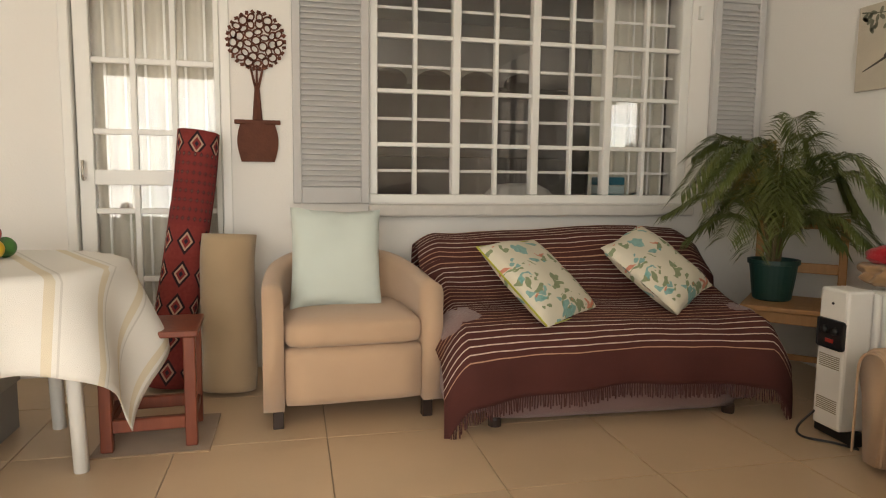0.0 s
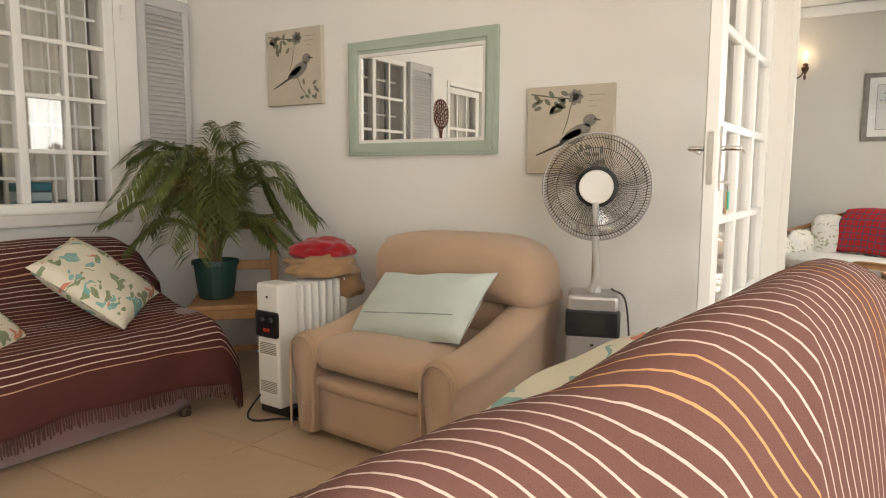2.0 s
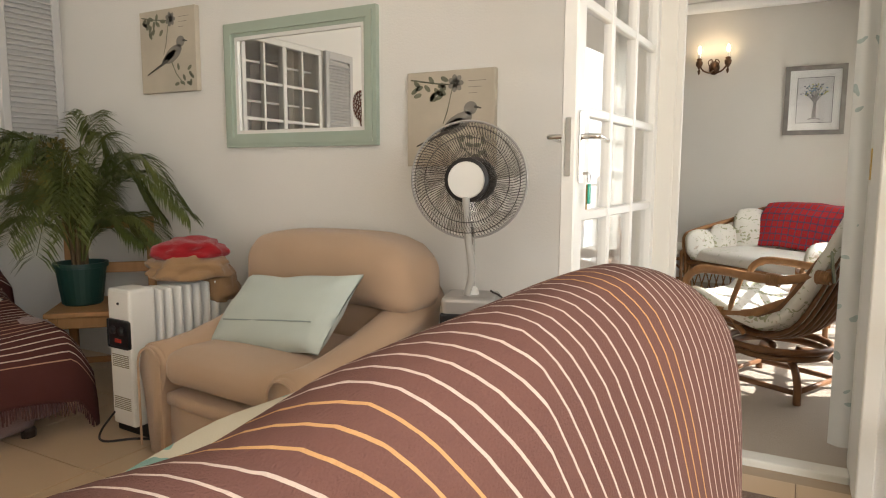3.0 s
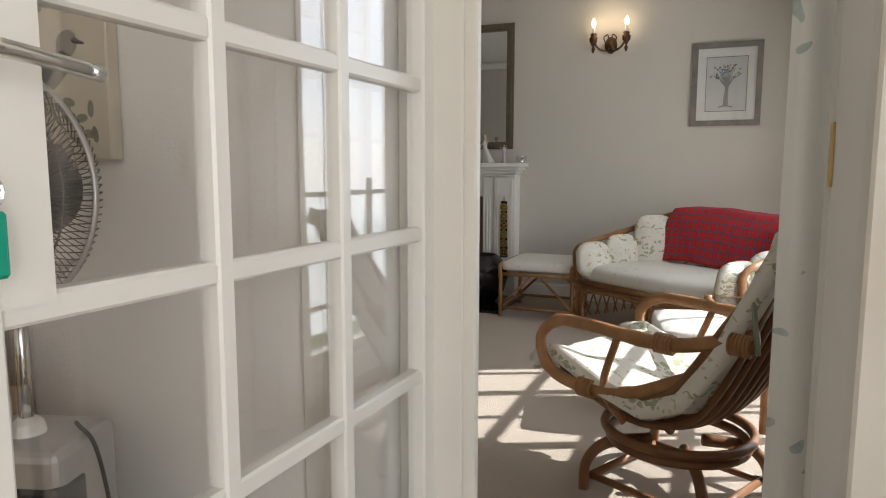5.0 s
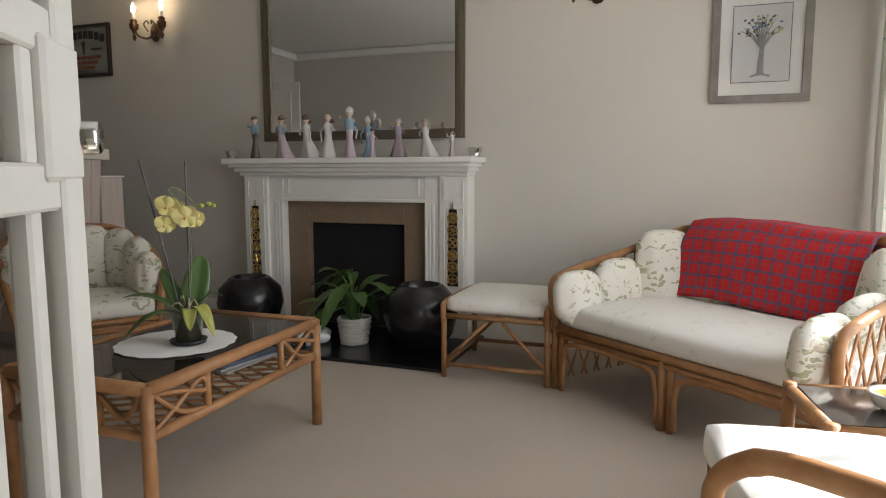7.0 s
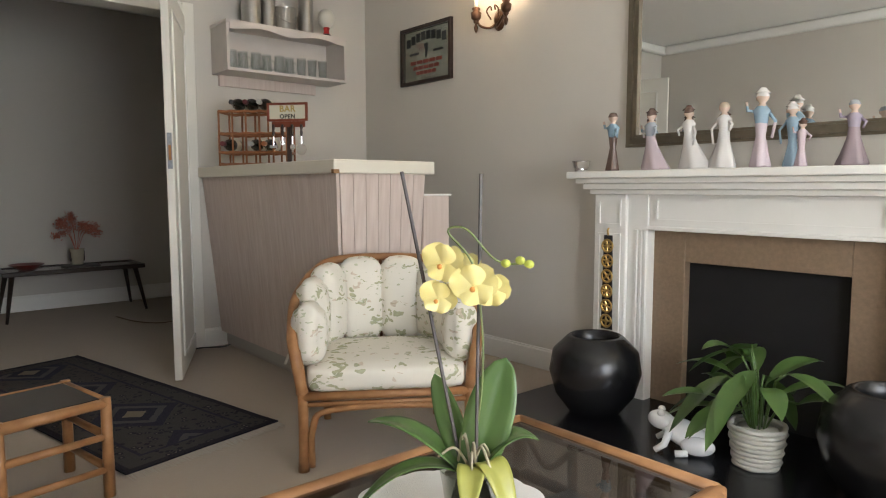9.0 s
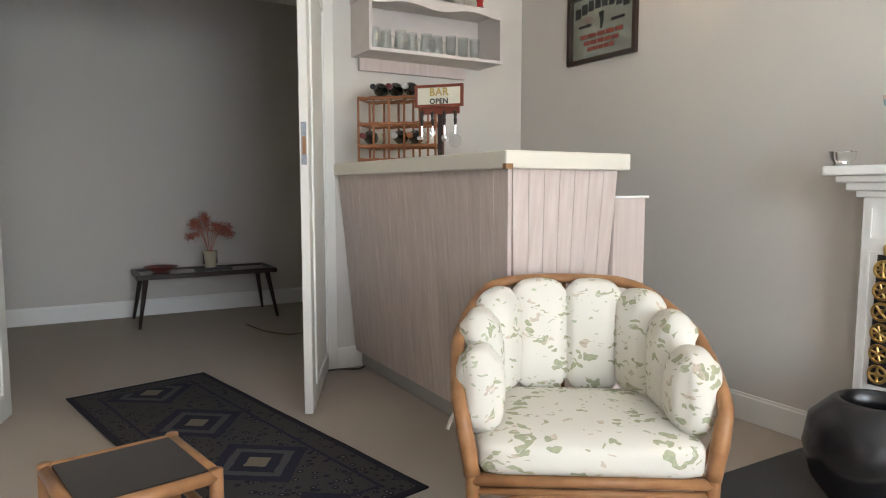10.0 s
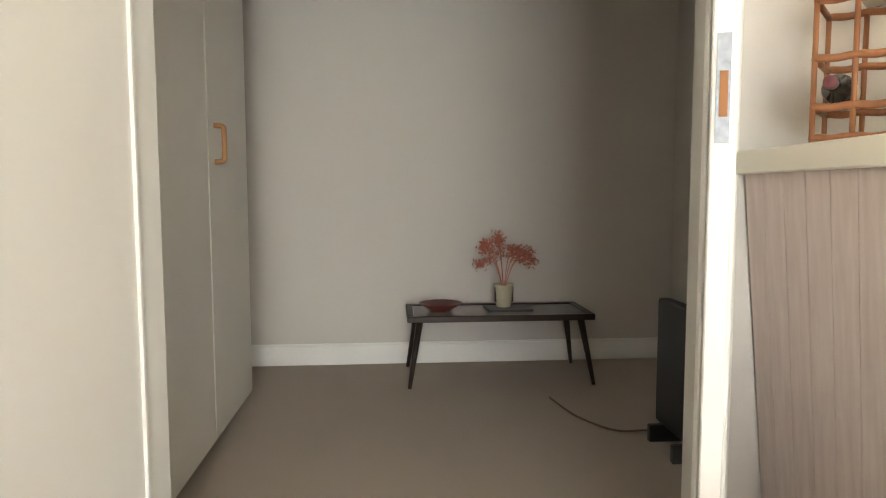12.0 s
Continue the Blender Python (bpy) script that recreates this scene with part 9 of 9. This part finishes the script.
def hall_table():
    x0, x1, y0, y1, h = 5.60, 6.66, 7.30, 7.74, 0.40
    t = thing("low_table", "dark wooden low table on splayed tapering legs", "table", pose((x0 + x1) / 2, (y0 + y1) / 2, 0, 0, 0, 0))
    hx, hy = (x1 - x0) / 2, (y1 - y0) / 2
    for a in ((-hx, hx, -hy, -hy + 0.04), (-hx, hx, hy - 0.04, hy), (-hx, -hx + 0.04, -hy + 0.04, hy - 0.04), (hx - 0.04, hx, -hy + 0.04, hy - 0.04)):
        part("top_frame", boxm(a[0], a[1], a[2], a[3], h - 0.035, h, 0.004, 1), DARKWOOD, t)
    part("glass_top", boxm(-hx + 0.04, hx - 0.04, -hy + 0.04, hy - 0.04, h - 0.015, h - 0.008), mat("greyed_glass_top", (0.30, 0.28, 0.25), 0.1), t)
    for sx in (-1, 1):
        for sy in (-1, 1):
            part("leg", tubem([(sx * (hx - 0.01), sy * (hy + 0.02), 0), (sx * (hx - 0.07), sy * (hy - 0.05), h - 0.035)], 0.011, sides=8, taper=0.021), DARKWOOD, t, smooth=True)
    v = thing("glass_vase", "pale glass vase of dried pink flowers", "vase", pose(6.18, 7.56, h + 0.006))
    part("vase_body", lathe(bmesh.new(), [(0.04, 0), (0.046, 0.004), (0.058, 0.13), (0.062, 0.135), (0.056, 0.13), (0.042, 0.012), (0, 0.01)], 24), mat("amber_milk_glass", (0.55, 0.50, 0.36), 0.15, vary=0.1), v, "pale amber vase", smooth=True)
    for s in (-1, 1):
        part("vase_foot", boxm(s * 0.05 - 0.006, s * 0.05 + 0.006, -0.02, 0.02, 0.03, 0.12, 0.003, 1), DARKWOOD, v)
    rnd = random.Random(12)
    fl = mat("dried_pink_flower", (0.40, 0.10, 0.07), 0.8, vary=0.4, scale=40, second=(0.55, 0.22, 0.14))
    for k in range(9):
        a = rnd.uniform(0, 6.28)
        r = rnd.uniform(0.02, 0.20)
        top = rnd.uniform(0.26, 0.36) - 0.65 * r
        e = Vector((r * math.cos(a), 0.5 * r * math.sin(a), 0.10 + top))
        sp = curve_points([(0, 0, 0.09), (e.x * 0.35, e.y * 0.35, 0.26), (e.x * 0.8, e.y * 0.8, max(e.z, 0.22) + 0.02), tuple(e)], 6)
        bm = bmesh.new()
        tube(bm, sp, 0.0025, sides=5)
        for q in sp[8:]:
            for j in range(12):
                c = q + Vector((rnd.gauss(0, 0.016), rnd.gauss(0, 0.016), rnd.gauss(0, 0.016)))
                d = Vector((rnd.uniform(-1, 1), rnd.uniform(-1, 1), rnd.uniform(-1, 1))).normalized() * 0.012
                s = d.cross(Vector((0.2, 0.4, 1))).normalized() * 0.006
                bm.faces.new([bm.verts.new(p) for p in (c - d, c + s, c + d, c - s)])
        part("flower_spray", bm, fl, v)
    bk = tagged(part("book", boxm(-0.13, 0.13, -0.09, 0.09, 0, 0.015, 0.002, 1), mat("dark_book_cover", (0.06, 0.055, 0.06), 0.5)), "thin dark book lying under the vase", "book")
    bk.matrix_basis = pose(6.20, 7.53, h - 0.009, 0, 0, 4)
    bw = thing("wooden_bowl", "shallow bowl with red and black bands", "bowl", pose(5.80, 7.52, h - 0.007))
    part("bowl", lathe(bmesh.new(), [(0.05, 0), (0.06, 0.005), (0.125, 0.045), (0.128, 0.048), (0.118, 0.046), (0.05, 0.012), (0, 0.01)], 32), mat("banded_lacquer", (0.05, 0.02, 0.018), 0.35, vary=0.6, scale=12, second=(0.22, 0.03, 0.02)), bw, smooth=True)


hall_table()
hp = thing("panel_heater", "slim black upright panel heater on feet", "heater", pose(6.715, 6.40, 0))
part("panel", boxm(-0.03, 0.03, -0.30, 0.10, 0.07, 0.62, 0.012), BLACK, hp)
for y in (-0.22, 0.02):
    part("foot", boxm(-0.09, 0.09, y - 0.015, y + 0.015, 0.0, 0.075, 0.004, 1), BLACK, hp)
tagged(part("power_cord", tubem([(6.66, 6.52, 0.012), (6.52, 6.55, 0.006), (6.40, 6.75, 0.006), (6.34, 7.05, 0.006)], 0.005, sides=6, smooth_steps=6), mat("brown_flex", (0.16, 0.10, 0.06), 0.5), smooth=True), "brown power cord across the carpet", "cord")

for _ob in set(bpy.data.objects) - _built:
    if _ob.parent is None:
        _ob.matrix_basis = BAR_PLAN @ _ob.matrix_basis

# ---- floor tiles of the veranda ----
TILES = mat("sandy_ceramic_tile", (0.58, 0.43, 0.28), 0.32, vary=0.12, scale=3.0, bump=0.05, bscale=40)
_nt2 = TILES.node_tree
_oi = _nt2.nodes.new("ShaderNodeObjectInfo")
_hs = _nt2.nodes.new("ShaderNodeHueSaturation")
_b = _nt2.nodes["Principled BSDF"]
_src = _b.inputs["Base Color"].links[0].from_socket
_v = math_node(_nt2.nodes, _nt2.links, "ADD", math_node(_nt2.nodes, _nt2.links, "MULTIPLY", _oi.outputs["Random"], 0.10), 0.95)
_nt2.links.new(_v, _hs.inputs["Value"])
_nt2.links.new(_src, _hs.inputs["Color"])
_nt2.links.new(_hs.outputs["Color"], _b.inputs["Base Color"])
floor_v = bpy.data.objects["floor_veranda"]
_me = None
X_OFF, Y_OFF = 0.345, 2.165
for i in range(-5, 6):
    for j in range(-9, 4):
        ax, ay = X_OFF + i * TILE_P, Y_OFF + j * TILE_P
        if ax < XV0 - 0.4 or ax > XM + 0.1 or ay < YV0 - 0.5 or ay > YW:
            continue
        if _me is None:
            ob = part("tile", boxm(0.002, TILE_P - 0.002, 0.002, TILE_P - 0.002, -0.012, 0.0, 0.0015, 1), TILES, floor_v)
            _me = ob.data
        else:
            ob = new("tile", _me)
            ob.parent = floor_v
        ob.location = (ax, ay, 0)
